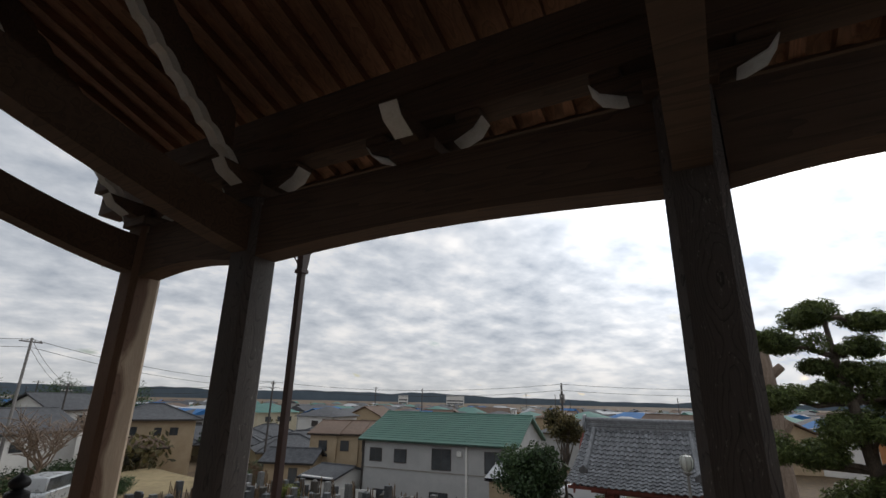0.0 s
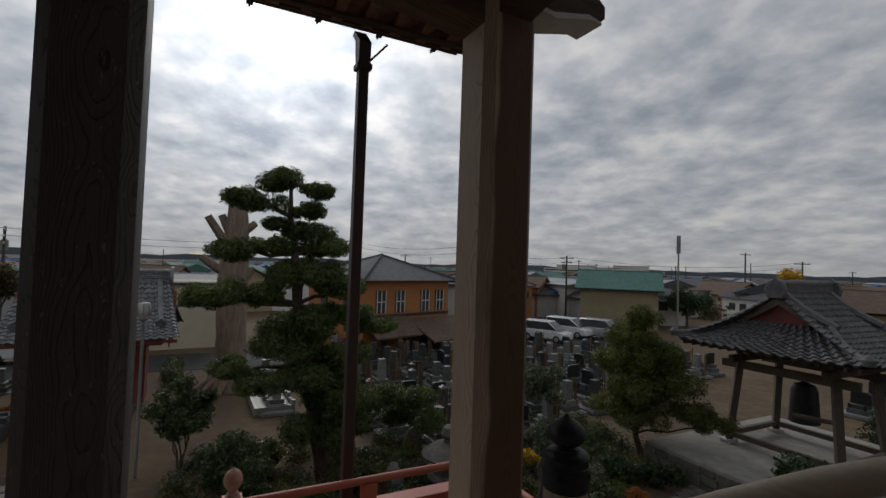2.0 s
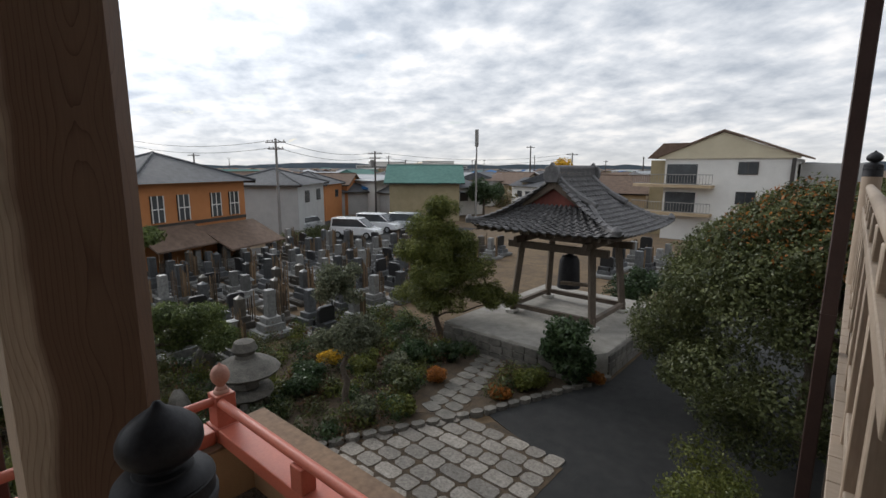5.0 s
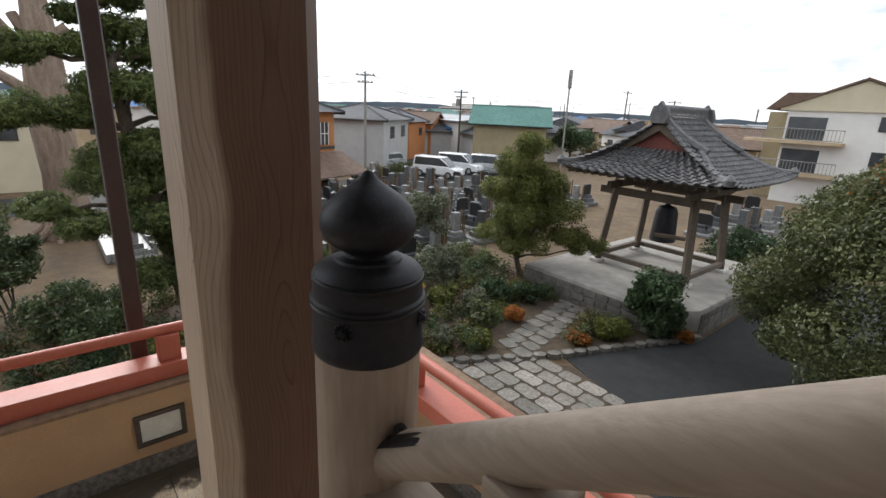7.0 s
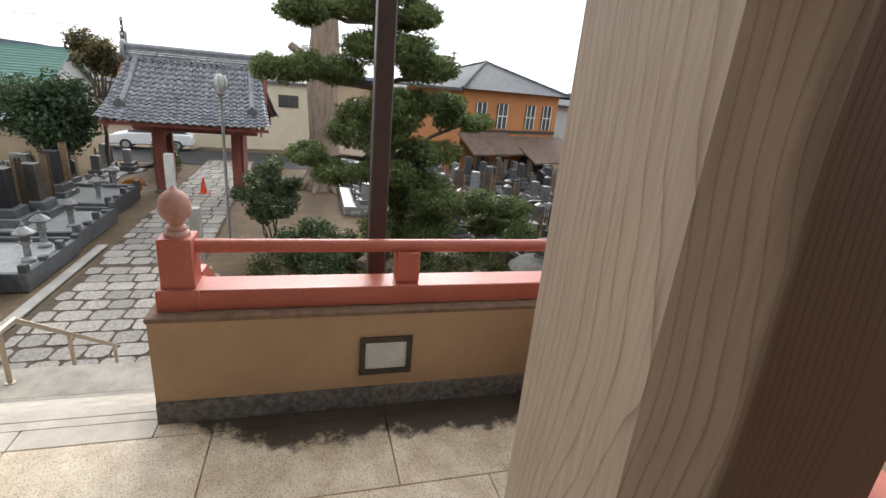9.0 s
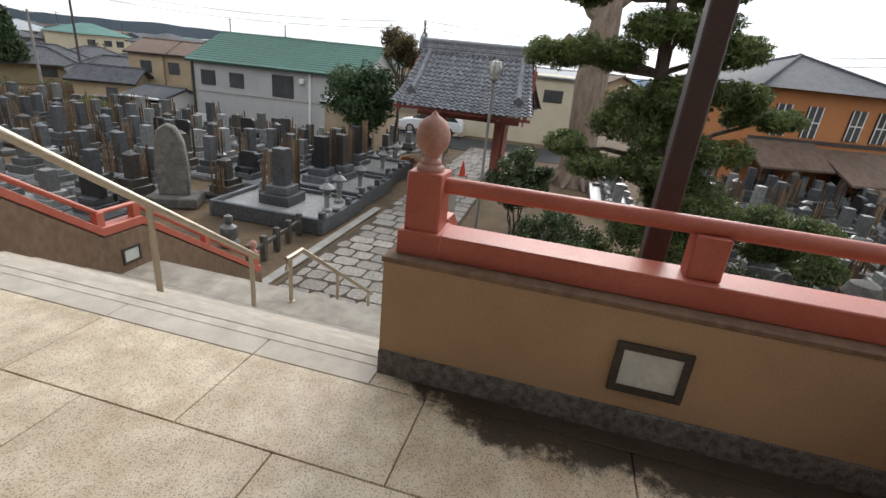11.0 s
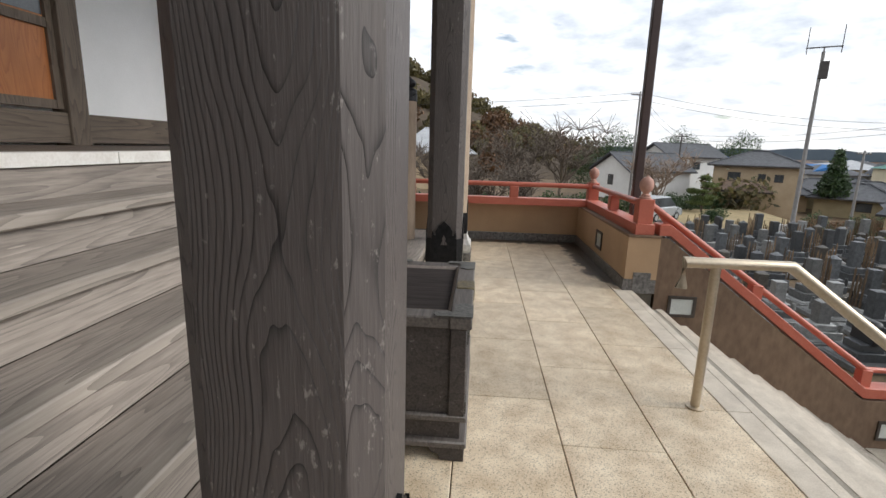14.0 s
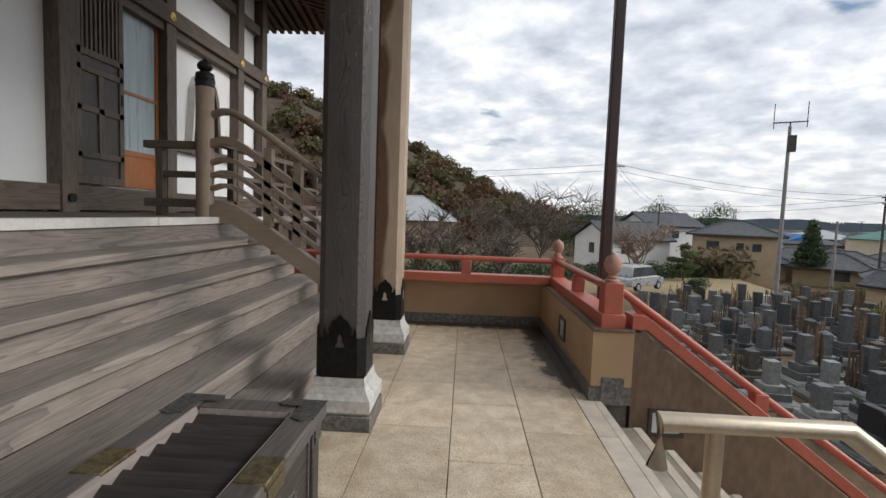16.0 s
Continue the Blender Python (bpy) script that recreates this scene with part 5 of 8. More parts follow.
    for sy in (-1, 1):
        part("rim", MB().box(-X + 0.05, X - 0.05, sy * Y - 0.05, sy * Y + 0.05, 0.665, 0.7185), BOX_RIM, b, "", 0.006)
        part("inner_bevel", MB().prism([(sy * (Y - 0.05), 0.665), (sy * (Y - 0.05), 0.718), (sy * (Y - 0.062), 0.70), (sy * (Y - 0.062), 0.665)], "x", -X + 0.066, X - 0.066), BOX_BEVEL, b)
    n = 10
    for j in range(n):
        y = -Y + 0.062 + (2 * Y - 0.124) * (j + 0.5) / n
        part("slat", MB().prism([(y - 0.046, 0.662), (y + 0.036, 0.703), (y + 0.036, 0.688), (y - 0.046, 0.648)], "x", -X + 0.066, X - 0.066), BOX_SLAT, b, "", 0.002)
    # near-black sheet below the slats paints the shade inside the box
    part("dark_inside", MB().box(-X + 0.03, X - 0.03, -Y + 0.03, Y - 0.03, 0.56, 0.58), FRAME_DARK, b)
    for sx in (-1, 1):
        part("metal_plate", MB().box(sx * X - 0.04, sx * X + 0.055, -0.075, 0.075, 0.70, 0.726), BRASS, b, "tarnished brass plate", 0.004)
        part("metal_drop", MB().box(sx * (X + 0.0505), sx * (X + 0.055), -0.06, 0.06, 0.655, 0.70), BRASS, b) if sx > 0 else None
        for sy in (-1, 1):
            cx, cy = sx * (X + 0.053), sy * (Y + 0.058)
            part("metal_corner", MB().prism([(cx, cy), (cx - sx * 0.16, cy), (cx - sx * 0.175, cy - sy * 0.03), (cx - sx * 0.16, cy - sy * 0.06), (cx - sx * 0.09, cy - sy * 0.06), (cx - sx * 0.085, cy - sy * 0.17), (cx - sx * 0.045, cy - sy * 0.19), (cx, cy - sy * 0.17)], "z", 0.7235, 0.7275), WORN_METAL, b, "worn dark metal corner fitting")
            part("metal_corner", MB().box(sx * (X + 0.0335) - 0.003, sx * (X + 0.0335) + 0.003, sy * Y - 0.035, sy * Y + 0.035, 0.25, 0.31).box(sx * (X + 0.0335) - 0.003, sx * (X + 0.0335) + 0.003, sy * Y - 0.035, sy * Y + 0.035, 0.59, 0.65), WORN_METAL, b)


build_box()

# ---- stone paths ----
def build_paving():
    pv = structure("pavement_path", MB().prism([(7.7, -2.6), (7.7, 2.3), (9.6, 2.45), (13, 2.35), (30, 2.6), (30, 0.1), (13, -0.3), (9.4, -2.0)], "z", G, G + 0.02), SOIL_DARK, "granite sett path from the steps to the gate", "path")
    pv2 = structure("pavement_forecourt", MB().prism([(2.3, -2.6), (2.3, -11.7), (4.4, -12.3), (6.4, -9.3), (8.6, -2.9), (7.8, -2.6)], "z", G, G + 0.021), SOIL_DARK, "granite sett forecourt along the terrace", "path")
    rr = random.Random(3)

    def stone(cx, cy, w, d, rz):
        e = 0.05 + 0.04 * rr.random()
        pts = []
        for sx, sy in ((1, 1), (-1, 1), (-1, -1), (1, -1)):
            x, y = sx * (w / 2 + rr.uniform(-0.02, 0.012)), sy * (d / 2 + rr.uniform(-0.02, 0.012))
            a, b = (x, y - sy * e), (x - sx * e, y)
            pts += [a, b] if sx == sy else [b, a]
        c, s = math.cos(rz), math.sin(rz)
        z = 0.03 + 0.012 * rr.random()
        return [(cx + p * c - q * s, cy + p * s + q * c) for p, q in pts], z

    many = MB()
    count = 0

    def lay(x0, x1, lo, hi, parent, step, width, turn):
        nonlocal count
        a = x0
        while a < x1:
            b = lo(a)
            while b < hi(a) - 0.2:
                w = width * (0.75 + 0.55 * rr.random())
                w = min(w, hi(a) - b)
                cx, cy = (a, b + w / 2) if turn else (b + w / 2, a)
                poly, z = stone(cx, cy, (step if turn else w) - 0.045, (w if turn else step) - 0.045, rr.uniform(-0.03, 0.03))
                if count < 290 and parent is not None:
                    part("paving_stone", MB().prism(poly, "z", G - 0.02, G + z), PAVER, parent, "", 0.0)
                    count += 1
                else:
                    many.prism(poly, "z", G - 0.02, G + z)
                b += w
            a += step

    lay(8.0, 13.0, lambda x: -2.3 + max(0, x - 9.4) * 0.55, lambda x: 2.3, pv, 0.5, 0.52, True)
    lay(-11.8, -2.8, lambda y: 2.35, lambda y: 6.3 + min(2.2, max(0, y + 9.5) * 0.35), pv2, 0.42, 0.55, False)
    lay(13.2, 29.5, lambda x: -0.25 + (x - 13) * 0.02, lambda x: 2.35 + (x - 13) * 0.012, None, 0.55, 0.55, True)
    tagged(part("paving_stones", many, PAVER, pv, "many worn granite setts"), kind="stuff")
    # flagstones into the garden
    fl = structure("pavement_garden", MB().prism([(5.2, -11.9), (6.3, -11.2), (7.2, -15.6), (6.2, -15.9)], "z", G, G + 0.056), SOIL_DARK, "crazy paving garden path", "path")
    for j in range(10):
        for i in range(2):
            f = j / 9.5
            cx = 5.75 + f * 0.9 + (i - 0.5) * 0.52
            cy = -11.75 - f * 3.9 + rr.uniform(-0.05, 0.05)
            poly, z = stone(cx, cy, 0.5, 0.38, rr.uniform(-0.4, 0.4))
            part("flagstone", MB().prism(poly, "z", G, G + 0.06 + z * 0.4), MOSSY, fl)
    kerb = structure("kerb", MB().tube([(8.8, -3.0, G), (6.5, -9.3, G), (4.9, -12.4, G), (3.3, -16.3, G), (3.5, -17.2, G)], 0.01, 4), MOSSY, "row of rough stones edging the garden", "kerb")
    line = [(8.75, -3.1), (6.5, -9.35), (4.85, -12.45), (3.2, -16.5)]
    for (xa, ya), (xb, yb) in zip(line, line[1:]):
        L = math.hypot(xb - xa, yb - ya)
        for j in range(int(L / 0.36)):
            f = (j + 0.5) / int(L / 0.36)
            poly, z = stone(xa + (xb - xa) * f, ya + (yb - ya) * f, 0.22, 0.33, math.atan2(yb - ya, xb - xa) - math.pi / 2)
            part("kerb_stone", MB().prism(poly, "z", G - 0.02, G + 0.09 + z), MOSSY, kerb)
    gut = structure("channel", MB().prism([(7.9, 2.5), (7.9, 2.75), (14.5, 2.75), (14.5, 2.5)], "z", G, G + 0.05), CONCRETE, "concrete drain channel beside the path", "drain channel", 0.01)


build_paving()


# ---- gate ----
def tiled_slope(p00, p10, p01, p11, cols, rows, sag=0.15, rib=0.07, lift=0.0):
    """A tiled roof slope: p00-p10 along the eave, p01-p11 along the ridge; round ribs run up it and each course steps."""
    p00, p10, p01, p11 = (Vector(p) for p in (p00, p10, p01, p11))
    nrm = (p10 - p00).cross(p01 - p00).normalized()
    if nrm.z < 0:
        nrm = -nrm
    vs, fs = [], []
    cells = [(r, c, k, i) for r in range(rows) for c in range(cols) for k in range(5) for i in range(7)]
    for r, c, k, i in cells:
        v, u = (r + max(k - 1, 0) / 3.0 * 1.04) / rows, (c + i / 6.0) / cols
        if k == 0 and i == 0:
            o = len(vs)
            fs += [(o + a * 7 + b, o + a * 7 + b + 1, o + a * 7 + b + 8, o + a * 7 + b + 7) for a in range(4) for b in range(6)]
        if True:
            p = (p00 * (1 - u) + p10 * u) * (1 - v) + (p01 * (1 - u) + p11 * u) * v
            ph = i / 6.0
            h = rib * math.sqrt(max(0.0, 1 - ((ph - 0.5) / 0.30) ** 2)) if abs(ph - 0.5) < 0.30 else 0.0
            st = 0.05 * (1 - max(k - 1, 0) / 3.0) - (0.055 if k == 0 else 0.0)
            p = p + nrm * (h + st)
            p.z += -sag * math.sin(math.pi * v) + lift * (2 * u - 1) ** 4 * (1 - v)
            vs.append(p)
    return MB().add(vs, fs)


def ridge_stack(mb, a, b, w, h, layers=5):
    a, b = Vector(a), Vector(b)
    d = (b - a).normalized()
    s = d.cross(Vector((0, 0, 1))).normalized()
    for k in range(layers):
        ww = w * (1 - 0.10 * k) * (1.0 if k % 2 else 0.88)
        z0, z1 = h * k / layers, h * (k + 0.9) / layers
        vs = [q + s * (t * ww / 2) + Vector((0, 0, z)) for q in (a, b) for t in (-1, 1) for z in (z0, z1)]
        mb.add(vs, [(0, 1, 3, 2), (4, 6, 7, 5), (0, 4, 5, 1), (2, 3, 7, 6), (0, 2, 6, 4), (1, 5, 7, 3)])
    mb.tube([a + Vector((0, 0, h)), b + Vector((0, 0, h))], w * 0.3, 10)


def build_gate():
    g = thing("temple_gate", (21.6, 1.35, G), "red timber temple gate with grey tiled roof", "gate")
    for y in (-1.45, 1.45):
        part("post", MB().box(-0.17, 0.17, y - 0.19, y + 0.19, 0.08, 2.95), GATE_RED, g, "weathered red post", 0.012)
        part("rear_post", MB().box(1.25, 1.5, y - 0.13, y + 0.13, 0.08, 2.75), GATE_RED, g, "weathered red rear post", 0.012)
        part("base_stone", MB().box(-0.26, 0.26, y - 0.28, y + 0.28, 0, 0.09), MOSSY, g, "", 0.02)
        part("side_brace", MB().box(0.17, 1.25, y - 0.05, y + 0.05, 0.9, 1.05).box(0.17, 1.25, y - 0.05, y + 0.05, 2.2, 2.4), GATE_RED, g)
        part("side_panel", MB().box(-0.1, 1.3, y + (0.22 if y > 0 else -0.26), y + (0.26 if y > 0 else -0.22), 0.1, 2.5), GATE_RED, g)
    part("lintel", MB().box(-0.2, 0.2, -2.3, 2.3, 2.5, 2.82), GATE_RED, g, "", 0.012)
    part("tie_beam", MB().box(-1.6, 2.2, -1.55, -1.35, 2.72, 2.92).box(-1.6, 2.2, 1.35, 1.55, 2.72, 2.92), GATE_RED, g)
    rm = MB().prism([(-1.75, 2.84), (-0.7, 3.55), (0.35, 4.7), (0.35, 4.78), (-0.7, 3.63), (-1.75, 2.93)], "y", -0.035, 0.035).mesh("rafter", GATE_RED, 0, False)
    for j in range(22):
        part("rafter", rm, GATE_RED, g, loc=(0, -2.7 + j * 0.257, 0))
    part("eave_board", MB().box(-1.82, -1.74, -2.9, 2.9, 2.84, 2.96), GATE_RED, g)
    e0, r0 = 2.98, 5.25
    tagged(part("roof_slope", tiled_slope((-1.95, 3.0, e0), (-1.95, -3.0, e0), (0.45, 2.45, r0), (0.45, -2.45, r0), 21, 15, 0.22, 0.07, 0.12), TILE_GREY, g, "grey tiled slope with rounded ribs"), kind="stuff")
    tagged(part("roof_slope", tiled_slope((2.85, -3.0, e0), (2.85, 3.0, e0), (0.45, -2.45, r0), (0.45, 2.45, r0), 21, 15, 0.22, 0.07, 0.12), TILE_GREY, g, "grey tiled slope with rounded ribs"), kind="stuff")
    m = MB()
    ridge_stack(m, (0.45, -2.5, r0 - 0.05), (0.45, 2.5, r0 - 0.05), 0.36, 0.42)
    part("ridge", m, TILE_GREY, g, "stacked ridge tiles")
    for s in (1, -1):
        part("ridge_end", MB().prism([(-0.25, 5.15), (0.25, 5.15), (0.33, 5.4), (0.2, 5.75), (0, 5.85), (-0.2, 5.75), (-0.33, 5.4)], "y", s * 2.5 - 0.06, s * 2.5 + 0.06), TILE_GREY, g, "ornamental end tile", 0.01, loc=(0.45, 0, 0))
        for sx in (-1, 1):
            pts = [(0.45 + sx * 2.2 * f, s * (2.05 + 0.28 * f), r0 + 0.12 - (r0 - e0) * 0.93 * f - 0.22 * math.sin(math.pi * f)) for f in (0.05, 0.25, 0.45, 0.65, 0.82)]
            part("hip_roll", MB().tube(pts, 0.12, 8), TILE_GREY, g, "descending ridge roll")
            part("end_ornament", MB().prism([(-0.16, -0.1), (0.16, -0.1), (0.2, 0.08), (0, 0.26), (-0.2, 0.08)], "x", -0.05, 0.05), TILE_BELL, g, "dark ornamental tile", 0.01, loc=(pts[-1][0] + sx * 0.06, pts[-1][1], pts[-1][2]))
        part("barge_board", MB().prism([(-1.9, 2.86), (0.45, 5.0), (2.8, 2.86), (2.8, 2.68), (0.45, 4.75), (-1.9, 2.68)], "y", s * 2.62 - 0.03, s * 2.62 + 0.03), GATE_RED, g)


build_gate()
sp = tagged(part("stone_pillar", MB().prism([(-0.19, -0.15), (0.19, -0.15), (0.19, 0.15), (-0.19, 0.15)], "z", 0, 1.95), GRANITE_PALE, None, "", 0.02), "square granite pillar stone beside the path", "stone pillar")
sp.location, sp.rotation_euler = (19.3, 1.95, G), (0.0, 0.0, 0.1)
sp2 = tagged(part("stone_pillar", MB().prism([(-0.14, -0.12), (0.14, -0.12), (0.14, 0.12), (-0.14, 0.12)], "z", 0, 2.05), CONCRETE, None, "", 0.02), "tall plain stone post at the path edge", "stone pillar")
sp2.location = (11.3, -0.55, G)
tc = thing("traffic_cone", (21.3, 1.25, G + 0.03), "red plastic traffic cone on the path", "traffic cone")
part("base", MB().box(-0.18, 0.18, -0.18, 0.18, 0, 0.035), CONE_RED, tc, "", 0.01)
part("body", MB().lathe([(0.14, 0.035), (0.03, 0.66), (0.0, 0.68)], 0, 0, 0, 18), CONE_RED, tc)
lp = thing("garden_lamp", (13.9, -0.85, G), "slim grey garden lamp post with ribbed glass globe", "lamp post")
part("pole", MB().tube([(0, 0, 0), (0, 0, 4.5)], 0.042, 12), POLE_GREY, lp)
part("collar", MB().lathe([(0.05, 4.42), (0.11, 4.46), (0.12, 4.5), (0.05, 4.53)], 0, 0, 0, 14), POLE_GREY, lp)
part("globe", MB().lathe([(0.06, 4.50), (0.12, 4.56), (0.18, 4.68), (0.19, 4.82), (0.15, 4.94), (0.0, 5.0)], 0, 0, 0, 18), LAMP_GLASS, lp, "ribbed glass globe")
for k in range(8):
    a = 2 * math.pi * k / 8
    part("rib", MB().tube([(q * math.cos(a), q * math.sin(a), z) for q, z in ((0.125, 4.56), (0.186, 4.68), (0.196, 4.82), (0.155, 4.945), (0.0, 5.01))], 0.008, 5), POLE_GREY, lp)


# ---- bell tower ----
def build_bell_tower():
    b = thing("bell_tower", (6.05, -19.4, G), "open timber bell tower with hip-and-gable tiled roof on a stone plinth", "bell tower")
    W, D, T = 2.75, 3.3, 0.8
    part("plinth", MB().prism([(-W, -D), (W, -D), (W, D + 0.6), (-W + 0.6, D + 0.6), (-W, D - 0.4)], "z", 0, T), CONCRETE, b, "pale concrete plinth top", 0.03)
    rr = random.Random(8)
    for side, a0, a1 in (("x", -D, D - 0.4), ("y", -W + 0.6, W)):
        for row in range(3):
            a = a0
            while a < a1 - 0.1:
                w = min(rr.uniform(0.35, 0.6), a1 - a)
                z0 = row * 0.24
                if side == "x":
                    part("plinth_stone", MB().box(-W - 0.05, -W + 0.02, a + 0.01, a + w - 0.01, z0, z0 + 0.22), MOSSY, b, "", 0.015)
                else:
                    part("plinth_stone", MB().box(a + 0.01, a + w - 0.01, D + 0.58, D + 0.65, z0, z0 + 0.22), MOSSY, b, "", 0.015)
                a += w
    for sx in (-1, 1):
        for sy in (-1, 1):
            p0, p1 = Vector((sx * 1.55, sy * 1.35, T)), Vector((sx * 1.3, sy * 1.12, 3.75))
            part("post", MB().tube([p0 + Vector((0, 0, 0.1)), p1], 0.14, 4), WOOD_HALL, b, "dark square post leaning inward")
            part("post_base", MB().box(p0.x - 0.2, p0.x + 0.2, p0.y - 0.2, p0.y + 0.2, T, T + 0.12), GRANITE_PALE, b, "", 0.02)
    part("sill_beam", MB().box(-1.65, 1.65, -1.43, -1.27, T + 0.22, T + 0.38).box(-1.65, 1.65, 1.27, 1.43, T + 0.22, T + 0.38).box(-1.63, -1.47, -1.27, 1.27, T + 0.22, T + 0.38).box(1.47, 1.63, -1.27, 1.27, T + 0.22, T + 0.38), WOOD_HALL, b, "", 0.01)
    part("tie_beam", MB().box(-1.9, 1.9, -1.22, -1.06, 3.25, 3.5).box(-1.9, 1.9, 1.06, 1.22, 3.25, 3.5).box(-1.38, -1.22, -1.7, 1.7, 3.5, 3.72).box(1.22, 1.38, -1.7, 1.7, 3.5, 3.72).box(-1.3, 1.3, -0.1, 0.1, 3.5, 3.75), WOOD_HALL, b, "", 0.01)
    part("bell", MB().lathe([(0.40, 1.75), (0.43, 1.78), (0.41, 1.9), (0.39, 2.3), (0.36, 2.75), (0.28, 2.93), (0.1, 3.0), (0.06, 3.1), (0.09, 3.2), (0.05, 3.3)], 0, 0, 0, 28), BRONZE_BLACK, b, "dark bronze bell")
    part("striker", MB().tube([(-1.0, 0.55, 2.1), (-0.1, 0.85, 2.1)], 0.07, 10), WOOD_HALL, b)
    EX, EY, e, gz, r = 2.75, 2.65, 4.05, 4.95, 5.75
    gx, gy = 0.0, 1.35
    # lower skirts
    hip = 1.35
    for s in (1, -1):
        tagged(part("roof_slope", tiled_slope((-EX * s, EY * s, e), (EX * s, EY * s, e), (-hip * s, gy * s, gz - 0.1), (hip * s, gy * s, gz - 0.1), 16, 8, 0.10, 0.075, 0.14), TILE_BELL, b, "grey tiled skirt below the gable"), kind="stuff")
        tagged(part("roof_slope", tiled_slope((EX * s, -EY * s, e), (EX * s, EY * s, e), (0.02 * s, -gy * s * 1.12, r), (0.02 * s, gy * s * 1.12, r), 16, 14, 0.20, 0.075, 0.14), TILE_BELL, b, "grey tiled main slope"), kind="stuff")
        part("gable", MB().prism([(-1.15, gz - 0.18), (1.15, gz - 0.18), (0, r - 0.15)], "y", s * gy - 0.06, s * gy - 0.02), GATE_RED, b, "weathered gable boards")
        part("barge_board", MB().prism([(-1.35, gz - 0.2), (-1.2, gz - 0.25), (0, r - 0.3), (1.2, gz - 0.25), (1.35, gz - 0.2), (0, r - 0.02)], "y", s * (gy + 0.12) - 0.035, s * (gy + 0.12) + 0.035), WOOD_HALL, b)
        for sx in (1, -1):
            pts = [(sx * (hip - 0.1 + (EX - hip) * f), s * (gy + (EY - gy) * f), gz - 0.02 - (gz - e - 0.12) * f - 0.12 * math.sin(math.pi * f) + 0.15 * f ** 3) for f in (0, 0.3, 0.6, 0.85, 1.0)]
            part("hip_roll", MB().tube(pts, 0.11, 8), TILE_BELL, b, "hip ridge roll")
            part("end_ornament", MB().lathe([(0.13, -0.1), (0.15, 0.05), (0.06, 0.17), (0, 0.2)], 0, 0, 0, 10), TILE_BELL, b, "", loc=pts[-1])
            pts = [(sx * 1.45 * f, s * (gy - 0.02), r - (r - gz + 0.15) * f - 0.1 * math.sin(math.pi * f)) for f in (0.05, 0.3, 0.6, 1.0)]
            part("hip_roll", MB().tube([Vector(p) + Vector((0, 0, 0.1)) for p in pts], 0.13, 8), TILE_BELL, b, "descending gable roll")
    m = MB()
    ridge_stack(m, (0, -1.6, r - 0.03), (0, 1.6, r - 0.03), 0.34, 0.40)
    part("ridge", m, TILE_BELL, b, "tall stacked ridge")
    for s in (1, -1):
        part("ridge_end", MB().prism([(-0.22, 5.65), (0.22, 5.65), (0.30, 5.9), (0.22, 6.17), (0.1, 6.19), (0, 6.33), (-0.1, 6.19), (-0.22, 6.17), (-0.30, 5.9)], "y", s * 1.62 - 0.08, s * 1.62 + 0.08), TILE_BELL, b, "ogre-face ridge tile", 0.02)
    rm = MB().box(-0.04, 0.04, -2.5, 2.5, 3.95, 4.05).mesh("rafter", WOOD_HALL, 0, False)
    for j in range(17):
        part("rafter", rm, WOOD_HALL, b, loc=(-2.4 + j * 0.3, 0, 0))
    part("soffit", MB().box(-2.55, 2.55, -2.5, 2.5, 4.05, 4.09), WOOD_HALL, b, "boarded soffit")


build_bell_tower()


# ---- graves ----
def make_grave(kind, stone, seed):
    rr = random.Random(seed)
    g = thing("gravestone", (0, 0, -60 - seed), ["tall square grey granite gravestone on a stepped base", "pale granite gravestone with kerb and vases", "polished black granite gravestone on a grey base", "old weathered brown gravestone with wooden memorial slats"][kind], "gravestone", "graves")
    s = 1.0
    base2 = STONE[0] if kind == 2 else stone
    part("kerb", MB().box(-0.62, 0.62, -0.62, 0.62, 0, 0.16).box(-0.56, 0.56, -0.56, 0.56, 0.158, 0.19), STONE[1] if kind != 3 else STONE[3], g, "", 0.015)
    part("lower_base", MB().box(-0.40, 0.40, -0.36, 0.36, 0.18, 0.42), base2, g, "", 0.015)
    part("upper_base", MB().box(-0.29, 0.29, -0.27, 0.27, 0.42, 0.62), base2, g, "", 0.015)
    h = (1.45, 1.3, 1.4, 1.25)[kind]
    if kind == 2:
        part("tablet", MB().prism([(-0.34, 0.62), (0.34, 0.62), (0.34, 1.12), (0.26, 1.22), (-0.26, 1.22), (-0.34, 1.12)], "x", -0.09, 0.09), stone, g, "", 0.012)
    else:
        t = MB().box(-0.16, 0.16, -0.16, 0.16, 0.62, h)
        t.add([(sx * 0.16, sy * 0.16, h) for sx, sy in ((1, 1), (-1, 1), (-1, -1), (1, -1))] + [(0, 0, h + (0.03 if kind < 3 else 0.12))], [(0, 1, 4), (1, 2, 4), (2, 3, 4), (3, 0, 4)])
        part("tablet", t, stone, g, "", 0.006)
    for y in (-0.27, 0.27):
        part("vase", MB().lathe([(0.05, 0.42), (0.06, 0.5), (0.045, 0.62), (0.055, 0.66)], 0.36 if kind else -0.36, y, 0, 8), stone, g)
    if kind in (0, 3):
        for j in range(4):
            x = -0.42 - 0.03 * j
            y = -0.2 + j * 0.1 + rr.uniform(-0.02, 0.02)
            hh = 1.3 + rr.uniform(-0.2, 0.3)
            part("memorial_slat", MB().prism([(y - 0.04, 0.15), (y + 0.04, 0.15), (y + 0.04, hh - 0.1), (y, hh), (y - 0.04, hh - 0.1)], "x", x, x + 0.012), WOOD_SLAT, g, "tall wooden memorial slat")
    return g


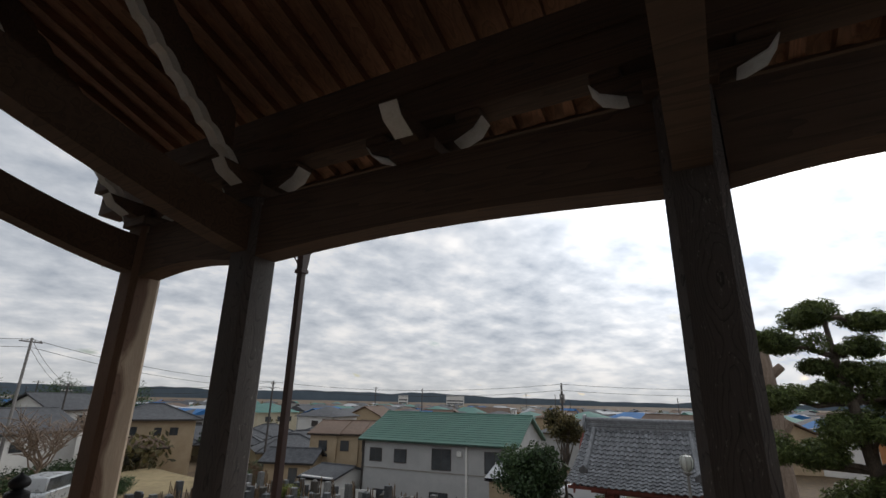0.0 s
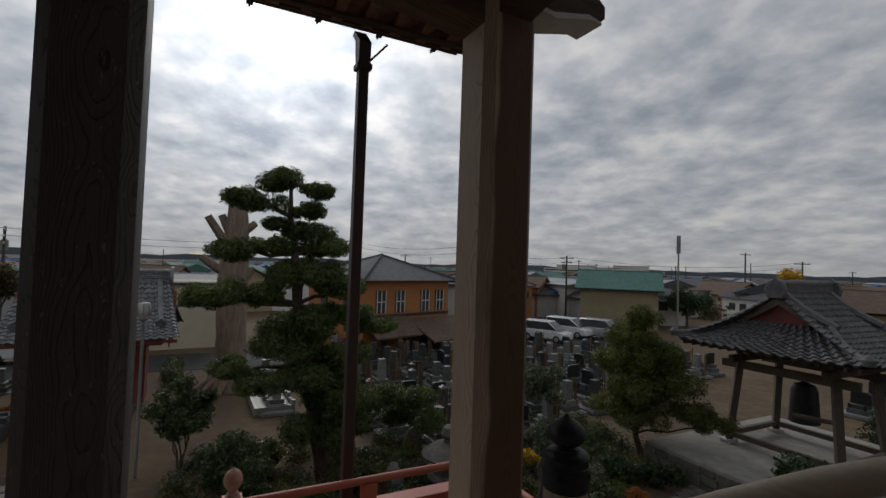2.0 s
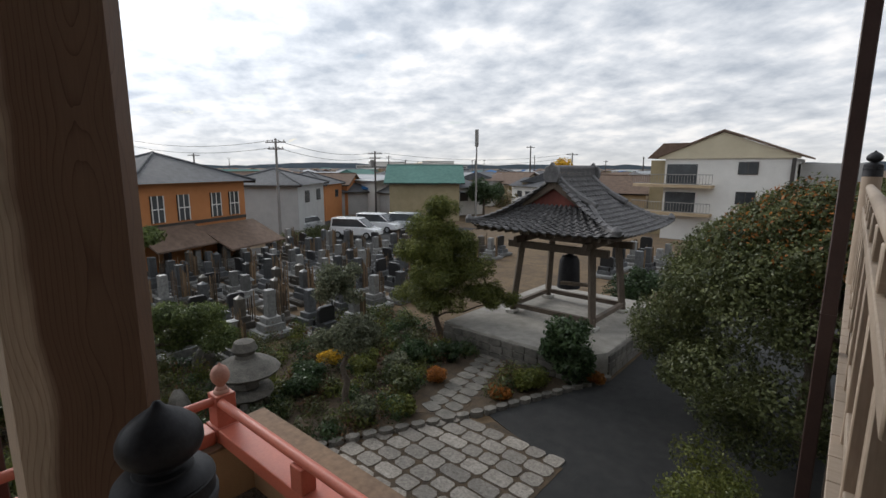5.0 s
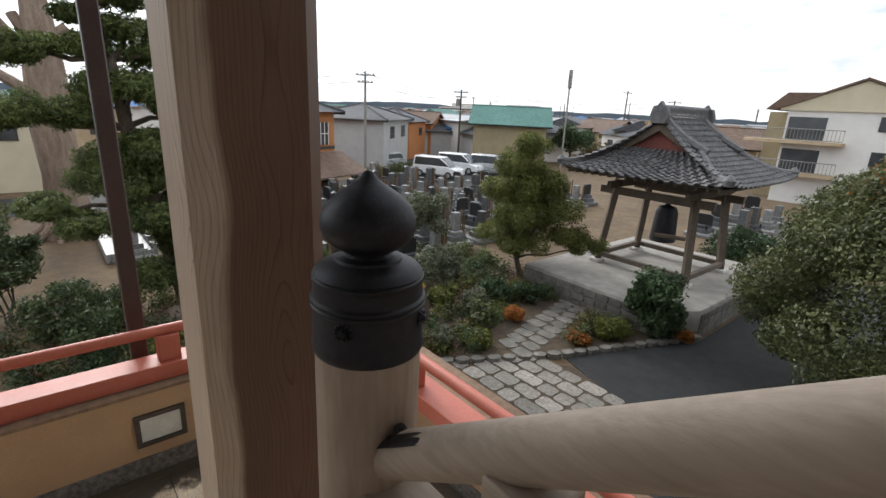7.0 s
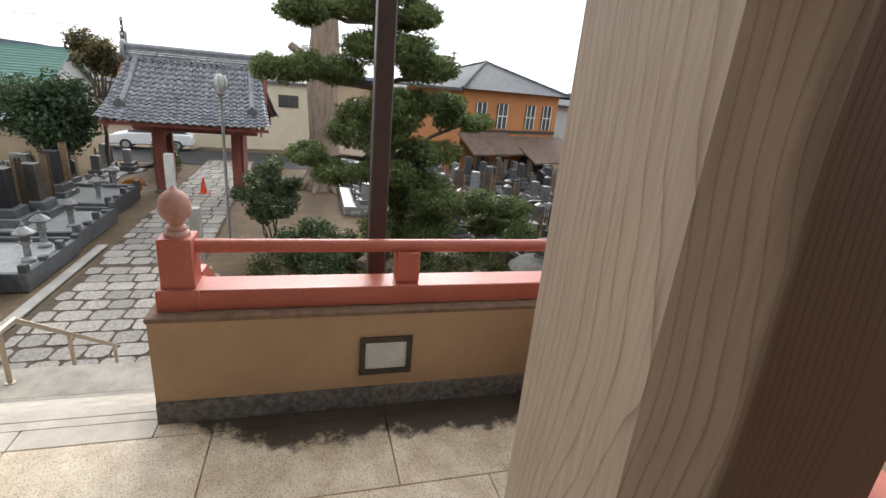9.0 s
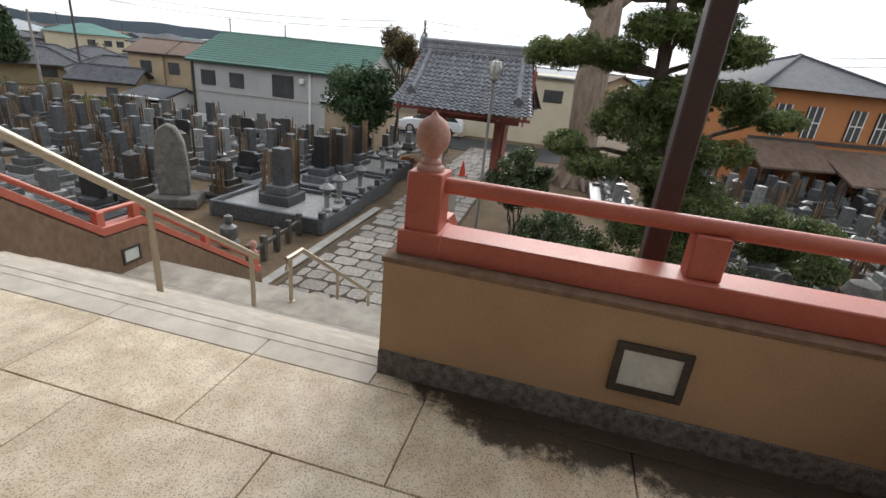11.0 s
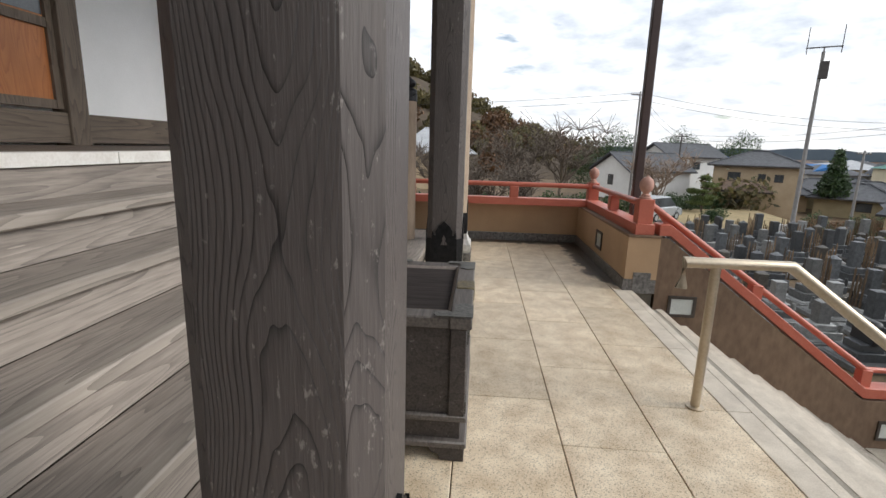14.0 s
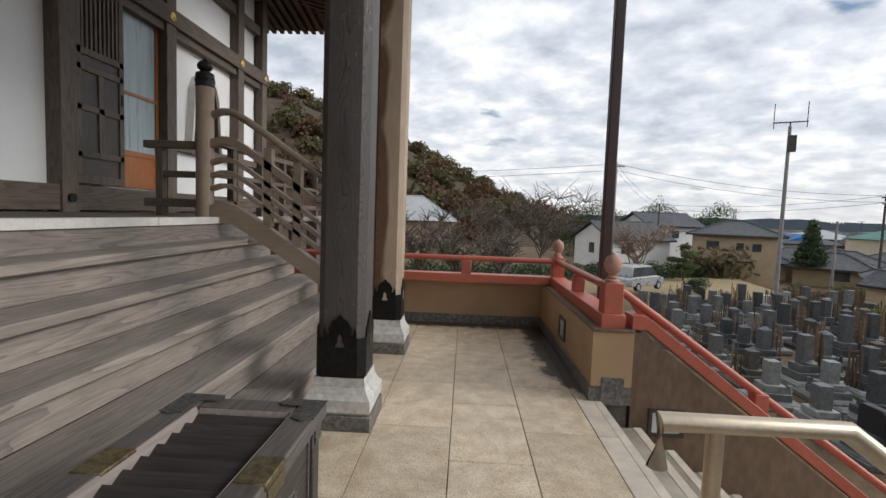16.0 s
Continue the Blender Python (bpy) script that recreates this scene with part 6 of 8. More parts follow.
MASTERS = [make_grave(0, STONE[0], 1), make_grave(1, STONE[1], 2), make_grave(2, STONE[2], 3), make_grave(3, STONE[3], 4), make_grave(0, STONE[1], 5), make_grave(3, STONE[0], 6)]


def make_lantern():
    l = thing("stone_lantern", (0, 0, -70), "small pale granite garden lantern on a grave plot", "stone lantern", "grave lanterns")
    part("shaft", MB().lathe([(0.15, 0), (0.15, 0.06), (0.08, 0.12), (0.07, 0.4), (0.14, 0.5)], 0, 0, 0, 12), STONE[1], l)
    part("fire_box", MB().lathe([(0.1, 0.5), (0.11, 0.6), (0.1, 0.7)], 0, 0, 0, 6), STONE[1], l)
    part("cap", MB().lathe([(0.22, 0.68), (0.23, 0.72), (0.12, 0.82), (0.04, 0.87), (0.05, 0.92), (0.0, 1.0)], 0, 0, 0, 12), STONE[1], l)
    return l


LANTERN = make_lantern()


def build_graves():
    rr = random.Random(21)
    used = set()

    def put(x, y, rz, k=None, s=1.0):
        m = MASTERS[k if k is not None else rr.choices(range(6), (5, 4, 3, 3, 3, 4))[0]]
        if id(m) not in used:
            used.add(id(m))
            ob = m
        else:
            ob = copy_thing(m, Matrix.Identity(4))
        q = s * rr.uniform(0.85, 1.2)
        ob.matrix_basis = pose(x, y, land(x, y), 0, 0, rz + rr.uniform(-3, 3)) @ Matrix.Diagonal((s, s, q, 1))

    # north field, rows along y
    for i in range(12):
        x = 9.6 + i * 1.75
        for j in range(16):
            y = 4.4 + j * 1.45 + 0.5 * (i % 2)
            lim = 5.2 if x > 11 else 7.5
            if y < lim or x > 27.5 or (y > 24 and x < 13) or rr.random() < 0.12 or (11 < x < 14.5 and 7.4 < y < 9):
                continue
            put(x + rr.uniform(-0.25, 0.25), y + rr.uniform(-0.2, 0.2), 180 if i % 2 else 0)
    # south field
    for i in range(12):
        for j in range(15):
            x = 12.4 + i * 1.5
            y = -8.3 - j * 1.6 - 0.4 * (i % 2)
            if (x < 12.8 and y > -9) or (x < 13 and y < -16) or (y < -22 and x < 16) or (x > 25 and y < -26) or (y < -24 and x < 15) or x > 29.5 or rr.random() < 0.10:
                continue
            put(x + rr.uniform(-0.25, 0.25), y + rr.uniform(-0.2, 0.2), 90 if i % 3 else 0)
    # beyond the bell tower
    for i in range(7):
        for j in range(4):
            put(-1.5 + i * 1.7 + rr.uniform(-0.2, 0.2), -29.5 - j * 2.2, 90, None, 1.1)
    # little row beside the pine
    for j in range(4):
        put(18.6 + j * 1.3, -5.3, 90, 1, 1.0)
    # far north field behind the terrace
    for i in range(6):
        for j in range(4):
            put(-6.5 + i * 1.9, 13 + j * 2.4, 90, None, 1.0)
    first = True
    for x, y in ((12.4, 3.4), (13.5, 3.55), (15.2, 3.6), (18.3, 4.0), (20.4, 4.2), (11.6, 13.5), (15.5, 9.5), (17.2, -10.4), (20.1, -14.2)):
        ob = LANTERN if first else copy_thing(LANTERN, Matrix.Identity(4))
        first = False
        ob.matrix_basis = pose(x, y, land(x, y) + (0.35 if y < 5 and y > 0 else 0.0), 0, 0, x * 40)


build_graves()


def build_plots():
    def plot(x0, x1, y0, y1, h, mat=STONE[0]):
        p = thing("grave_plot", ((x0 + x1) / 2, (y0 + y1) / 2, G), "raised family grave plot edged with grey granite", "grave plot", "family plots")
        w, d = (x1 - x0) / 2, (y1 - y0) / 2
        part("floor_slab", MB().box(-w + 0.1, w - 0.1, -d + 0.1, d - 0.1, 0, h - 0.12), STONE[1], p)
        for a0, a1, b0, b1 in ((-w, w, -d, -d + 0.14), (-w, w, d - 0.14, d), (-w, -w + 0.14, -d + 0.14, d - 0.14), (w - 0.14, w, -d + 0.14, d - 0.14)):
            part("kerb_block", MB().box(a0, a1, b0, b1, 0, h), mat, p, "", 0.015)
        n = max(2, int((x1 - x0) / 0.55))
        for k in range(n):
            x = -w + 0.1 + (2 * w - 0.2) * k / (n - 1)
            part("kerb_post", MB().box(x - 0.09, x + 0.09, -d - 0.01, -d + 0.15, h, h + (0.10 if k % 2 else 0.2)), mat, p, "", 0.012)
    plot(11.3, 14.0, 2.95, 6.6, 0.45)
    plot(14.2, 17.0, 3.05, 6.4, 0.5)
    plot(17.2, 20.2, 3.3, 6.6, 0.55)
    plot(18.2, 22.6, -6.0, -4.4, 0.35, STONE[1])
    mem = thing("memorial", (11.6, 8.0, G), "tall rough natural memorial stone with rounded top", "memorial stone", rz=radians(25))
    part("upright_stone", MB().prism([(-0.42, 0), (0.42, 0), (0.46, 0.7), (0.42, 1.5), (0.30, 1.95), (0.05, 2.12), (-0.2, 2.02), (-0.38, 1.6), (-0.45, 0.8)], "x", -0.14, 0.14), MOSSY, mem, "", 0.05, loc=(0, 0, 0.3))
    part("base_stone", MB().box(-0.5, 0.5, -0.7, 0.7, 0, 0.32), MOSSY, mem, "", 0.04)
    for k, (x, y, m, kk) in enumerate(((12.6, 5.0, STONE[0], 0), (15.4, 5.2, STONE[2], 1), (18.7, 5.4, STONE[2], 2), (16.3, 4.9, STONE[3], 3))):
        g = thing("gravestone", (x, y, G + 0.33), "large polished family gravestone on a raised plot", "gravestone", "graves")
        part("lower_base", MB().box(-0.5, 0.5, -0.5, 0.5, 0, 0.3), STONE[0], g, "", 0.02)
        part("upper_base", MB().box(-0.36, 0.36, -0.36, 0.36, 0.3, 0.55), STONE[0], g, "", 0.02)
        part("tablet", MB().box(-0.2, 0.2, -0.2, 0.2, 0.55, 1.65), m, g, "", 0.01)
        for j in range(3):
            part("memorial_slat", MB().prism([(-0.3 + j * 0.1, 0), (-0.22 + j * 0.1, 0), (-0.22 + j * 0.1, 1.8), (-0.26 + j * 0.1, 1.9), (-0.3 + j * 0.1, 1.8)], "x", 0.5 + 0.02 * j, 0.512 + 0.02 * j), WOOD_SLAT, g)
    st = tagged(part("stone_statue", MB().lathe([(0.22, 0), (0.24, 0.1), (0.18, 0.2), (0.22, 0.3), (0.2, 0.5), (0.09, 0.58), (0.12, 0.68), (0.1, 0.78), (0, 0.83)], 0, 0, 0, 14), STONE[1], None), "small seated stone figure worn smooth", "statue")
    st.location = (9.6, 4.6, G + 0.0)
    for j in range(5):
        fp = tagged(part("fence_post", MB().box(-0.07, 0.07, -0.07, 0.07, 0, 0.62), STONE[3], None, "", 0.015), "short stone fence post by the graves", "fence post", "stone fence")
        fp.location = (8.6 + j * 0.62, 3.3 + 0.06 * j, G)
    fr = tagged(part("fence_rail", MB().box(0, 2.5, -0.04, 0.04, 0.36, 0.46), STONE[3], None, "", 0.01), "stone fence rail on short posts", "fence rail")
    fr.matrix_basis = pose(8.6, 3.3, G, 0, 0, 5)
    lan = thing("stone_lantern", (9.4, -8.6, G), "broad mossy snow-viewing stone lantern in the garden", "stone lantern")
    lan.scale = (1.3, 1.3, 1.3)
    for a in (0.4, 2.5, 4.6):
        part("leg", MB().tube([(0.42 * math.cos(a), 0.42 * math.sin(a), 0), (0.3 * math.cos(a), 0.3 * math.sin(a), 0.4)], 0.09, 8), MOSSY, lan)
    part("platform", MB().lathe([(0.4, 0.36), (0.5, 0.44), (0.45, 0.55)], 0, 0, 0, 12), MOSSY, lan)
    part("fire_box", MB().lathe([(0.25, 0.55), (0.25, 0.85)], 0, 0, 0, 6), MOSSY, lan)
    part("cap", MB().lathe([(0.58, 0.83), (0.64, 0.9), (0.45, 1.05), (0.2, 1.14), (0.17, 1.2), (0.24, 1.3), (0.18, 1.45), (0, 1.52)], 0, 0, 0, 14), MOSSY, lan)
    for x, y, s in ((12.9, -9.0, 0.5), (11.8, -9.6, 0.4), (10.6, -7.4, 0.45)):
        ob = tagged(part("garden_rock", MB().lathe([(0.8, 0), (0.85, 0.35), (0.6, 0.9), (0.3, 1.3), (0.0, 1.4)], 0, 0, 0, 7), MOSSY, None), "dark rough garden rock", "rock", "garden rocks")
        ob.matrix_basis = pose(x, y, G - 0.02, 0, 0, x * 50) @ Matrix.Diagonal((s, s * 0.8, s * 1.1, 1))


build_plots()


# ---- trees and shrubs ----
def limb_path(p0, p1, bend, n=5, seed=0):
    rr = random.Random(seed)
    p0, p1 = Vector(p0), Vector(p1)
    pts = []
    for k in range(n + 1):
        f = k / n
        off = Vector((rr.uniform(-1, 1), rr.uniform(-1, 1), rr.uniform(-0.3, 0.6))) * bend * math.sin(math.pi * f)
        pts.append(p0.lerp(p1, f) + off)
    return pts


def pad_tree(name, loc, label, trunk, pads, leafmat, bark, r0, leaf_n, leaf_s, seed, core=True):
    """A cloud-pruned tree: a bent trunk, a limb to each flat pad, pads of needles."""
    t = thing(name, loc, label, "tree")
    tr = [Vector(p) for p in trunk]
    part("trunk", MB().tube(tr, [r0 * (1 - 0.8 * k / (len(tr) - 1)) for k in range(len(tr))], 10), bark, t)
    for k, (x, y, z, rx, ry, rz) in enumerate(pads):
        base = min(tr, key=lambda p: abs(p.z - (z - rz)) + 0.1)
        end = Vector((x, y, z - rz * 0.3))
        pts = limb_path(base, end, 0.14, 5, seed + k)
        part("limb", MB().tube(pts, [r0 * 0.35 * (1 - 0.13 * i) for i in range(6)], 7), bark, t)
    blobs = []
    rr = random.Random(seed)
    for x, y, z, rx, ry, rz in pads:
        for j in range(9):
            a, q = rr.uniform(0, 2 * math.pi), math.sqrt(rr.random()) * 0.72
            s = rr.uniform(0.30, 0.46)
            blobs.append((x + rx * q * math.cos(a), y + ry * q * math.sin(a), z + rr.uniform(-0.25, 0.3) * rz, rx * s, ry * s, rz * rr.uniform(0.55, 0.85)))
    part("crown", leaf_mesh("crown", blobs, leaf_n, leaf_s, leafmat, 0.55, 0.5, slim=0.22), leafmat, t, "dense flat needle pads")
    return t


# tall cloud-pruned pine beside the path; pads as offsets along its own east and south
def build_pine():
    P = Vector((12.3, -5.8, G))
    trunk = [(0, 0, 0), (0.1, 0.3, 1.5), (0.0, 0.6, 3.2), (0.1, 0.95, 5.0), (0.0, 1.1, 6.5), (0.05, 1.25, 7.6), (0, 1.3, 8.6)]
    pads = [(0.46, 1.40, 8.70, 0.95, 0.95, 0.42), (0.00, 0.47, 8.44, 0.75, 0.75, 0.30), (-0.44, 2.29, 7.95, 0.95, 0.95, 0.34), (-0.00, 0.79, 7.81, 0.70, 0.70, 0.28), (0.00, 1.77, 7.35, 0.50, 0.50, 0.24), (0.24, 0.74, 7.20, 0.90, 0.90, 0.34), (0.17, 0.21, 6.73, 1.05, 1.05, 0.42), (-0.19, 2.96, 6.50, 0.85, 0.85, 0.36), (0.11, 1.87, 6.73, 0.85, 0.85, 0.32), (0.00, 3.43, 5.27, 0.80, 0.80, 0.36), (0.08, 2.40, 5.33, 1.10, 1.10, 0.45), (-0.34, 0.85, 5.95, 1.15, 1.15, 0.48), (-0.07, -0.09, 5.53, 1.05, 1.05, 0.42), (-0.11, 0.95, 4.40, 1.25, 1.25, 0.65), (0.22, -0.60, 4.70, 0.85, 0.85, 0.40), (0.49, -1.43, 4.30, 0.85, 0.85, 0.32), (0.45, 2.60, 3.20, 0.90, 0.90, 0.36), (0.04, 1.26, 3.80, 1.10, 1.10, 0.50), (-0.06, -0.40, 3.50, 1.05, 1.05, 0.42), (-0.23, 1.87, 2.80, 0.90, 0.90, 0.36), (-0.46, -0.29, 2.40, 1.25, 1.25, 0.55), (-0.47, -2.27, 2.10, 1.10, 1.10, 0.42), (-0.04, 0.12, 1.40, 1.40, 1.40, 0.60), (-0.18, -2.70, 1.40, 1.10, 1.10, 0.42), (-0.12, 0.60, 2.90, 1.20, 1.20, 0.50)]
    pad_tree("pine_tree", P, "tall cloud-pruned black pine with layered needle pads", trunk, pads, PINE, BARK, 0.24, 210000, 0.062, 40)


build_pine()
pad_tree("garden_pine", (9.05, -15.7, G), "clipped garden pine in rounded tiers", [(0, 0, 0), (0.1, 0.25, 0.9), (0.05, -0.05, 2.0), (0, 0, 3.2), (0, 0, 4.6)],
         [(0, 0, 4.75, 0.75, 0.75, 0.5), (0.2, 0.3, 4.1, 0.95, 0.95, 0.55), (-0.4, -0.3, 3.6, 1.05, 1.05, 0.55), (0.6, 0.2, 3.1, 1.2, 1.1, 0.6), (-0.7, -0.2, 2.7, 1.2, 1.2, 0.6), (0.3, -0.5, 2.3, 1.3, 1.2, 0.6), (0.1, 0.5, 3.4, 1.0, 1.0, 0.55), (-0.2, 0.6, 2.5, 1.2, 1.1, 0.6), (-1.2, -0.5, 1.9, 1.0, 0.9, 0.4), (0.9, 0.5, 1.7, 1.1, 1.0, 0.45), (-0.3, 0.4, 1.6, 1.0, 1.0, 0.4), (-1.9, -0.8, 1.7, 0.7, 0.7, 0.3)], LEAF_LIGHT, BARK, 0.12, 90000, 0.055, 60)


def leafy_tree(name, loc, label, height, blobs, mat, count, size, trunk_r=0.08, stems=1, bark=BARK, seed=1, cat="shrub", shell=0.7):
    t = thing(name, loc, label, cat)
    rr = random.Random(seed)
    for k in range(stems):
        a = 2 * math.pi * k / max(stems, 1)
        tip = Vector((0.3 * math.cos(a) * (stems > 1), 0.3 * math.sin(a) * (stems > 1), height))
        part("trunk" if stems == 1 else "stem", MB().tube(limb_path((0.08 * math.cos(a) * (stems > 1), 0.08 * math.sin(a) * (stems > 1), 0), tip, 0.10, 6, seed + k), [trunk_r * (1 - 0.1 * i) for i in range(7)], 8), bark, t)
    for k, b in enumerate(blobs[:8]):
        part("limb", MB().tube(limb_path((0, 0, min(height * 0.75, max(0.1, b[2] - b[5]))), b[:3], 0.1, 4, seed + 20 + k), [trunk_r * 0.5 * (1 - 0.17 * i) for i in range(5)], 6), bark, t)
    part("crown", leaf_mesh("crown", blobs, count, size, mat, shell), mat, t, "uneven leafy crown")
    return t


def scatter(n, rx, ry, rz, z0, r, seed):
    rr = random.Random(seed)
    out = []
    for _ in range(n):
        while True:
            x, y, z = rr.uniform(-1, 1), rr.uniform(-1, 1), rr.uniform(-1, 1)
            if x * x + y * y + z * z < 1:
                break
        s = r * rr.uniform(0.7, 1.25)
        out.append((x * rx, y * ry, z0 + z * rz, s, s, s * 0.85))
    return out


# the big glossy evergreen by the driveway
def build_evergreen():
    dome = []
    rr = random.Random(9)
    for k in range(130):
        a, f = rr.uniform(0, 2 * math.pi), math.sqrt(rr.random())
        x, y = 3.3 * f * math.cos(a), 2.9 * f * math.sin(a)
        z = 2.0 + 3.4 * math.sqrt(max(0, 1 - f * f)) - 0.5 * f
        s = rr.uniform(0.55, 0.95)
        dome.append((x, y, z, s, s, s * 0.7))
    for k in range(26):
        a = rr.uniform(0, 2 * math.pi)
        dome.append((2.6 * math.cos(a), 2.3 * math.sin(a), rr.uniform(0.9, 2.0), 0.6, 0.6, 0.4))
    t = leafy_tree("evergreen_tree", (-1.5, -15.8, G + 0.0), "broad dome-shaped evergreen tree with glossy leaves", 2.6, dome, LEAF_OLIVE, 240000, 0.042, 0.16, 3, BARK, 14, "tree", 0.35)
    rust = [b for b in dome if b[2] > 4.4 and b[0] < 1.5]
    part("young_shoots", leaf_mesh("young_shoots", rust, 9000, 0.045, LEAF_RUST, 0.12), LEAF_RUST, t, "reddish young shoots on top")


build_evergreen()
leafy_tree("camellia", (14.2, -1.95, G), "upright glossy camellia with bare lower stems", 1.6, scatter(30, 0.95, 0.95, 0.8, 1.75, 0.30, 2), LEAF_CAM, 7500, 0.058, 0.03, 5, BARK, 30)
leafy_tree("camellia", (11.3, -3.3, G), "low spreading camellia bush near the terrace", 0.9, scatter(30, 1.1, 0.9, 0.5, 1.1, 0.28, 3), LEAF_CAM, 7500, 0.048, 0.025, 5, BARK, 31)
leafy_tree("small_tree", (7.7, -10.35, G), "small garden tree with two clipped crowns", 2.2, scatter(14, 0.75, 0.7, 0.22, 2.0, 0.32, 4) + scatter(14, 0.5, 0.5, 0.5, 3.3, 0.26, 5), LEAF_GREY, 15000, 0.04, 0.10, 1, BARK, 32, "tree")
leafy_tree("aucuba", (4.1, -15.6, G), "dark glossy shrub in front of the bell tower", 1.0, scatter(16, 0.6, 0.6, 0.75, 1.1, 0.4, 6), LEAF, 8000, 0.06, 0.035, 3, BARK, 33)
leafy_tree("azalea", (5.1, -24.2, G), "rounded dark evergreen shrub behind the bell tower", 0.8, scatter(14, 0.9, 0.9, 0.6, 1.0, 0.5, 7), LEAF, 6000, 0.07, 0.04, 3, BARK, 34)
leafy_tree("gate_tree", (22.2, 6.6, G), "dark broadleaf tree beside the gate", 2.6, scatter(26, 1.3, 1.4, 1.3, 2.9, 0.7, 8), LEAF, 14000, 0.09, 0.12, 2, BARK, 35, "tree")
leafy_tree("gate_tree", (23.0, 5.2, G), "reddish-green tree rising behind the gate", 4.0, scatter(14, 0.9, 0.9, 0.6, 5.2, 0.5, 18), LEAF_WOODS, 6000, 0.07, 0.1, 1, BARK, 36, "tree")
leafy_tree("yellow_shrub", (-0.1, -11.9, G), "yellow-green clipped shrub at the driveway edge", 0.6, scatter(9, 0.7, 1.0, 0.35, 0.75, 0.42, 9), LEAF_LIGHT, 5000, 0.035, 0.03, 3, BARK, 37)
for k, (x, y, r, m, nm, lb) in enumerate((
        (9.0, -9.9, 0.5, LEAF, "azalea", "clipped round azalea in the garden bed"), (9.5, -10.5, 0.55, LEAF, "azalea", "clipped round azalea in the garden bed"),
        (6.9, -10.2, 0.45, LEAF_GREY, "ground_shrub", "low flowering shrub in the garden bed"), (6.3, -11.0, 0.4, LEAF_LIGHT, "ground_shrub", "low light-green shrub in the garden bed"), (7.3, -11.9, 0.5, LEAF_OLIVE, "ground_shrub", "loose olive-green shrub in the garden"), (8.0, -12.4, 0.5, LEAF_GREY, "ground_shrub", "soft grey-green shrub in the garden"),
        (8.3, -13.6, 0.6, LEAF, "ground_shrub", "dark evergreen shrub in the garden"), (7.6, -14.3, 0.5, LEAF, "ground_shrub", "dark evergreen shrub in the garden"), (8.9, -12.0, 0.55, LEAF_LIGHT, "ground_shrub", "light-green shrub in the garden"), (10.0, -13.2, 0.6, LEAF_OLIVE, "ground_shrub", "loose olive-green shrub in the garden"), (6.9, -12.9, 0.4, LEAF_RUST, "ground_shrub", "rusty autumn shrub in the garden"),
        (4.95, -13.35, 0.33, LEAF_RUST, "dry_grass_tuft", "orange autumn grass tuft by the kerb"), (3.4, -15.9, 0.3, LEAF_RUST, "dry_grass_tuft", "orange autumn grass tuft by the kerb"), (4.6, -14.3, 0.45, LEAF_LIGHT, "ground_shrub", "yellow-green shrub by the bell tower"),
        (12.9, -4.2, 0.6, LEAF_LIGHT, "ground_shrub", "light-green fern clump near the pine"), (9.8, -4.6, 0.6, LEAF_LIGHT, "ground_shrub", "feathery green plant below the terrace"), (10.6, -6.2, 0.7, LEAF_OLIVE, "ground_shrub", "olive shrub below the terrace"), (8.6, -6.9, 0.6, LEAF, "ground_shrub", "dark shrub below the terrace"), (8.0, -8.2, 0.5, LEAF_GREY, "ground_shrub", "grey shrub below the terrace"), (10.0, -11.6, 0.5, LEAF_YELLOW, "ground_shrub", "small yellow shrub among the graves"),
        (13.9, 10.6, 0.5, LEAF_LIGHT, "azalea", "round clipped bush among the graves"), (20.6, 3.6, 0.5, LEAF_RUST, "ground_shrub", "reddish shrub on a grave plot"), (21.0, 21.8, 0.9, LEAF_LIGHT, "ground_shrub", "bright green bush among the graves"), (19.0, 24.0, 0.9, LEAF_GREY, "ground_shrub", "grey rounded bush by the field"), (18.4, 35.0, 1.0, LEAF, "ground_shrub", "dark clipped pine by the field"))):
    s = thing(nm, (x, y, land(x, y) + 0.02), lb, "shrub", "shrubs")
    part("stem", MB().tube([(0, 0, -0.02), (0.02, 0.02, r * 0.8)], 0.025, 6), BARK, s)
    part("foliage", leaf_mesh("foliage", scatter(9, r * 0.62, r * 0.62, r * 0.35, r * 0.75, r * 0.45, 100 + k), int(2600 * max(r, 0.5) / 0.5), 0.045, m, 0.7, slim=0.3 if m is LEAF_RUST else 0.5), m, s)

# low plants and grass over the garden bed, too many to count
low = []
rr = random.Random(77)
for k in range(620):
    x, y = rr.uniform(4.2, 14.2), rr.uniform(-16.4, -1.6)
    edge = np.interp(y, [-16.4, -12.4, -9.3, -3.0, -1.6], [3.7, 5.2, 6.8, 9.2, 11.5])
    if x > edge and not (5.1 < x - (y + 11.8) * -0.23 < 6.6 and -15.9 < y < -11.2):
        low.append((x, y, G + 0.16, 0.36, 0.36, rr.uniform(0.18, 0.5)))
for q, (mm, cnt) in enumerate(((LEAF_OLIVE, 36000), (LEAF, 30000), (LEAF_LIGHT, 26000), (LEAF_BROWN, 12000))):
    gp = part("ground_plants", leaf_mesh("ground_plants", low[q::4], cnt, 0.05, mm, 0.9, slim=0.35), mm)
    tagged(gp, ("olive", "dark green", "light green", "withered brown")[q] + " low plants covering the garden bed", "plants", kind="stuff")

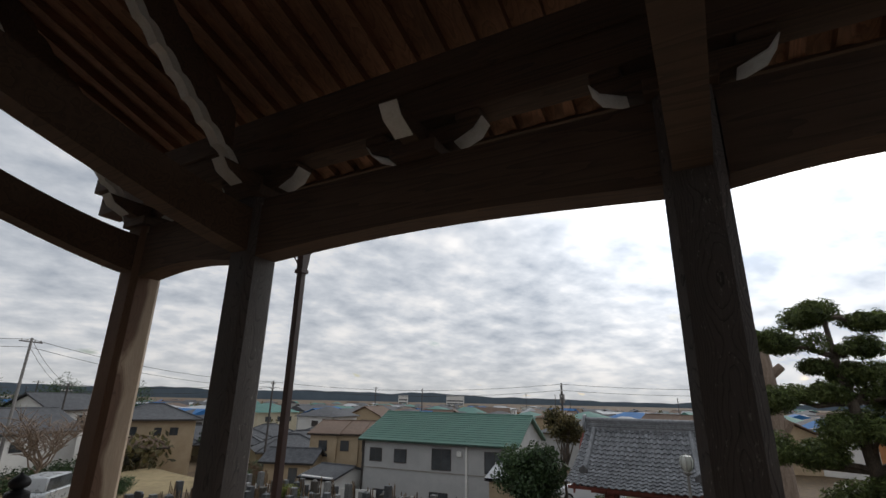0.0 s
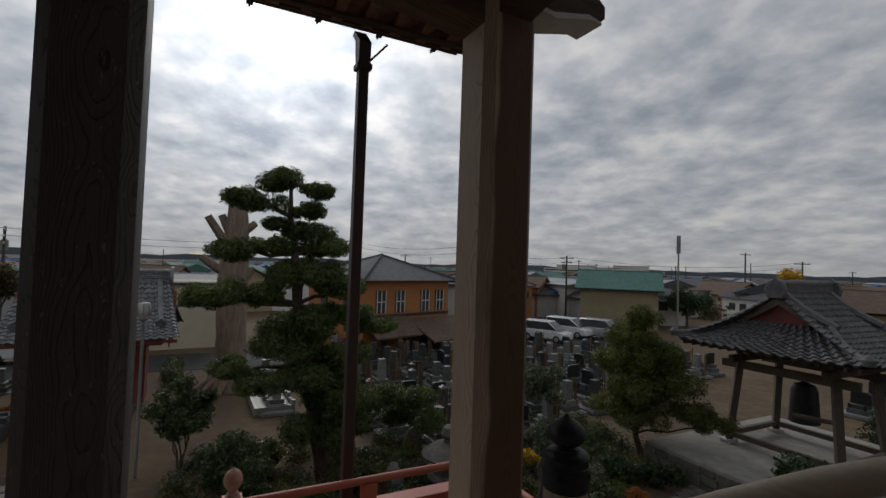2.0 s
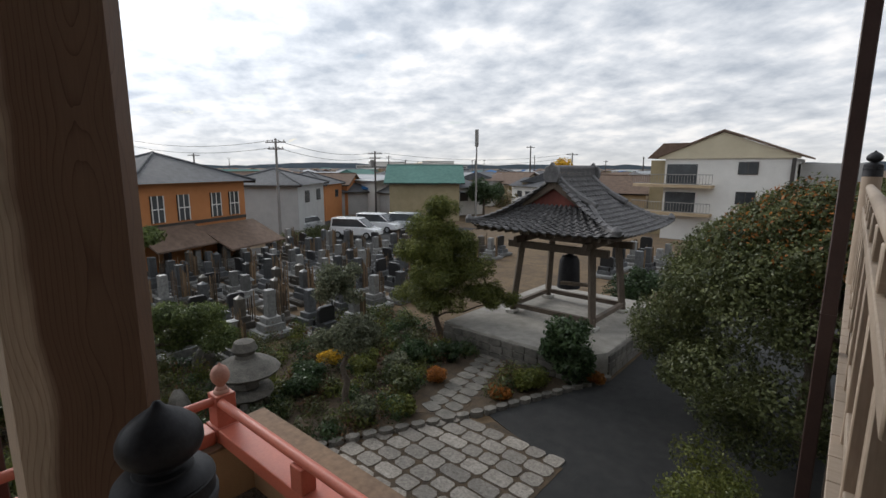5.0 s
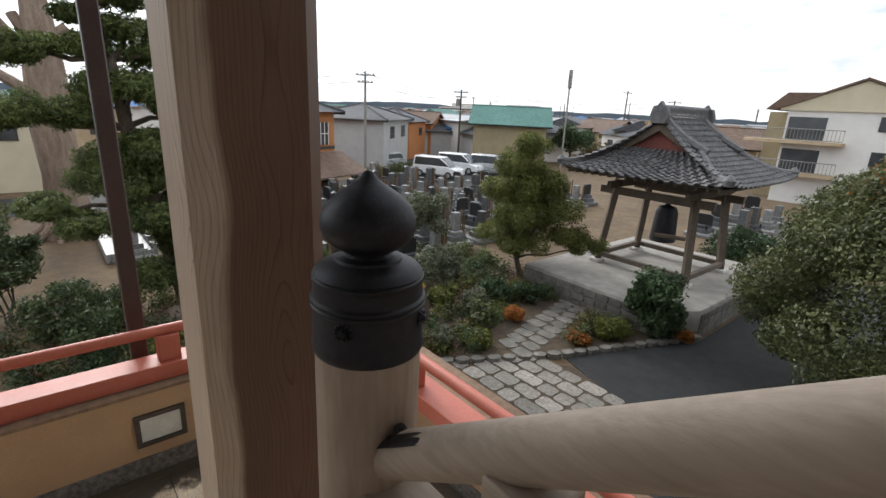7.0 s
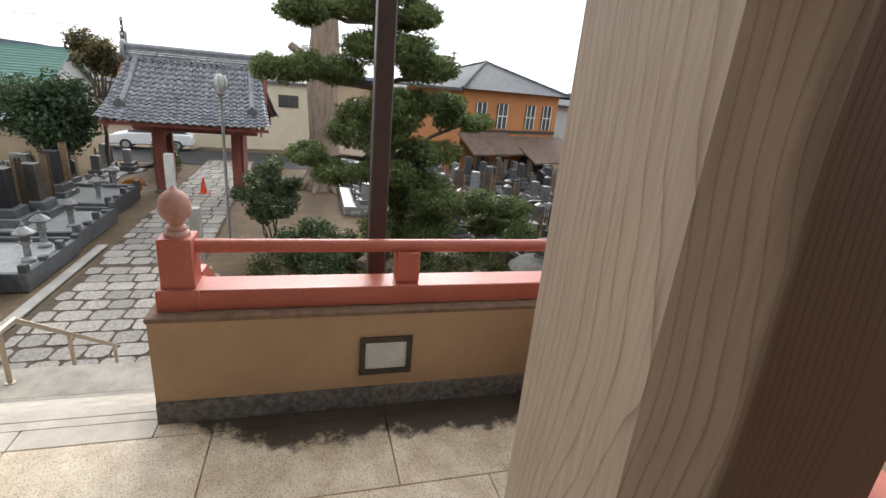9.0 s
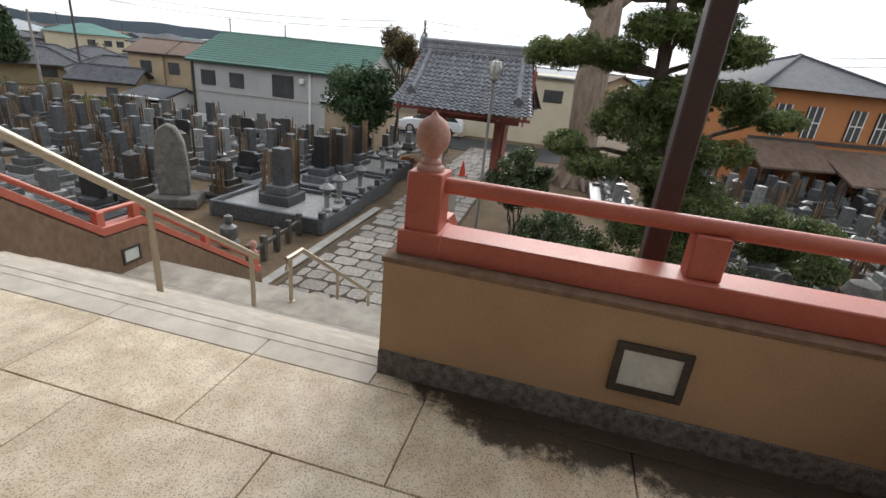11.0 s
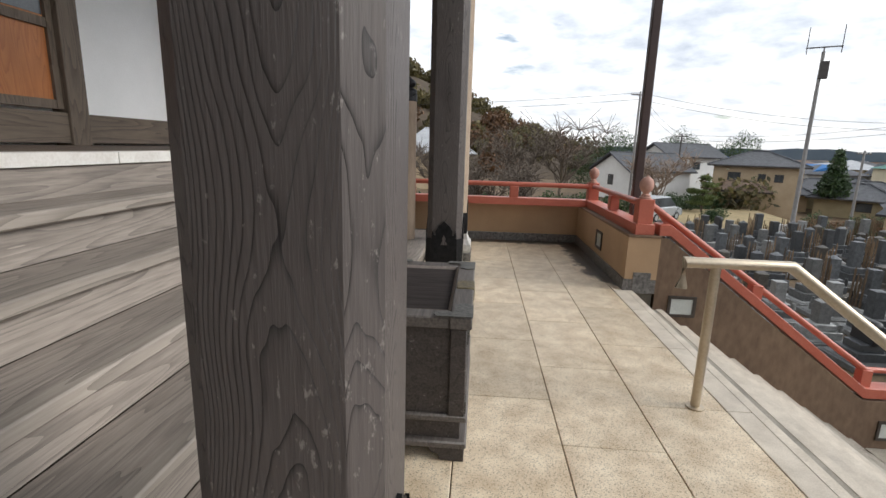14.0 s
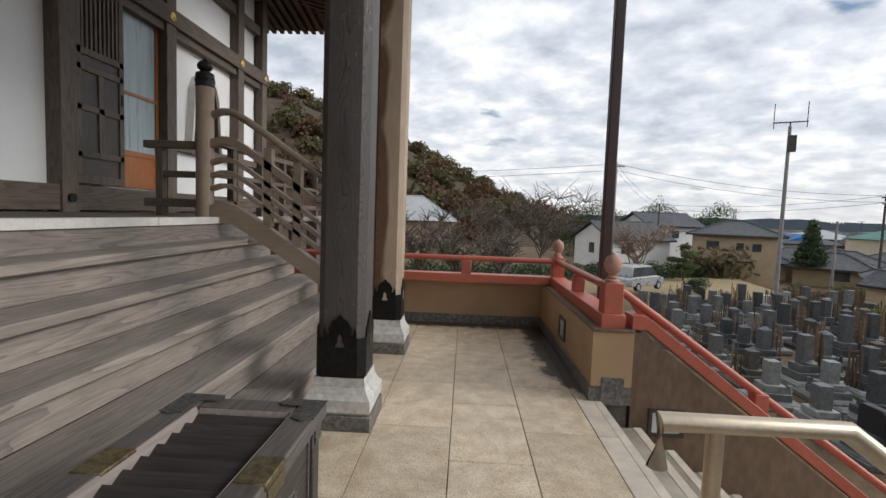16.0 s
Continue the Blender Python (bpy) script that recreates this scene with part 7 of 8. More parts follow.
# great dead trunk with sawn limbs
dt = thing("dead_tree", (23.3, -3.75, G), "huge bare pollarded trunk with sawn-off limbs", "tree")
part("trunk", MB().tube([(0, 0, -0.1), (0, 0, 0.7), (0.05, 0, 2.5), (0, 0.1, 4.6), (0.1, 0.0, 6.4), (0.0, -0.05, 8.2), (0, 0.0, 9.6)], [1.1, 0.8, 0.68, 0.7, 0.66, 0.5, 0.36], 14), BARK_PALE, dt, "thick pale trunk")
for a, z, l, up in ((1.5, 5.6, 1.5, 0.75), (1.7, 7.0, 1.3, 1.3), (-1.4, 7.6, 0.9, 0.5), (0.3, 5.2, 0.9, 0.6), (1.3, 7.4, 0.7, 1.0), (-1.7, 4.9, 0.8, 0.9)):
    c, s = math.cos(a), math.sin(a)
    part("sawn_limb", MB().tube([(0, 0, z), (c * l * 0.5, s * l * 0.5, z + up * 0.25), (c * l, s * l, z + up)], [0.3, 0.22, 0.18], 9), BARK_PALE, dt)
for k in range(9):
    a = 2 * math.pi * k / 9
    part("root", MB().tube([(0.5 * math.cos(a), 0.5 * math.sin(a), 0.8), (0.95 * math.cos(a), 0.95 * math.sin(a), 0.3), (1.5 * math.cos(a), 1.5 * math.sin(a), -0.05)], [0.2, 0.17, 0.08], 7), BARK_PALE, dt)


def bare_tree(loc, h, spread, seed, label, bark=BARK):
    t = thing("bare_tree", loc, label, "tree", "bare trees")
    rr = random.Random(seed)
    tw = MB()
    part("trunk", MB().tube(limb_path((0, 0, 0), (0, 0, h * 0.45), 0.15, 4, seed), [0.14, 0.13, 0.12, 0.11, 0.1], 8), bark, t)
    for k in range(15):
        a = rr.uniform(0, 2 * math.pi)
        tip = Vector((spread * math.cos(a) * rr.uniform(0.5, 1), spread * math.sin(a) * rr.uniform(0.5, 1), h * rr.uniform(0.75, 1.0)))
        base = Vector((0, 0, h * rr.uniform(0.2, 0.45)))
        pts = limb_path(base, tip, 0.25, 5, seed + k)
        part("limb", MB().tube(pts, [0.07, 0.06, 0.045, 0.035, 0.025, 0.012], 6), bark, t)
        for j in range(26):
            p = pts[rr.randint(2, 5)]
            d = Vector((rr.uniform(-1, 1), rr.uniform(-1, 1), rr.uniform(0.1, 1))) * spread * 0.4
            tw.tube([p, p + d * 0.5 + Vector((0, 0, 0.1)), p + d], [0.03, 0.022, 0.012], 4, False)
    tagged(part("twig_spray", tw, bark, t), kind="stuff")


bare_tree((3.2, 29, G - 0.3), 4.0, 2.4, 3, "wide leafless orchard tree beyond the terrace")
bare_tree((7.6, 40.5, G - 0.4), 7.0, 4.4, 5, "wide leafless orchard tree beyond the terrace")
bare_tree((4.2, 41.5, G - 0.4), 6.4, 4.0, 17, "wide leafless orchard tree beyond the terrace")
bare_tree((-2.0, 30.0, G - 0.3), 5.0, 2.6, 19, "wide leafless orchard tree beyond the terrace")
bare_tree((0.6, 27.5, G - 0.3), 4.2, 2.4, 8, "wide leafless orchard tree beyond the terrace")
bare_tree((16.6, 42.5, G - 0.5), 4.9, 3.0, 11, "pale leafless tree in front of a white house", BARK_PALE)


# ---- houses ----
def house(loc, rz, w, d, h, rh, wall, roof, label, kind="hip", wins=(), over=0.5, name="house", base=2.5, ribs=0, plain=False):
    """w along local x, d along local y. wins: (face, along, z, width, height)."""
    o = thing(name, loc, label, "house", rz=radians(rz))
    part("wall", MB().box(-w / 2, w / 2, -d / 2, d / 2, -base, h), wall, o)
    W, D = w / 2 + over, d / 2 + over
    e = h - 0.06
    if kind == "hip":
        r = max(W - D, 0.05)
        mb = MB().add([(-W, -D, e), (W, -D, e), (W, D, e), (-W, D, e), (-r, 0, e + rh), (r, 0, e + rh)], [(0, 1, 5, 4), (2, 3, 4, 5), (1, 2, 5), (3, 0, 4), (3, 2, 1, 0)])
        rp = part("roof", mb, roof, o)
        if not plain:
            part("ridge", MB().tube([(-r, 0, e + rh), (r, 0, e + rh)], 0.12, 6), roof, rp)
        for sx in (-1, 1) if not plain else ():
            for sy in (-1, 1):
                part("hip_roll", MB().tube([(sx * r, 0, e + rh), (sx * W, sy * D, e + 0.03)], 0.09, 6), roof, rp)
    else:
        mb = MB().prism([(-D, e), (0, e + rh), (D, e), (D, e - 0.14), (0, e + rh - 0.16), (-D, e - 0.14)], "x", -W, W)
        rp = part("roof", mb, roof, o)
        part("gable", MB().prism([(-d / 2, h), (d / 2, h), (0, h + rh * d / (d + 2 * over) - 0.1)], "x", -w / 2 + 0.002, w / 2 - 0.002), wall, o)
        part("ridge", MB().tube([(-W, 0, e + rh), (W, 0, e + rh)], 0.09, 6), roof, rp)
    if ribs:
        L = math.hypot(D, rh)
        for s in (-1, 1):
            for k in range(1, ribs):
                f = k / ribs
                part("roof_seam", MB().box(-W + 0.02, W - 0.02, -0.03, 0.03, 0, 0.035), roof, rp, loc=(0, s * D * (1 - f), e + rh * f))
    part("fascia", MB().box(-W, W, -D, -D + 0.06, e - 0.16, e).box(-W, W, D - 0.06, D, e - 0.16, e), FRAME_DARK, o)
    for f, a, z, ww, hh in wins:
        wd = part("window", MB().box(-ww / 2, ww / 2, -0.05, 0.04, -hh / 2, hh / 2), FRAME_DARK, o)
        y, x, r = {"s": (-d / 2, a, 0), "n": (d / 2, a, math.pi), "e": (a, w / 2, math.pi / 2), "w": (a, -w / 2, -math.pi / 2)}[f]
        wd.location, wd.rotation_euler = (x, y, z), (0, 0, r)
        g = 0.06
        for sgn in (-1, 1) if not plain else ():
            part("pane", MB().box(min(sgn * 0.02, sgn * (ww / 2 - g)), max(sgn * 0.02, sgn * (ww / 2 - g)), -0.07, -0.04, -hh / 2 + g, hh / 2 - g), GLASS, wd)
    return o


# the green-roofed office; its long front faces the graves
gh = house((35.4, 17.7, G - 1.2), -85, 12.6, 8.5, 4.55, 2.0, WALLS["grey"], ROOF_GREEN, "grey two-storey building with green ribbed metal roof", "gable",
           [("s", -5.1, 3.35, 1.1, 1.0), ("s", -2.9, 3.35, 1.1, 1.0), ("s", 0.6, 3.3, 1.6, 1.5), ("s", 4.8, 3.3, 1.6, 1.5), ("s", 0.4, 0.6, 1.5, 0.9), ("s", 4.8, 0.6, 1.5, 0.8), ("s", -4.6, 0.5, 1.2, 0.8), ("e", -1.5, 3.4, 1.2, 0.9)], 0.35, "office_building", 2.0, 14)
part("band", MB().box(-6.3, 6.3, -4.29, -4.24, 2.35, 2.42), CONCRETE, gh)
part("downpipe", MB().box(2.55, 2.7, -4.38, -4.26, 0, 4.5), WALLS["white"], gh, "white downpipe")
part("downpipe", MB().box(-6.32, -6.2, -4.38, -4.26, 0, 4.5).box(6.2, 6.32, -4.38, -4.26, 0, 4.5), FRAME_DARK, gh, "black corner downpipe")
part("vent_hood", MB().box(1.9, 2.25, -4.5, -4.25, 3.6, 3.95), WALLS["white"], gh, "white vent hood", 0.03)
sh = house((30.5, 26.0, G - 1.2), -90, 3.2, 5, 1.7, 0.7, WALLS["white"], ROOFS["slate"], "low white annex beside the office", "gable", [], 0.2, "annex", 2.0)
# beige apartments with stepped gables
for k in range(4):
    house((36.2 + 1.0 * k, 29.8 - 1.7 * k + 1.5, G - 1.2), -68, 2.5, 7, 4.5, 1.0, WALLS["beige"], ROOFS["brown"], "beige two-storey terrace house with brown gable roof", "gable", [("s", 0.0, 3.4, 0.8, 0.9), ("s", 0.3, 1.0, 0.8, 0.9)], 0.25, "terrace_house", 2.0)
house((31.2, 31.5, G - 1.2), -70, 4.2, 3, 2.3, 1.0, WALLS["beige"], ROOFS["slate"], "beige porch wing with small tiled roof", "gable", [("s", 0.6, 1.1, 0.8, 1.4)], 0.4, "porch_wing", 2.0)
fence = tagged(part("garden_wall", MB().box(-0.08, 0.08, -5, 5, -1, 0.9), WALLS["white"], None, "", 0.02), "low white garden wall before the houses", "garden wall")
fence.matrix_basis = pose(28.5, 26.5, G - 1.2, 0, 0, 18)
# orange shop with hipped tile roof
orw = [("w", a, 3.75, 0.85, 1.5) for a in (-3.0, -1.5, 0.9, 2.6)] + [("n", 1.2, 3.75, 0.8, 1.4), ("n", -1.5, 3.75, 0.8, 1.4)]
oh = house((31.6, -14.3, G), 20, 6.5, 8.0, 5.25, 1.75, WALLS["orange"], ROOFS["slate"], "orange two-storey shop with hipped grey tile roof", "hip", orw, 0.55, "shop_building", 0.3)
part("awning", MB().prism([(-3.3, 2.55), (-6.0, 1.3), (-6.0, 1.2), (-3.3, 2.4)], "y", -4.6, 0.2), ROOFS["brown"], oh, "faded brown awning roof")
part("awning", MB().prism([(-3.3, 2.75), (-5.0, 1.7), (-5.0, 1.6), (-3.3, 2.6)], "y", 0.3, 4.2), ROOFS["brown"], oh, "faded brown awning roof")
part("band", MB().box(-3.3, -3.24, -4.0, 4.0, 2.7, 2.9), FRAME_DARK, oh)
for f, a, z, ww, hh in orw[:4]:
    part("muntin", MB().box(-3.34, -3.325, a - 0.03, a + 0.03, z - hh / 2, z + hh / 2).box(-3.34, -3.325, a - ww / 2, a + ww / 2, z - 0.03, z + 0.03).box(-3.34, -3.325, a - ww / 2 + 0.03, a - ww / 2 + 0.09, z - hh / 2, z + hh / 2).box(-3.34, -3.325, a + ww / 2 - 0.09, a + ww / 2 - 0.03, z - hh / 2, z + hh / 2), WALLS["white"], oh, "white window bars")
house((40.5, -27.6, G), 40, 7.0, 8.5, 4.6, 1.35, WALLS["grey"], ROOFS["slate"], "pale grey two-storey house with low hipped roof", "hip", [("w", -2.2, 3.4, 1.3, 1.1), ("w", 1.6, 3.4, 1.3, 1.1), ("w", 1.8, 1.0, 1.3, 1.0), ("s", 0, 3.4, 1.2, 1.0)], 0.5, "house", 0.3)
house((38.2, -46.2, G), 42, 8.0, 7.5, 4.4, 2.0, WALLS["olive"], ROOFS["teal"], "ochre two-storey house with teal gabled roof", "gable", [("w", -1.5, 3.3, 1.0, 1.1), ("w", 1.2, 3.3, 1.0, 1.1), ("s", 1.5, 0.9, 1.4, 1.1), ("s", -1.5, 3.2, 1.0, 0.9)], 0.6, "house", 0.3)
house((47.5, -36.0, G), 35, 6.0, 6.0, 4.2, 1.4, WALLS["orange"], ROOFS["slate"], "small orange house with grey roof", "hip", [("w", -1.0, 3.0, 1.1, 0.9)], 0.4)
house((52.0, -42.0, G), 35, 7.0, 6.0, 3.9, 1.4, WALLS["orange"], ROOFS["brown"], "small ochre house with brown roof", "gable", [("w", 0, 3.0, 1.1, 0.9)], 0.4)
house((50.0, -46.0, G), 15, 5.0, 5.0, 3.3, 1.2, WALLS["beige"], ROOFS["blue"], "low house with bright blue roof sheets", "gable", [], 0.4)
house((26.5, -0.5 + 9.2, G), -90, 3, 3, 2.2, 0.6, WALLS["beige"], ROOFS["pale"], "small beige shed behind the gate trees", "gable", [], 0.2, "shed", 0.3)
house((38.0, 0.6, G), -85, 8.5, 6.0, 4.6, 0.5, WALLS["cream"], ROOFS["pale"], "plain cream building across the street", "gable", [("s", -2.0, 3.3, 1.3, 0.8), ("s", 2.0, 3.3, 1.3, 0.8)], 0.2, "warehouse", 0.3)


# cream apartment block with balconies
def build_apartment():
    a = thing("apartment_block", (5.6, -52.0, G), "three-storey white apartment block with cream gable and curved balconies", "apartment building")
    a.scale = (0.86, 0.93, 0.905)
    part("wall", MB().box(-4.2, 6.4, -5, 4.6, -0.4, 7.6), WALLS["white"], a, "white rendered wall")
    part("gable", MB().prism([(-4.6, 7.6), (7.0, 7.6), (7.0, 7.75), (1.4, 9.9), (-4.6, 7.75)], "y", 4.3, 4.75), WALLS["cream"], a, "cream gable front")
    part("roof", MB().prism([(-5.0, 7.6), (1.4, 9.95), (7.4, 7.6), (7.4, 7.75), (1.4, 10.15), (-5.0, 7.75)], "y", -5.6, 4.9), ROOFS["brown"], a)
    part("side_roof", MB().prism([(3.5, 7.7), (9.2, 7.7), (7.6, 9.2), (5.0, 9.2)], "y", -4.8, 1.8), ROOFS["brown"], a)
    part("side_wing", MB().box(6.3, 8.6, -4.5, 2.2, -0.4, 7.5), WALLS["olive"], a)
    for k, z in enumerate((2.6, 5.2)):
        part("balcony", MB().prism([(1.8, 4.6), (9.6, 3.2), (9.6, 4.4), (7.0, 5.6), (1.8, 5.8)], "z", z - 0.25, z), WALLS["beige"], a, "curved balcony slab")
        rl = MB().tube([(1.8, 5.75, z + 0.95), (7.0, 5.55, z + 0.95), (9.55, 4.35, z + 0.95)], 0.04, 6).tube([(1.8, 5.75, z + 0.1), (7.0, 5.55, z + 0.1), (9.55, 4.35, z + 0.1)], 0.03, 6)
        rp = part("balcony_rail", rl, POLE_GREY, a)
        bm = MB().box(-0.015, 0.015, -0.015, 0.015, 0.1, 0.95).mesh("baluster", POLE_GREY, 0, False)
        for j in range(30):
            f = j / 29
            x, y = (1.8 + f * 1.5 * 5.2, 5.75 - f * 1.5 * 0.2) if f < 2 / 3 else (7.0 + (f - 2 / 3) * 3 * 2.55, 5.55 - (f - 2 / 3) * 3 * 1.2)
            part("baluster", bm, POLE_GREY, rp, loc=(x, y, z))
        part("dark_opening", MB().box(3.4, 6.2, 4.58, 4.64, z + 0.05, z + 1.9), GLASS, a, "dark balcony doors")
    for z in (3.6, 6.2):
        w = part("window", MB().box(-1.6, 0.0, 4.58, 4.66, z, z + 1.1), FRAME_DARK, a)
        part("pane", MB().box(-1.52, -0.84, 4.65, 4.69, z + 0.08, z + 1.02), GLASS, w)
        part("pane", MB().box(-0.76, -0.08, 4.65, 4.69, z + 0.08, z + 1.02), GLASS, w)
    part("corner_strip", MB().box(-4.3, -4.0, 4.5, 4.75, -0.3, 7.6), FRAME_DARK, a, "dark corner strip")
    part("annex", MB().box(-9.5, -4.4, -6, 1.5, -0.4, 7.2), WALLS["grey"], a, "flat-roofed grey wing")


build_apartment()

# houses to the north
house((19.4, 56.0, G - 0.5), 20, 8, 7, 3.4, 2.0, WALLS["white"], ROOFS["slate"], "white gabled house with dark roof", "gable", [("s", -2, 2.2, 1.2, 0.9), ("w", 0, 2.2, 1.0, 1.2)], 0.5)
house((28.5, 68, G - 0.5), 15, 8, 7, 5.0, 1.8, WALLS["white"], ROOFS["slate"], "white two-storey house with dark roof", "gable", [("s", 0, 3.8, 1.1, 1.0)], 0.5)
house((31.0, 53.0, G - 0.8), -30, 8.0, 6.5, 4.7, 1.5, WALLS["beige"], ROOFS["slate"], "beige two-storey house with hipped slate roof", "hip", [("s", -2.0, 3.4, 1.2, 1.0), ("s", 2.0, 3.4, 0.8, 0.8), ("s", 0.5, 3.4, 0.7, 0.8)], 0.6)
house((27.5, 49.5, G - 0.8), -30, 5.0, 3.0, 2.2, 0.9, WALLS["beige"], ROOFS["brown"], "low brown-roofed wing of the beige house", "hip", [("s", 0, 1.1, 1.2, 1.0)], 0.5)
house((-6.0, 62.0, G - 0.5), 10, 9, 7, 4.6, 3.2, WALLS["beige"], ROOFS["pale"], "old house with steep pale roof below the wooded hill", "hip", [], 0.8)
for k, (x, y, rz, w, d) in enumerate(((43, 44, -35, 7, 5), (49, 48, -20, 7, 5), (44, 56, -40, 7, 5), (54, 41, -50, 8, 5), (39, 63, -30, 7, 5), (50, 62, -30, 8, 6), (46, 66, -10, 7, 5), (54, 70, -60, 8, 6), (42, 72, -35, 8, 5), (57, 63, -15, 7, 5), (48, 76, -45, 8, 6), (60, 54, -40, 8, 6))):
    house((x, y, G - 2.3), rz, w, d, 2.7, 1.7, WALLS[("olive", "beige", "olive")[k % 3]], ROOFS["slate"], "old house with broad dark tiled hip roof", "hip", [("s", 1, 1.8, 1.4, 1.0)], 0.8)

# the town to the horizon: a few kinds of house, repeated
TOWN = []
for k, (w, d, h, rh, wa, ro, kd) in enumerate(((9, 7, 5.2, 1.6, "white", "slate", "hip"), (8, 7, 5.0, 1.9, "beige", "brown", "gable"), (10, 8, 4.6, 1.7, "grey", "slate", "hip"), (8, 8, 5.4, 1.5, "cream", "teal", "hip"), (11, 8, 3.6, 1.8, "olive", "slate", "gable"), (9, 7, 5.0, 1.6, "white", "blue", "gable"), (14, 10, 6.0, 0.6, "white", "pale", "gable"), (10, 8, 4.8, 1.7, "orange", "brown", "hip"))):
    TOWN.append(house((70 + 14 * k, 62, G - 2), 10, w, d, h, rh, WALLS[wa], ROOFS[ro], "town house with %s walls and %s roof" % (wa, ro), kd, [("s", -2, h - 1.3, 1.3, 1.0), ("s", 2, h - 1.3, 1.3, 1.0), ("w", 0, h - 1.3, 1.3, 1.0)], 0.5, "town_house", 3, 0, True))
    tagged(TOWN[-1], group="town houses")
rr = random.Random(4)
placed = 0
for ring, (r0, r1, n) in enumerate(((60, 95, 56), (95, 150, 76), (150, 260, 90), (260, 480, 80))):
    for _ in range(n):
        a = radians(rr.uniform(-178, -12))
        r = rr.uniform(r0, r1)
        x, y = -math.sin(a) * r, math.cos(a) * r
        if (r < 62 and y > 0) or (y > 18 and r < 96) or (abs(x - 5) < 9 and -62 < y < -45) or (y > 45 and x < 25):
            continue
        m = rr.choices(TOWN, (5, 4, 5, 2, 4, 1, 1, 2))[0]
        s = 1.0 if r < 150 else 1.25
        ob = copy_thing(m, Matrix.Identity(4))
        ob.matrix_basis = pose(x, y, G - 1.6 - 0.004 * r * (y > 0) - (0.0 if r < 100 else 0.6), 0, 0, rr.uniform(-25, 25) + 90 * rr.randint(0, 1)) @ Matrix.Diagonal((s, s, 1.0, 1))

# smaller houses and sheds between them, too many to count
far = {}
for _ in range(900):
    a = radians(rr.uniform(-172, -14))
    r = 78 + 420 * rr.random() ** 1.25
    x, y = -math.sin(a) * r, math.cos(a) * r
    if (y > 18 and r < 100) or (abs(x - 5) < 12 and -66 < y < -42) or (y > 60 and x < 60):
        continue
    w, d, h, t = rr.uniform(3.2, 5.5), rr.uniform(2.6, 4.0), rr.choice((2.6, 3.0, 4.6, 5.2)), radians(rr.choice((0, 90)) + rr.uniform(-25, 25))
    z = G - 1.4 - 0.004 * r * (y > 0) - (0.0 if r < 110 else 0.5)
    key = rr.choices(("slate", "brown", "teal", "blue", "pale"), (10, 4, 2, 1, 2))[0]
    wk = rr.choice(("white", "beige", "grey", "cream", "olive"))
    c, q = math.cos(t), math.sin(t)
    far.setdefault(("w", wk), MB()).cbox(x, y, z - 1.5, 2 * w, 2 * d, h + 1.5, t)
    glaze = far.setdefault(("g", "glass"), MB())
    for u in (-0.5, 0.1, 0.55):
        glaze.cbox(x + u * w * c, y + u * w * q, z + h - 1.7, 1.3, 2 * d + 0.06, 0.95, t)
    e, rh = z + h, rr.uniform(1.2, 1.9)
    W, D = w + 0.5, d + 0.5
    k = max(W - D, 0.3) if rr.random() < 0.6 else W
    pts = [(-W, -D, e), (W, -D, e), (W, D, e), (-W, D, e), (-k, 0, e + rh), (k, 0, e + rh)]
    far.setdefault(("r", key), MB()).add([(x + p * c - v * q, y + p * q + v * c, zz) for p, v, zz in pts], [(0, 1, 5, 4), (2, 3, 4, 5), (1, 2, 5), (3, 0, 4), (3, 2, 1, 0)])
for (kind_, key), mb in far.items():
    mat = GLASS if kind_ == "g" else (WALLS if kind_ == "w" else ROOFS)[key]
    tagged(part({"w": "far_house_walls", "r": "far_roofs", "g": "far_windows"}[kind_], mb, mat), {"w": "crowded %s house walls across the town", "r": "crowded %s roofs across the town", "g": "dark %s windows of the far houses"}[kind_] % key, "houses", kind="stuff")

# trees among the far houses, hedges, and the wooded hill
woods = []
for _ in range(420):
    a = radians(rr.uniform(-176, -20))
    r = rr.uniform(50, 330)
    x, y = -math.sin(a) * r, math.cos(a) * r
    if r < 75 and (-1.2 < a + radians(100) < 1.1) and not (y > 30):
        continue
    s = rr.uniform(0.8, 2.0)
    woods.append((x, y, G - 0.5 + s * 0.8, s * 1.3, s * 1.3, s * 1.3))
tagged(part("town_trees", leaf_mesh("town_trees", woods, 60000, 0.32, LEAF_WOODS, 0.8), LEAF_WOODS), "scattered trees among the far houses", "trees", kind="stuff")


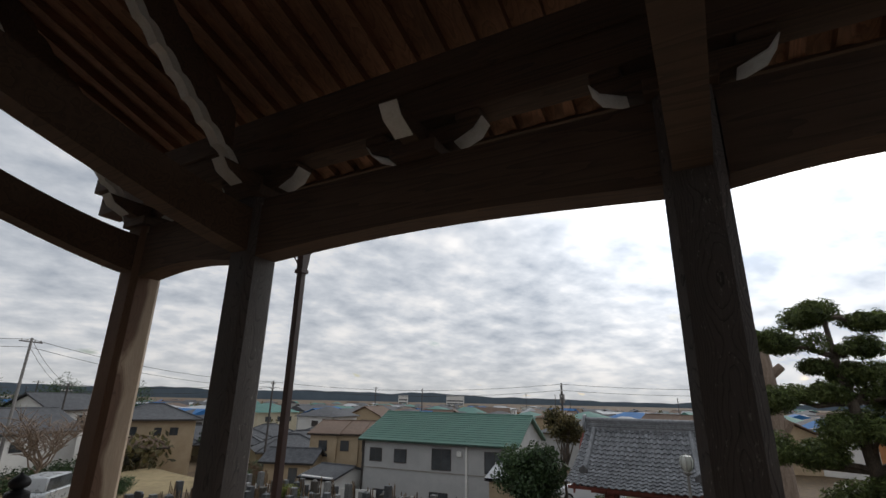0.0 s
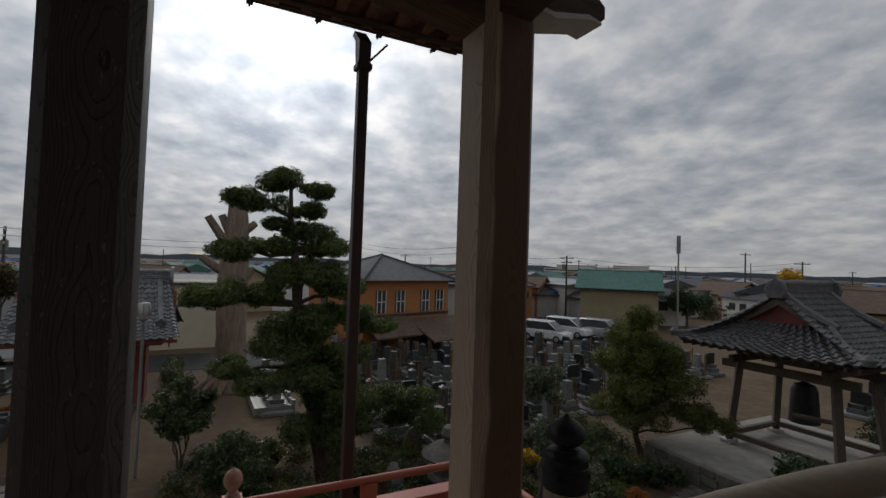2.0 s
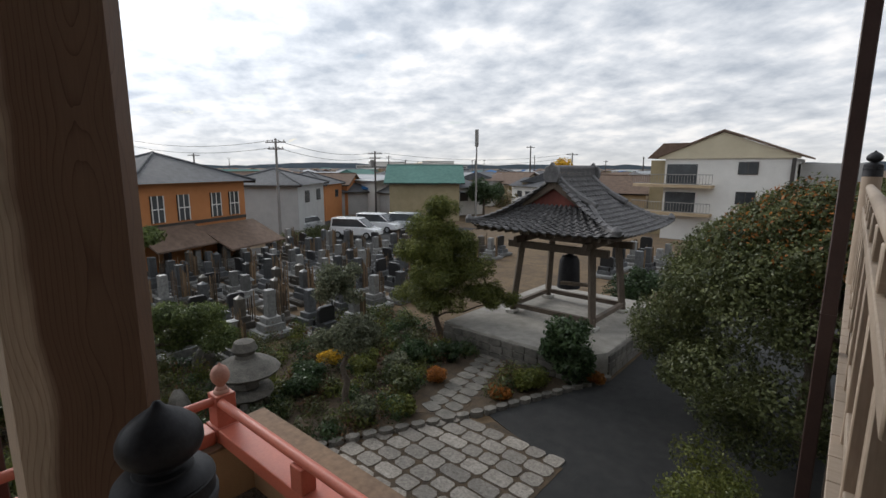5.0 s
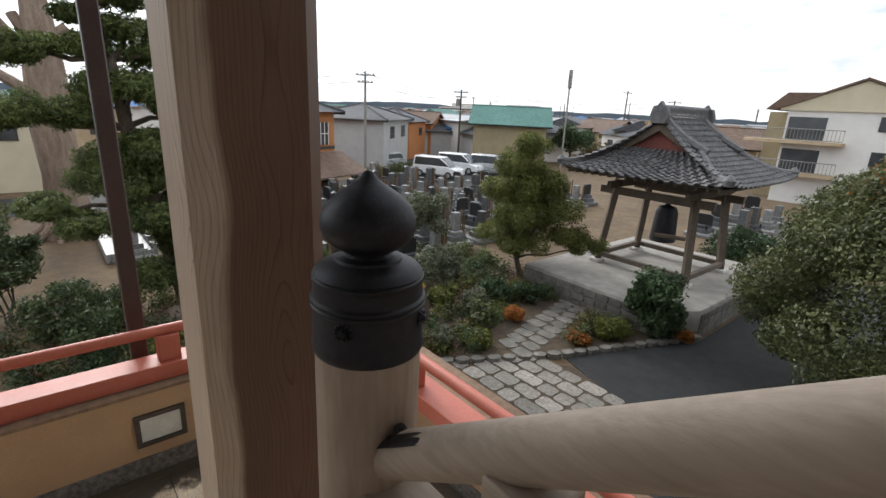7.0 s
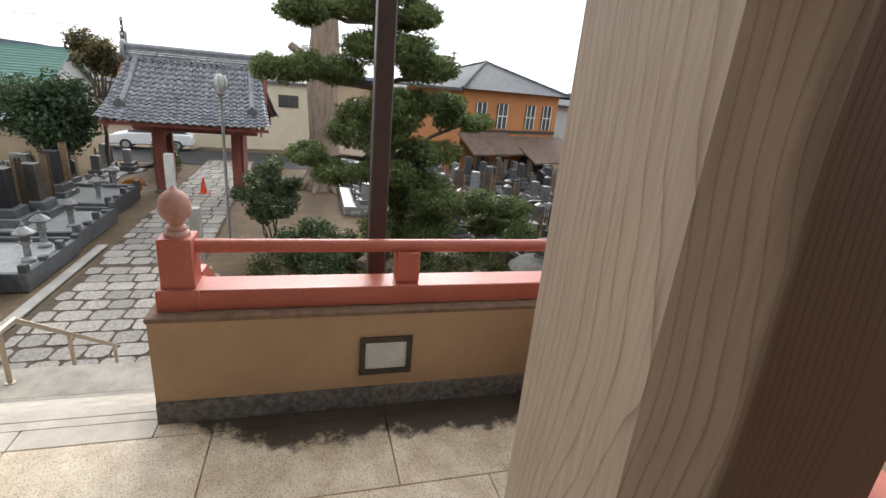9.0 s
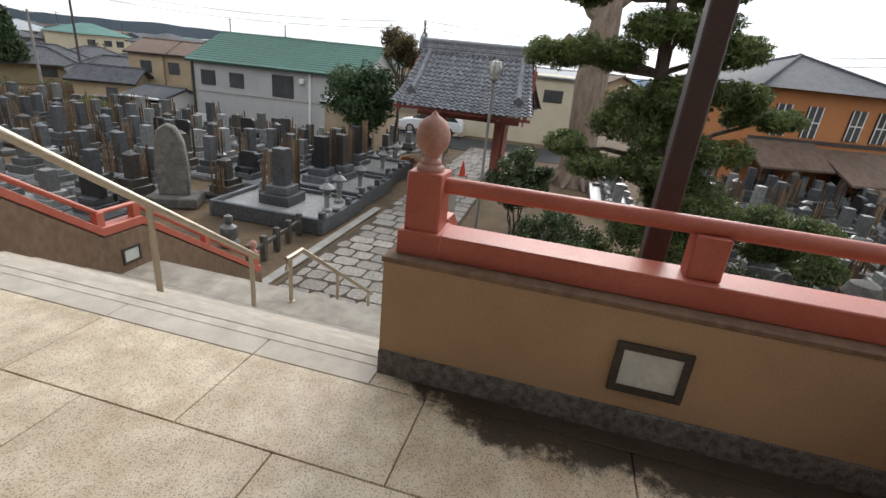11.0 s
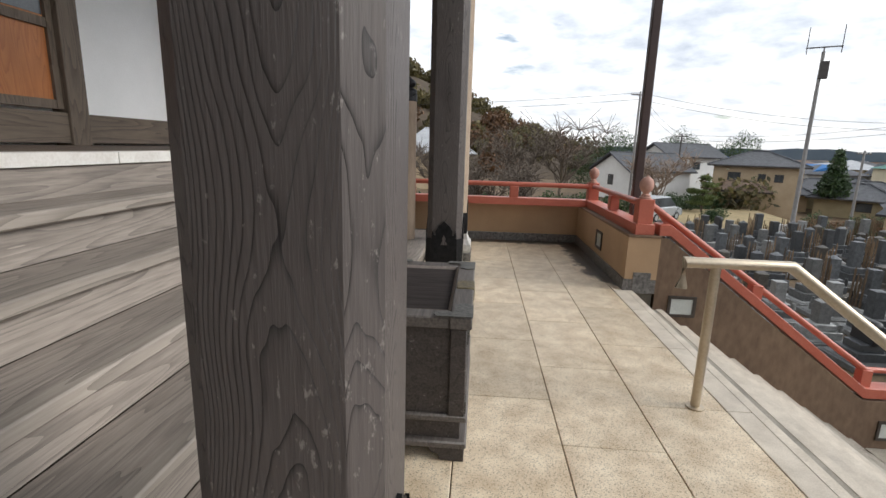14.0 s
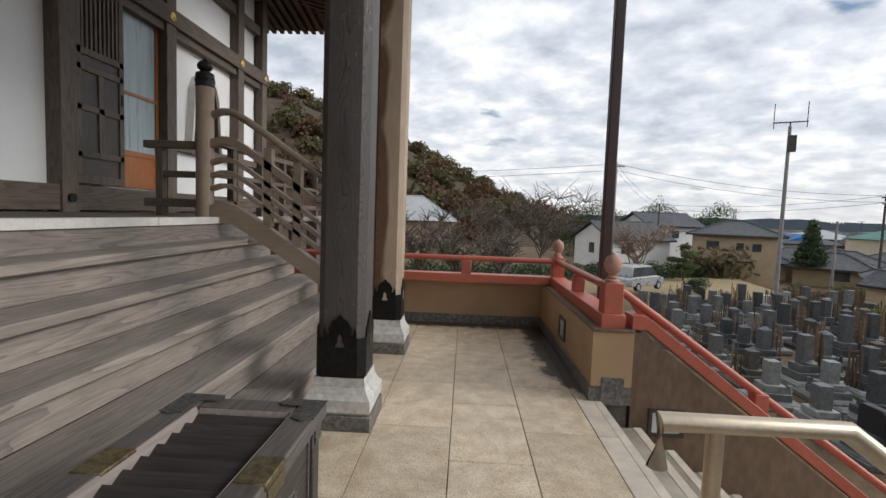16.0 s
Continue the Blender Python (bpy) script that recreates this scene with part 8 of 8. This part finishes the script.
def build_hill():
    vs, n = [], 40
    for i in range(n + 1):
        for j in range(n + 1):
            u, v = i / n, j / n
            x = -170 + 205 * u
            y = 85 + 190 * v
            ridge = np.interp(x, [-170, -75, -52, -35, -12, 6, 22, 35], [44, 41, 37, 30, 19, 9, 2, -3])
            prof = math.sin(math.pi * min(v * 1.25, 1.0)) ** 0.8
            vs.append((x, y, -5 + (ridge + 5) * prof + 1.6 * noise.noise((x * 0.05, y * 0.05, 3))))
    f = [(i * (n + 1) + j, (i + 1) * (n + 1) + j, (i + 1) * (n + 1) + j + 1, i * (n + 1) + j + 1) for i in range(n) for j in range(n)]
    structure("hill", MB().add(vs, f), SOIL_DARK, "wooded hillside in autumn colours", "hill")
    r2 = random.Random(12)
    bl, bl2 = [], []
    for _ in range(1300):
        x, y, z = vs[r2.randrange(len(vs))]
        if y > 215 or z < -3:
            continue
        s = r2.uniform(1.8, 3.4)
        (bl if r2.random() < 0.62 else bl2).append((x + r2.uniform(-2, 2), y + r2.uniform(-2, 2), z + s * 0.5, s, s, s * 0.9))
    tagged(part("hill_woods", leaf_mesh("hill_woods", bl, 120000, 0.6, LEAF_WOODS, 0.7), LEAF_WOODS), "mixed woodland covering the hill", "woodland", kind="stuff")
    tagged(part("hill_woods_russet", leaf_mesh("hill_woods_russet", bl2, 70000, 0.55, LEAF_BROWN, 0.7), LEAF_BROWN), "russet autumn trees on the hill", "woodland", kind="stuff")

    # a second wooded rise to the south
    vs = []
    for i in range(25):
        for j in range(13):
            x, y = -150 + 143 * i / 24, -190 + 95 * j / 12
            ridge = np.interp(x, [-150, -60, -30, -16, -7], [34, 27, 21, 12, -4])
            vs.append((x, y, -5 + (ridge + 5) * math.sin(math.pi * min(1.0, (12 - j) / 12 * 1.2)) ** 0.8 + 1.2 * noise.noise((x * 0.06, y * 0.06, 8))))
    structure("hill_south", MB().add(vs, [(i * 13 + j, (i + 1) * 13 + j, (i + 1) * 13 + j + 1, i * 13 + j + 1) for i in range(24) for j in range(12)]), SOIL_DARK, "wooded green hillside south of the temple", "hill")
    bl = []
    for _ in range(420):
        x, y, z = vs[r2.randrange(len(vs))]
        s = r2.uniform(2.0, 3.6)
        bl.append((x + r2.uniform(-3, 3), y + r2.uniform(-3, 3), z + s * 0.5, s, s, s * 0.9))
    tagged(part("hill_woods_green", leaf_mesh("hill_woods_green", bl, 60000, 0.6, LEAF_OLIVE, 0.7), LEAF_OLIVE), "olive green woodland on the southern hill", "woodland", kind="stuff")


build_hill()
hedge = [(x, np.interp(x, [-10, 5, 15, 28], [38, 40, 42.5, 50.5]) + 0.8 * math.sin(3 * x), G - 0.1 + 0.25 * math.sin(2.1 * x), 0.9, 0.9, 1.1) for x in np.arange(-10, 28, 0.7)] + [(x, 70, G + 3.5 + 1.5 * math.sin(x * 0.7), 2.6, 2.2, 3.2) for x in np.arange(16, 40, 2.2)]
tagged(part("hedge", leaf_mesh("hedge", hedge, 60000, 0.11, LEAF, 0.5), LEAF), "dark hedge and bamboo grove beyond the field", "hedge", kind="stuff")
brush = [(25.6 + 0.8 * k, 34.8 + 0.45 * k + 0.9 * math.sin(2.3 * k), land(25.6 + 0.8 * k, 34.8 + 0.45 * k) + 0.7, 1.1, 1.0, 1.2 + 0.4 * math.sin(1.7 * k)) for k in range(12)]
tagged(part("brushwood", leaf_mesh("brushwood", brush[::2], 14000, 0.07, LEAF_BROWN, 0.7, slim=0.3), LEAF_BROWN), "brown half-bare bushes past the graves", "bushes", kind="stuff")
tagged(part("brushwood", leaf_mesh("brushwood", brush[1::2], 16000, 0.07, LEAF, 0.6), LEAF), "dark evergreen bushes past the graves", "bushes", kind="stuff")
hedge2 = [(x, y, G + 0.55, 0.7, 0.7, 0.6) for x, y in [(31.0 + 0.35 * k, -22.5 - 0.9 * k) for k in range(9)]] + [(24.6 + 0.7 * k, 3.4 + 0.2 * k, G + 0.7, 0.55, 0.6, 0.7) for k in range(7)] + [(24.5 + 0.6 * k, -1.2, G + 0.45, 0.5, 0.5, 0.5) for k in range(6)]
tagged(part("clipped_hedge", leaf_mesh("clipped_hedge", hedge2, 16000, 0.06, LEAF_OLIVE, 0.6), LEAF_OLIVE), "clipped hedges by the gate and the car park", "hedge", kind="stuff")
leafy_tree("ginkgo", (26.0, -58.0, G), "bright yellow ginkgo behind the bell tower", 3.5, scatter(18, 1.4, 1.4, 2.0, 4.6, 0.9, 19), LEAF_YELLOW, 5000, 0.16, 0.18, 1, BARK, 50, "tree")
leafy_tree("cypress", (41, 55.5, G - 2), "dark pointed cypress above the roofs", 5.0, [(0, 0, 3.0 + 0.7 * k, 1.7 - 0.2 * k, 1.7 - 0.2 * k, 0.7) for k in range(7)], LEAF, 7000, 0.16, 0.16, 1, BARK, 51, "tree")
leafy_tree("cypress", (33.5, -52, G), "dark green tree beside the houses", 4.0, scatter(14, 1.8, 1.8, 1.6, 3.4, 1.0, 23), LEAF, 6000, 0.15, 0.16, 1, BARK, 52, "tree")
pad_tree("garden_pine", (21.3, 43.6, G - 0.5), "dark layered garden pine before the hedge", [(0, 0, 0), (0, 0, 1.4), (0, 0, 3.2)], [(0, 0, 3.2, 0.7, 0.7, 0.3), (0.3, 0, 2.6, 1.0, 1.0, 0.3), (-0.3, 0.2, 2.0, 1.2, 1.2, 0.32), (0.3, 0, 1.4, 1.3, 1.3, 0.32), (-0.2, 0, 0.9, 1.3, 1.3, 0.3)], PINE, BARK, 0.1, 8000, 0.09, 70)

# long low hills on the horizon, distance haze painted in as blue
hv, hf = [], []
steps = 160
for k in range(steps + 1):
    a = radians(-185 + 190 * k / steps)
    r = 1500
    hgt = 9 + 8 * noise.noise((k * 0.11, 0, 1)) + 6 * noise.noise((k * 0.5, 4, 1)) + 12 * max(0, math.cos((a + radians(40)) * 2.2))
    for z in (-30, hgt):
        hv.append((-math.sin(a) * r, math.cos(a) * r, z))
hf = [(2 * k, 2 * k + 2, 2 * k + 3, 2 * k + 1) for k in range(steps)]
structure("backdrop", MB().add(hv, hf), HILL_HAZE, "long low hills on the horizon, tinted blue for haze", "hills")
for k, (a, w, h) in enumerate(((-139, 40, 17), (-136.5, 30, 14), (-133, 46, 16), (-130.5, 24, 12), (-141.5, 20, 11), (-63, 22, 16), (-57, 12, 15))):
    r = 620
    fb = thing("distant_block", (-math.sin(radians(a)) * r, math.cos(radians(a)) * r, -8), "far pale apartment slab on the horizon", "building", "distant blocks", rz=radians(a))
    part("wall", MB().box(-w / 2, w / 2, -6, 6, 0, h), WALLS["white"], fb)
    part("roof", MB().box(-w / 2 - 0.5, w / 2 + 0.5, -6.5, 6.5, h, h + 0.8), ROOFS["pale"], fb)
    for z in range(3):
        part("window_band", MB().box(-w / 2 + 1, w / 2 - 1, -6.1, -6.0, 2.5 + z * 3.4, 3.9 + z * 3.4), GLASS, fb)


# ---- poles and wires ----
def pole(x, y, h, mat, arms=1, r=0.14, label="grey concrete utility pole with crossarms", z=None, face=0.0, extra=None):
    z = land(x, y) - 0.6 if z is None else z
    p = thing("utility_pole", (x, y, z), label, "utility pole", "utility poles", rz=face)
    part("shaft", MB().tube([(0, 0, 0), (0, 0, h)], [r, r * 0.65], 10), mat, p)
    for k in range(arms):
        zz = h - 0.35 - 0.55 * k
        part("crossarm", MB().box(-0.9 + 0.2 * k, 0.9 - 0.2 * k, -0.05, 0.05, zz, zz + 0.09), POLE_DARK, p)
        for q in (-0.75, -0.3, 0.3, 0.75):
            part("insulator", MB().lathe([(0.05, zz + 0.09), (0.06, zz + 0.16), (0.03, zz + 0.24)], q * (1 - 0.2 * k), 0, 0, 6), WALLS["white"], p)
    if extra == "antenna":
        part("antenna", MB().box(-0.8, 0.8, -0.03, 0.03, h + 0.2, h + 0.26).box(-0.78, -0.74, -0.02, 0.02, h - 0.1, h + 1.3).box(0.74, 0.78, -0.02, 0.02, h - 0.1, h + 1.3).tube([(0, 0, h - 0.2), (0, 0, h + 0.25)], 0.04, 6), POLE_DARK, p)
        part("speaker", MB().box(-0.05, 0.35, -0.15, 0.15, h - 1.4, h - 0.5), POLE_DARK, p, "", 0.02)
        part("meter_box", MB().box(-0.75, -0.15, -0.2, 0.2, 1.1, 1.7), WALLS["white"], p, "white equipment box", 0.02)
    if extra == "cell":
        part("antenna", MB().box(-0.22, 0.22, -0.1, 0.1, h - 1.9, h), POLE_GREY, p, "pale mobile antenna", 0.05)
    if extra == "can":
        part("transformer", MB().lathe([(0.26, h - 1.9), (0.26, h - 1.1), (0.1, h - 1.0)], 0.35, 0, 0, 12), POLE_GREY, p)
    return Vector((x, y, z + h))


pa = pole(34.85, -24.6, 9.0, POLE_GREY, 2, face=0.5)
pb = pole(43.5, -42.9, 8.6, POLE_DARK, 2, face=0.5, extra="can")
pc = pole(31.4, -47.5, 10.9, POLE_GREY, 0, 0.12, "slim grey mobile antenna mast", extra="cell")
pd = pole(47.0, 11.6, 10.2, POLE_DARK, 3, face=0.2, extra="can")
pe = pole(18.6, 26.2, 11.2, POLE_GREY, 0, 0.13, "tall grey pole with television antenna and equipment box", face=-0.5, extra="antenna")
pf = pole(38.5, 43.3, 10.5, POLE_DARK, 2, face=0.6)
pg = pole(15.0, 45.0, 11.5, POLE_GREY, 1, face=0.3)
ph = pole(26.0, 62.0, 9.5, POLE_DARK, 2, face=0.3)
pi = pole(33.0, -75.0, 9.0, POLE_DARK, 1, face=0.3)
pj = pole(20.0, -82.0, 9.5, POLE_DARK, 2, face=0.3)
pk = pole(36.5, 22.0 + 24.0, 8.0, POLE_GREY, 1, face=0.3)
pl = pole(60.0, -20.0, 10.0, POLE_DARK, 2, face=0.2)
rr = random.Random(31)
for k in range(26):
    a, r = radians(rr.uniform(-165, -20)), rr.uniform(85, 260)
    pole(-math.sin(a) * r, math.cos(a) * r, rr.uniform(9, 12), POLE_DARK, 1, 0.16, "distant dark utility pole above the roofs", G - 2, rr.uniform(0, 3))


def wire(a, b, sag, dz=0.0):
    pts = [Vector(a).lerp(Vector(b), k / 10) - Vector((0, 0, sag * 4 * (k / 10) * (1 - k / 10) + dz)) for k in range(11)]
    tagged(part("power_line", MB().tube(pts, 0.018, 4, False), POLE_DARK), "thin dark power line between poles", "power line", "power lines")


for dz in (0.1, 0.7):
    wire(pa, pb, 0.7, dz)
    wire(pb, (33, -75, pi.z), 1.0, dz)
    wire(pa, pl, 0.8, dz)
    wire(pd, pl, 0.8, dz)
    wire(pd, pf, 0.8, dz)
    wire(pf, ph, 0.6, dz)
    wire(pg, ph, 0.5, dz)
    wire(pg, (-40, 62, 7), 1.0, dz)
    wire(pf, pg, 0.7, dz)


# ---- parked cars ----
def car(x, y, rz, paint, van, label):
    c = thing("parked_car", (x, y, G + 0.014), label, "car", "parked cars", rz=radians(rz))
    h = 1.75 if van else 1.5
    L = 2.2
    body = [(-L, 0.35), (-L, 0.85), (-L + 0.1, 1.0), (L - 0.95, 1.0), (L - 0.1, 0.82), (L, 0.6), (L, 0.3)]
    part("body", MB().prism(body, "y", -0.84, 0.84), paint, c, "", 0.05)
    cab = [(-L + 0.08, 1.0), (-L + (0.2 if van else 0.55), h), (L - 1.7, h), (L - (0.75 if van else 0.95), 1.0)]
    part("cabin", MB().prism(cab, "y", -0.74, 0.74), paint, c, "", 0.05)
    win = [(p * 0.93 + 0.02, 1.04 + (q - 1.0) * 0.84) for p, q in cab]
    for a, b in ((-0.755, -0.74), (0.74, 0.755)):
        part("side_window", MB().prism(win, "y", a, b), GLASS, c, "dark side window")
    part("windscreen", MB().prism([(L - 1.66, h - 0.06), (L - 0.86 if van else L - 1.02, 1.05), (L - 0.72 if van else L - 0.9, 1.03), (L - 1.58, h - 0.05)], "y", -0.64, 0.64), GLASS, c, "dark windscreen")
    for wx in (-1.35, 1.35):
        for wy in (-0.78, 0.78):
            t = part("wheel", MB().tube([(wx, wy - 0.1, 0.31), (wx, wy + 0.1, 0.31)], 0.31, 16), RUBBER, c)
            part("rim", MB().tube([(wx, wy - 0.108, 0.31), (wx, wy + 0.108, 0.31)], 0.19, 12), CAR_SILVER, t)
    for wy in (-0.62, 0.62):
        part("headlight", MB().box(L - 0.12, L + 0.015, wy - 0.16, wy + 0.16, 0.66, 0.8), LAMP_GLASS, c, "", 0.02)
    part("number_plate", MB().box(L, L + 0.02, -0.17, 0.17, 0.42, 0.56), WALLS["white"], c)


car(31.0, -29.6, 205, CAR_WHITE, True, "white estate car parked beyond the graves")
car(32.6, -33.6, 200, CAR_WHITE, True, "white van parked beyond the graves")
car(30.6, -36.0, 200, CAR_SILVER, True, "silver people carrier with dark windows")
car(37.0, -28.0, 110, CAR_SILVER, False, "silver hatchback parked by the hedge")
car(33.0, 6.2, 95, CAR_WHITE, False, "white hatchback in the street behind the gate")
car(13.5, 33.5, 40, CAR_SILVER, True, "silver van parked past the field")
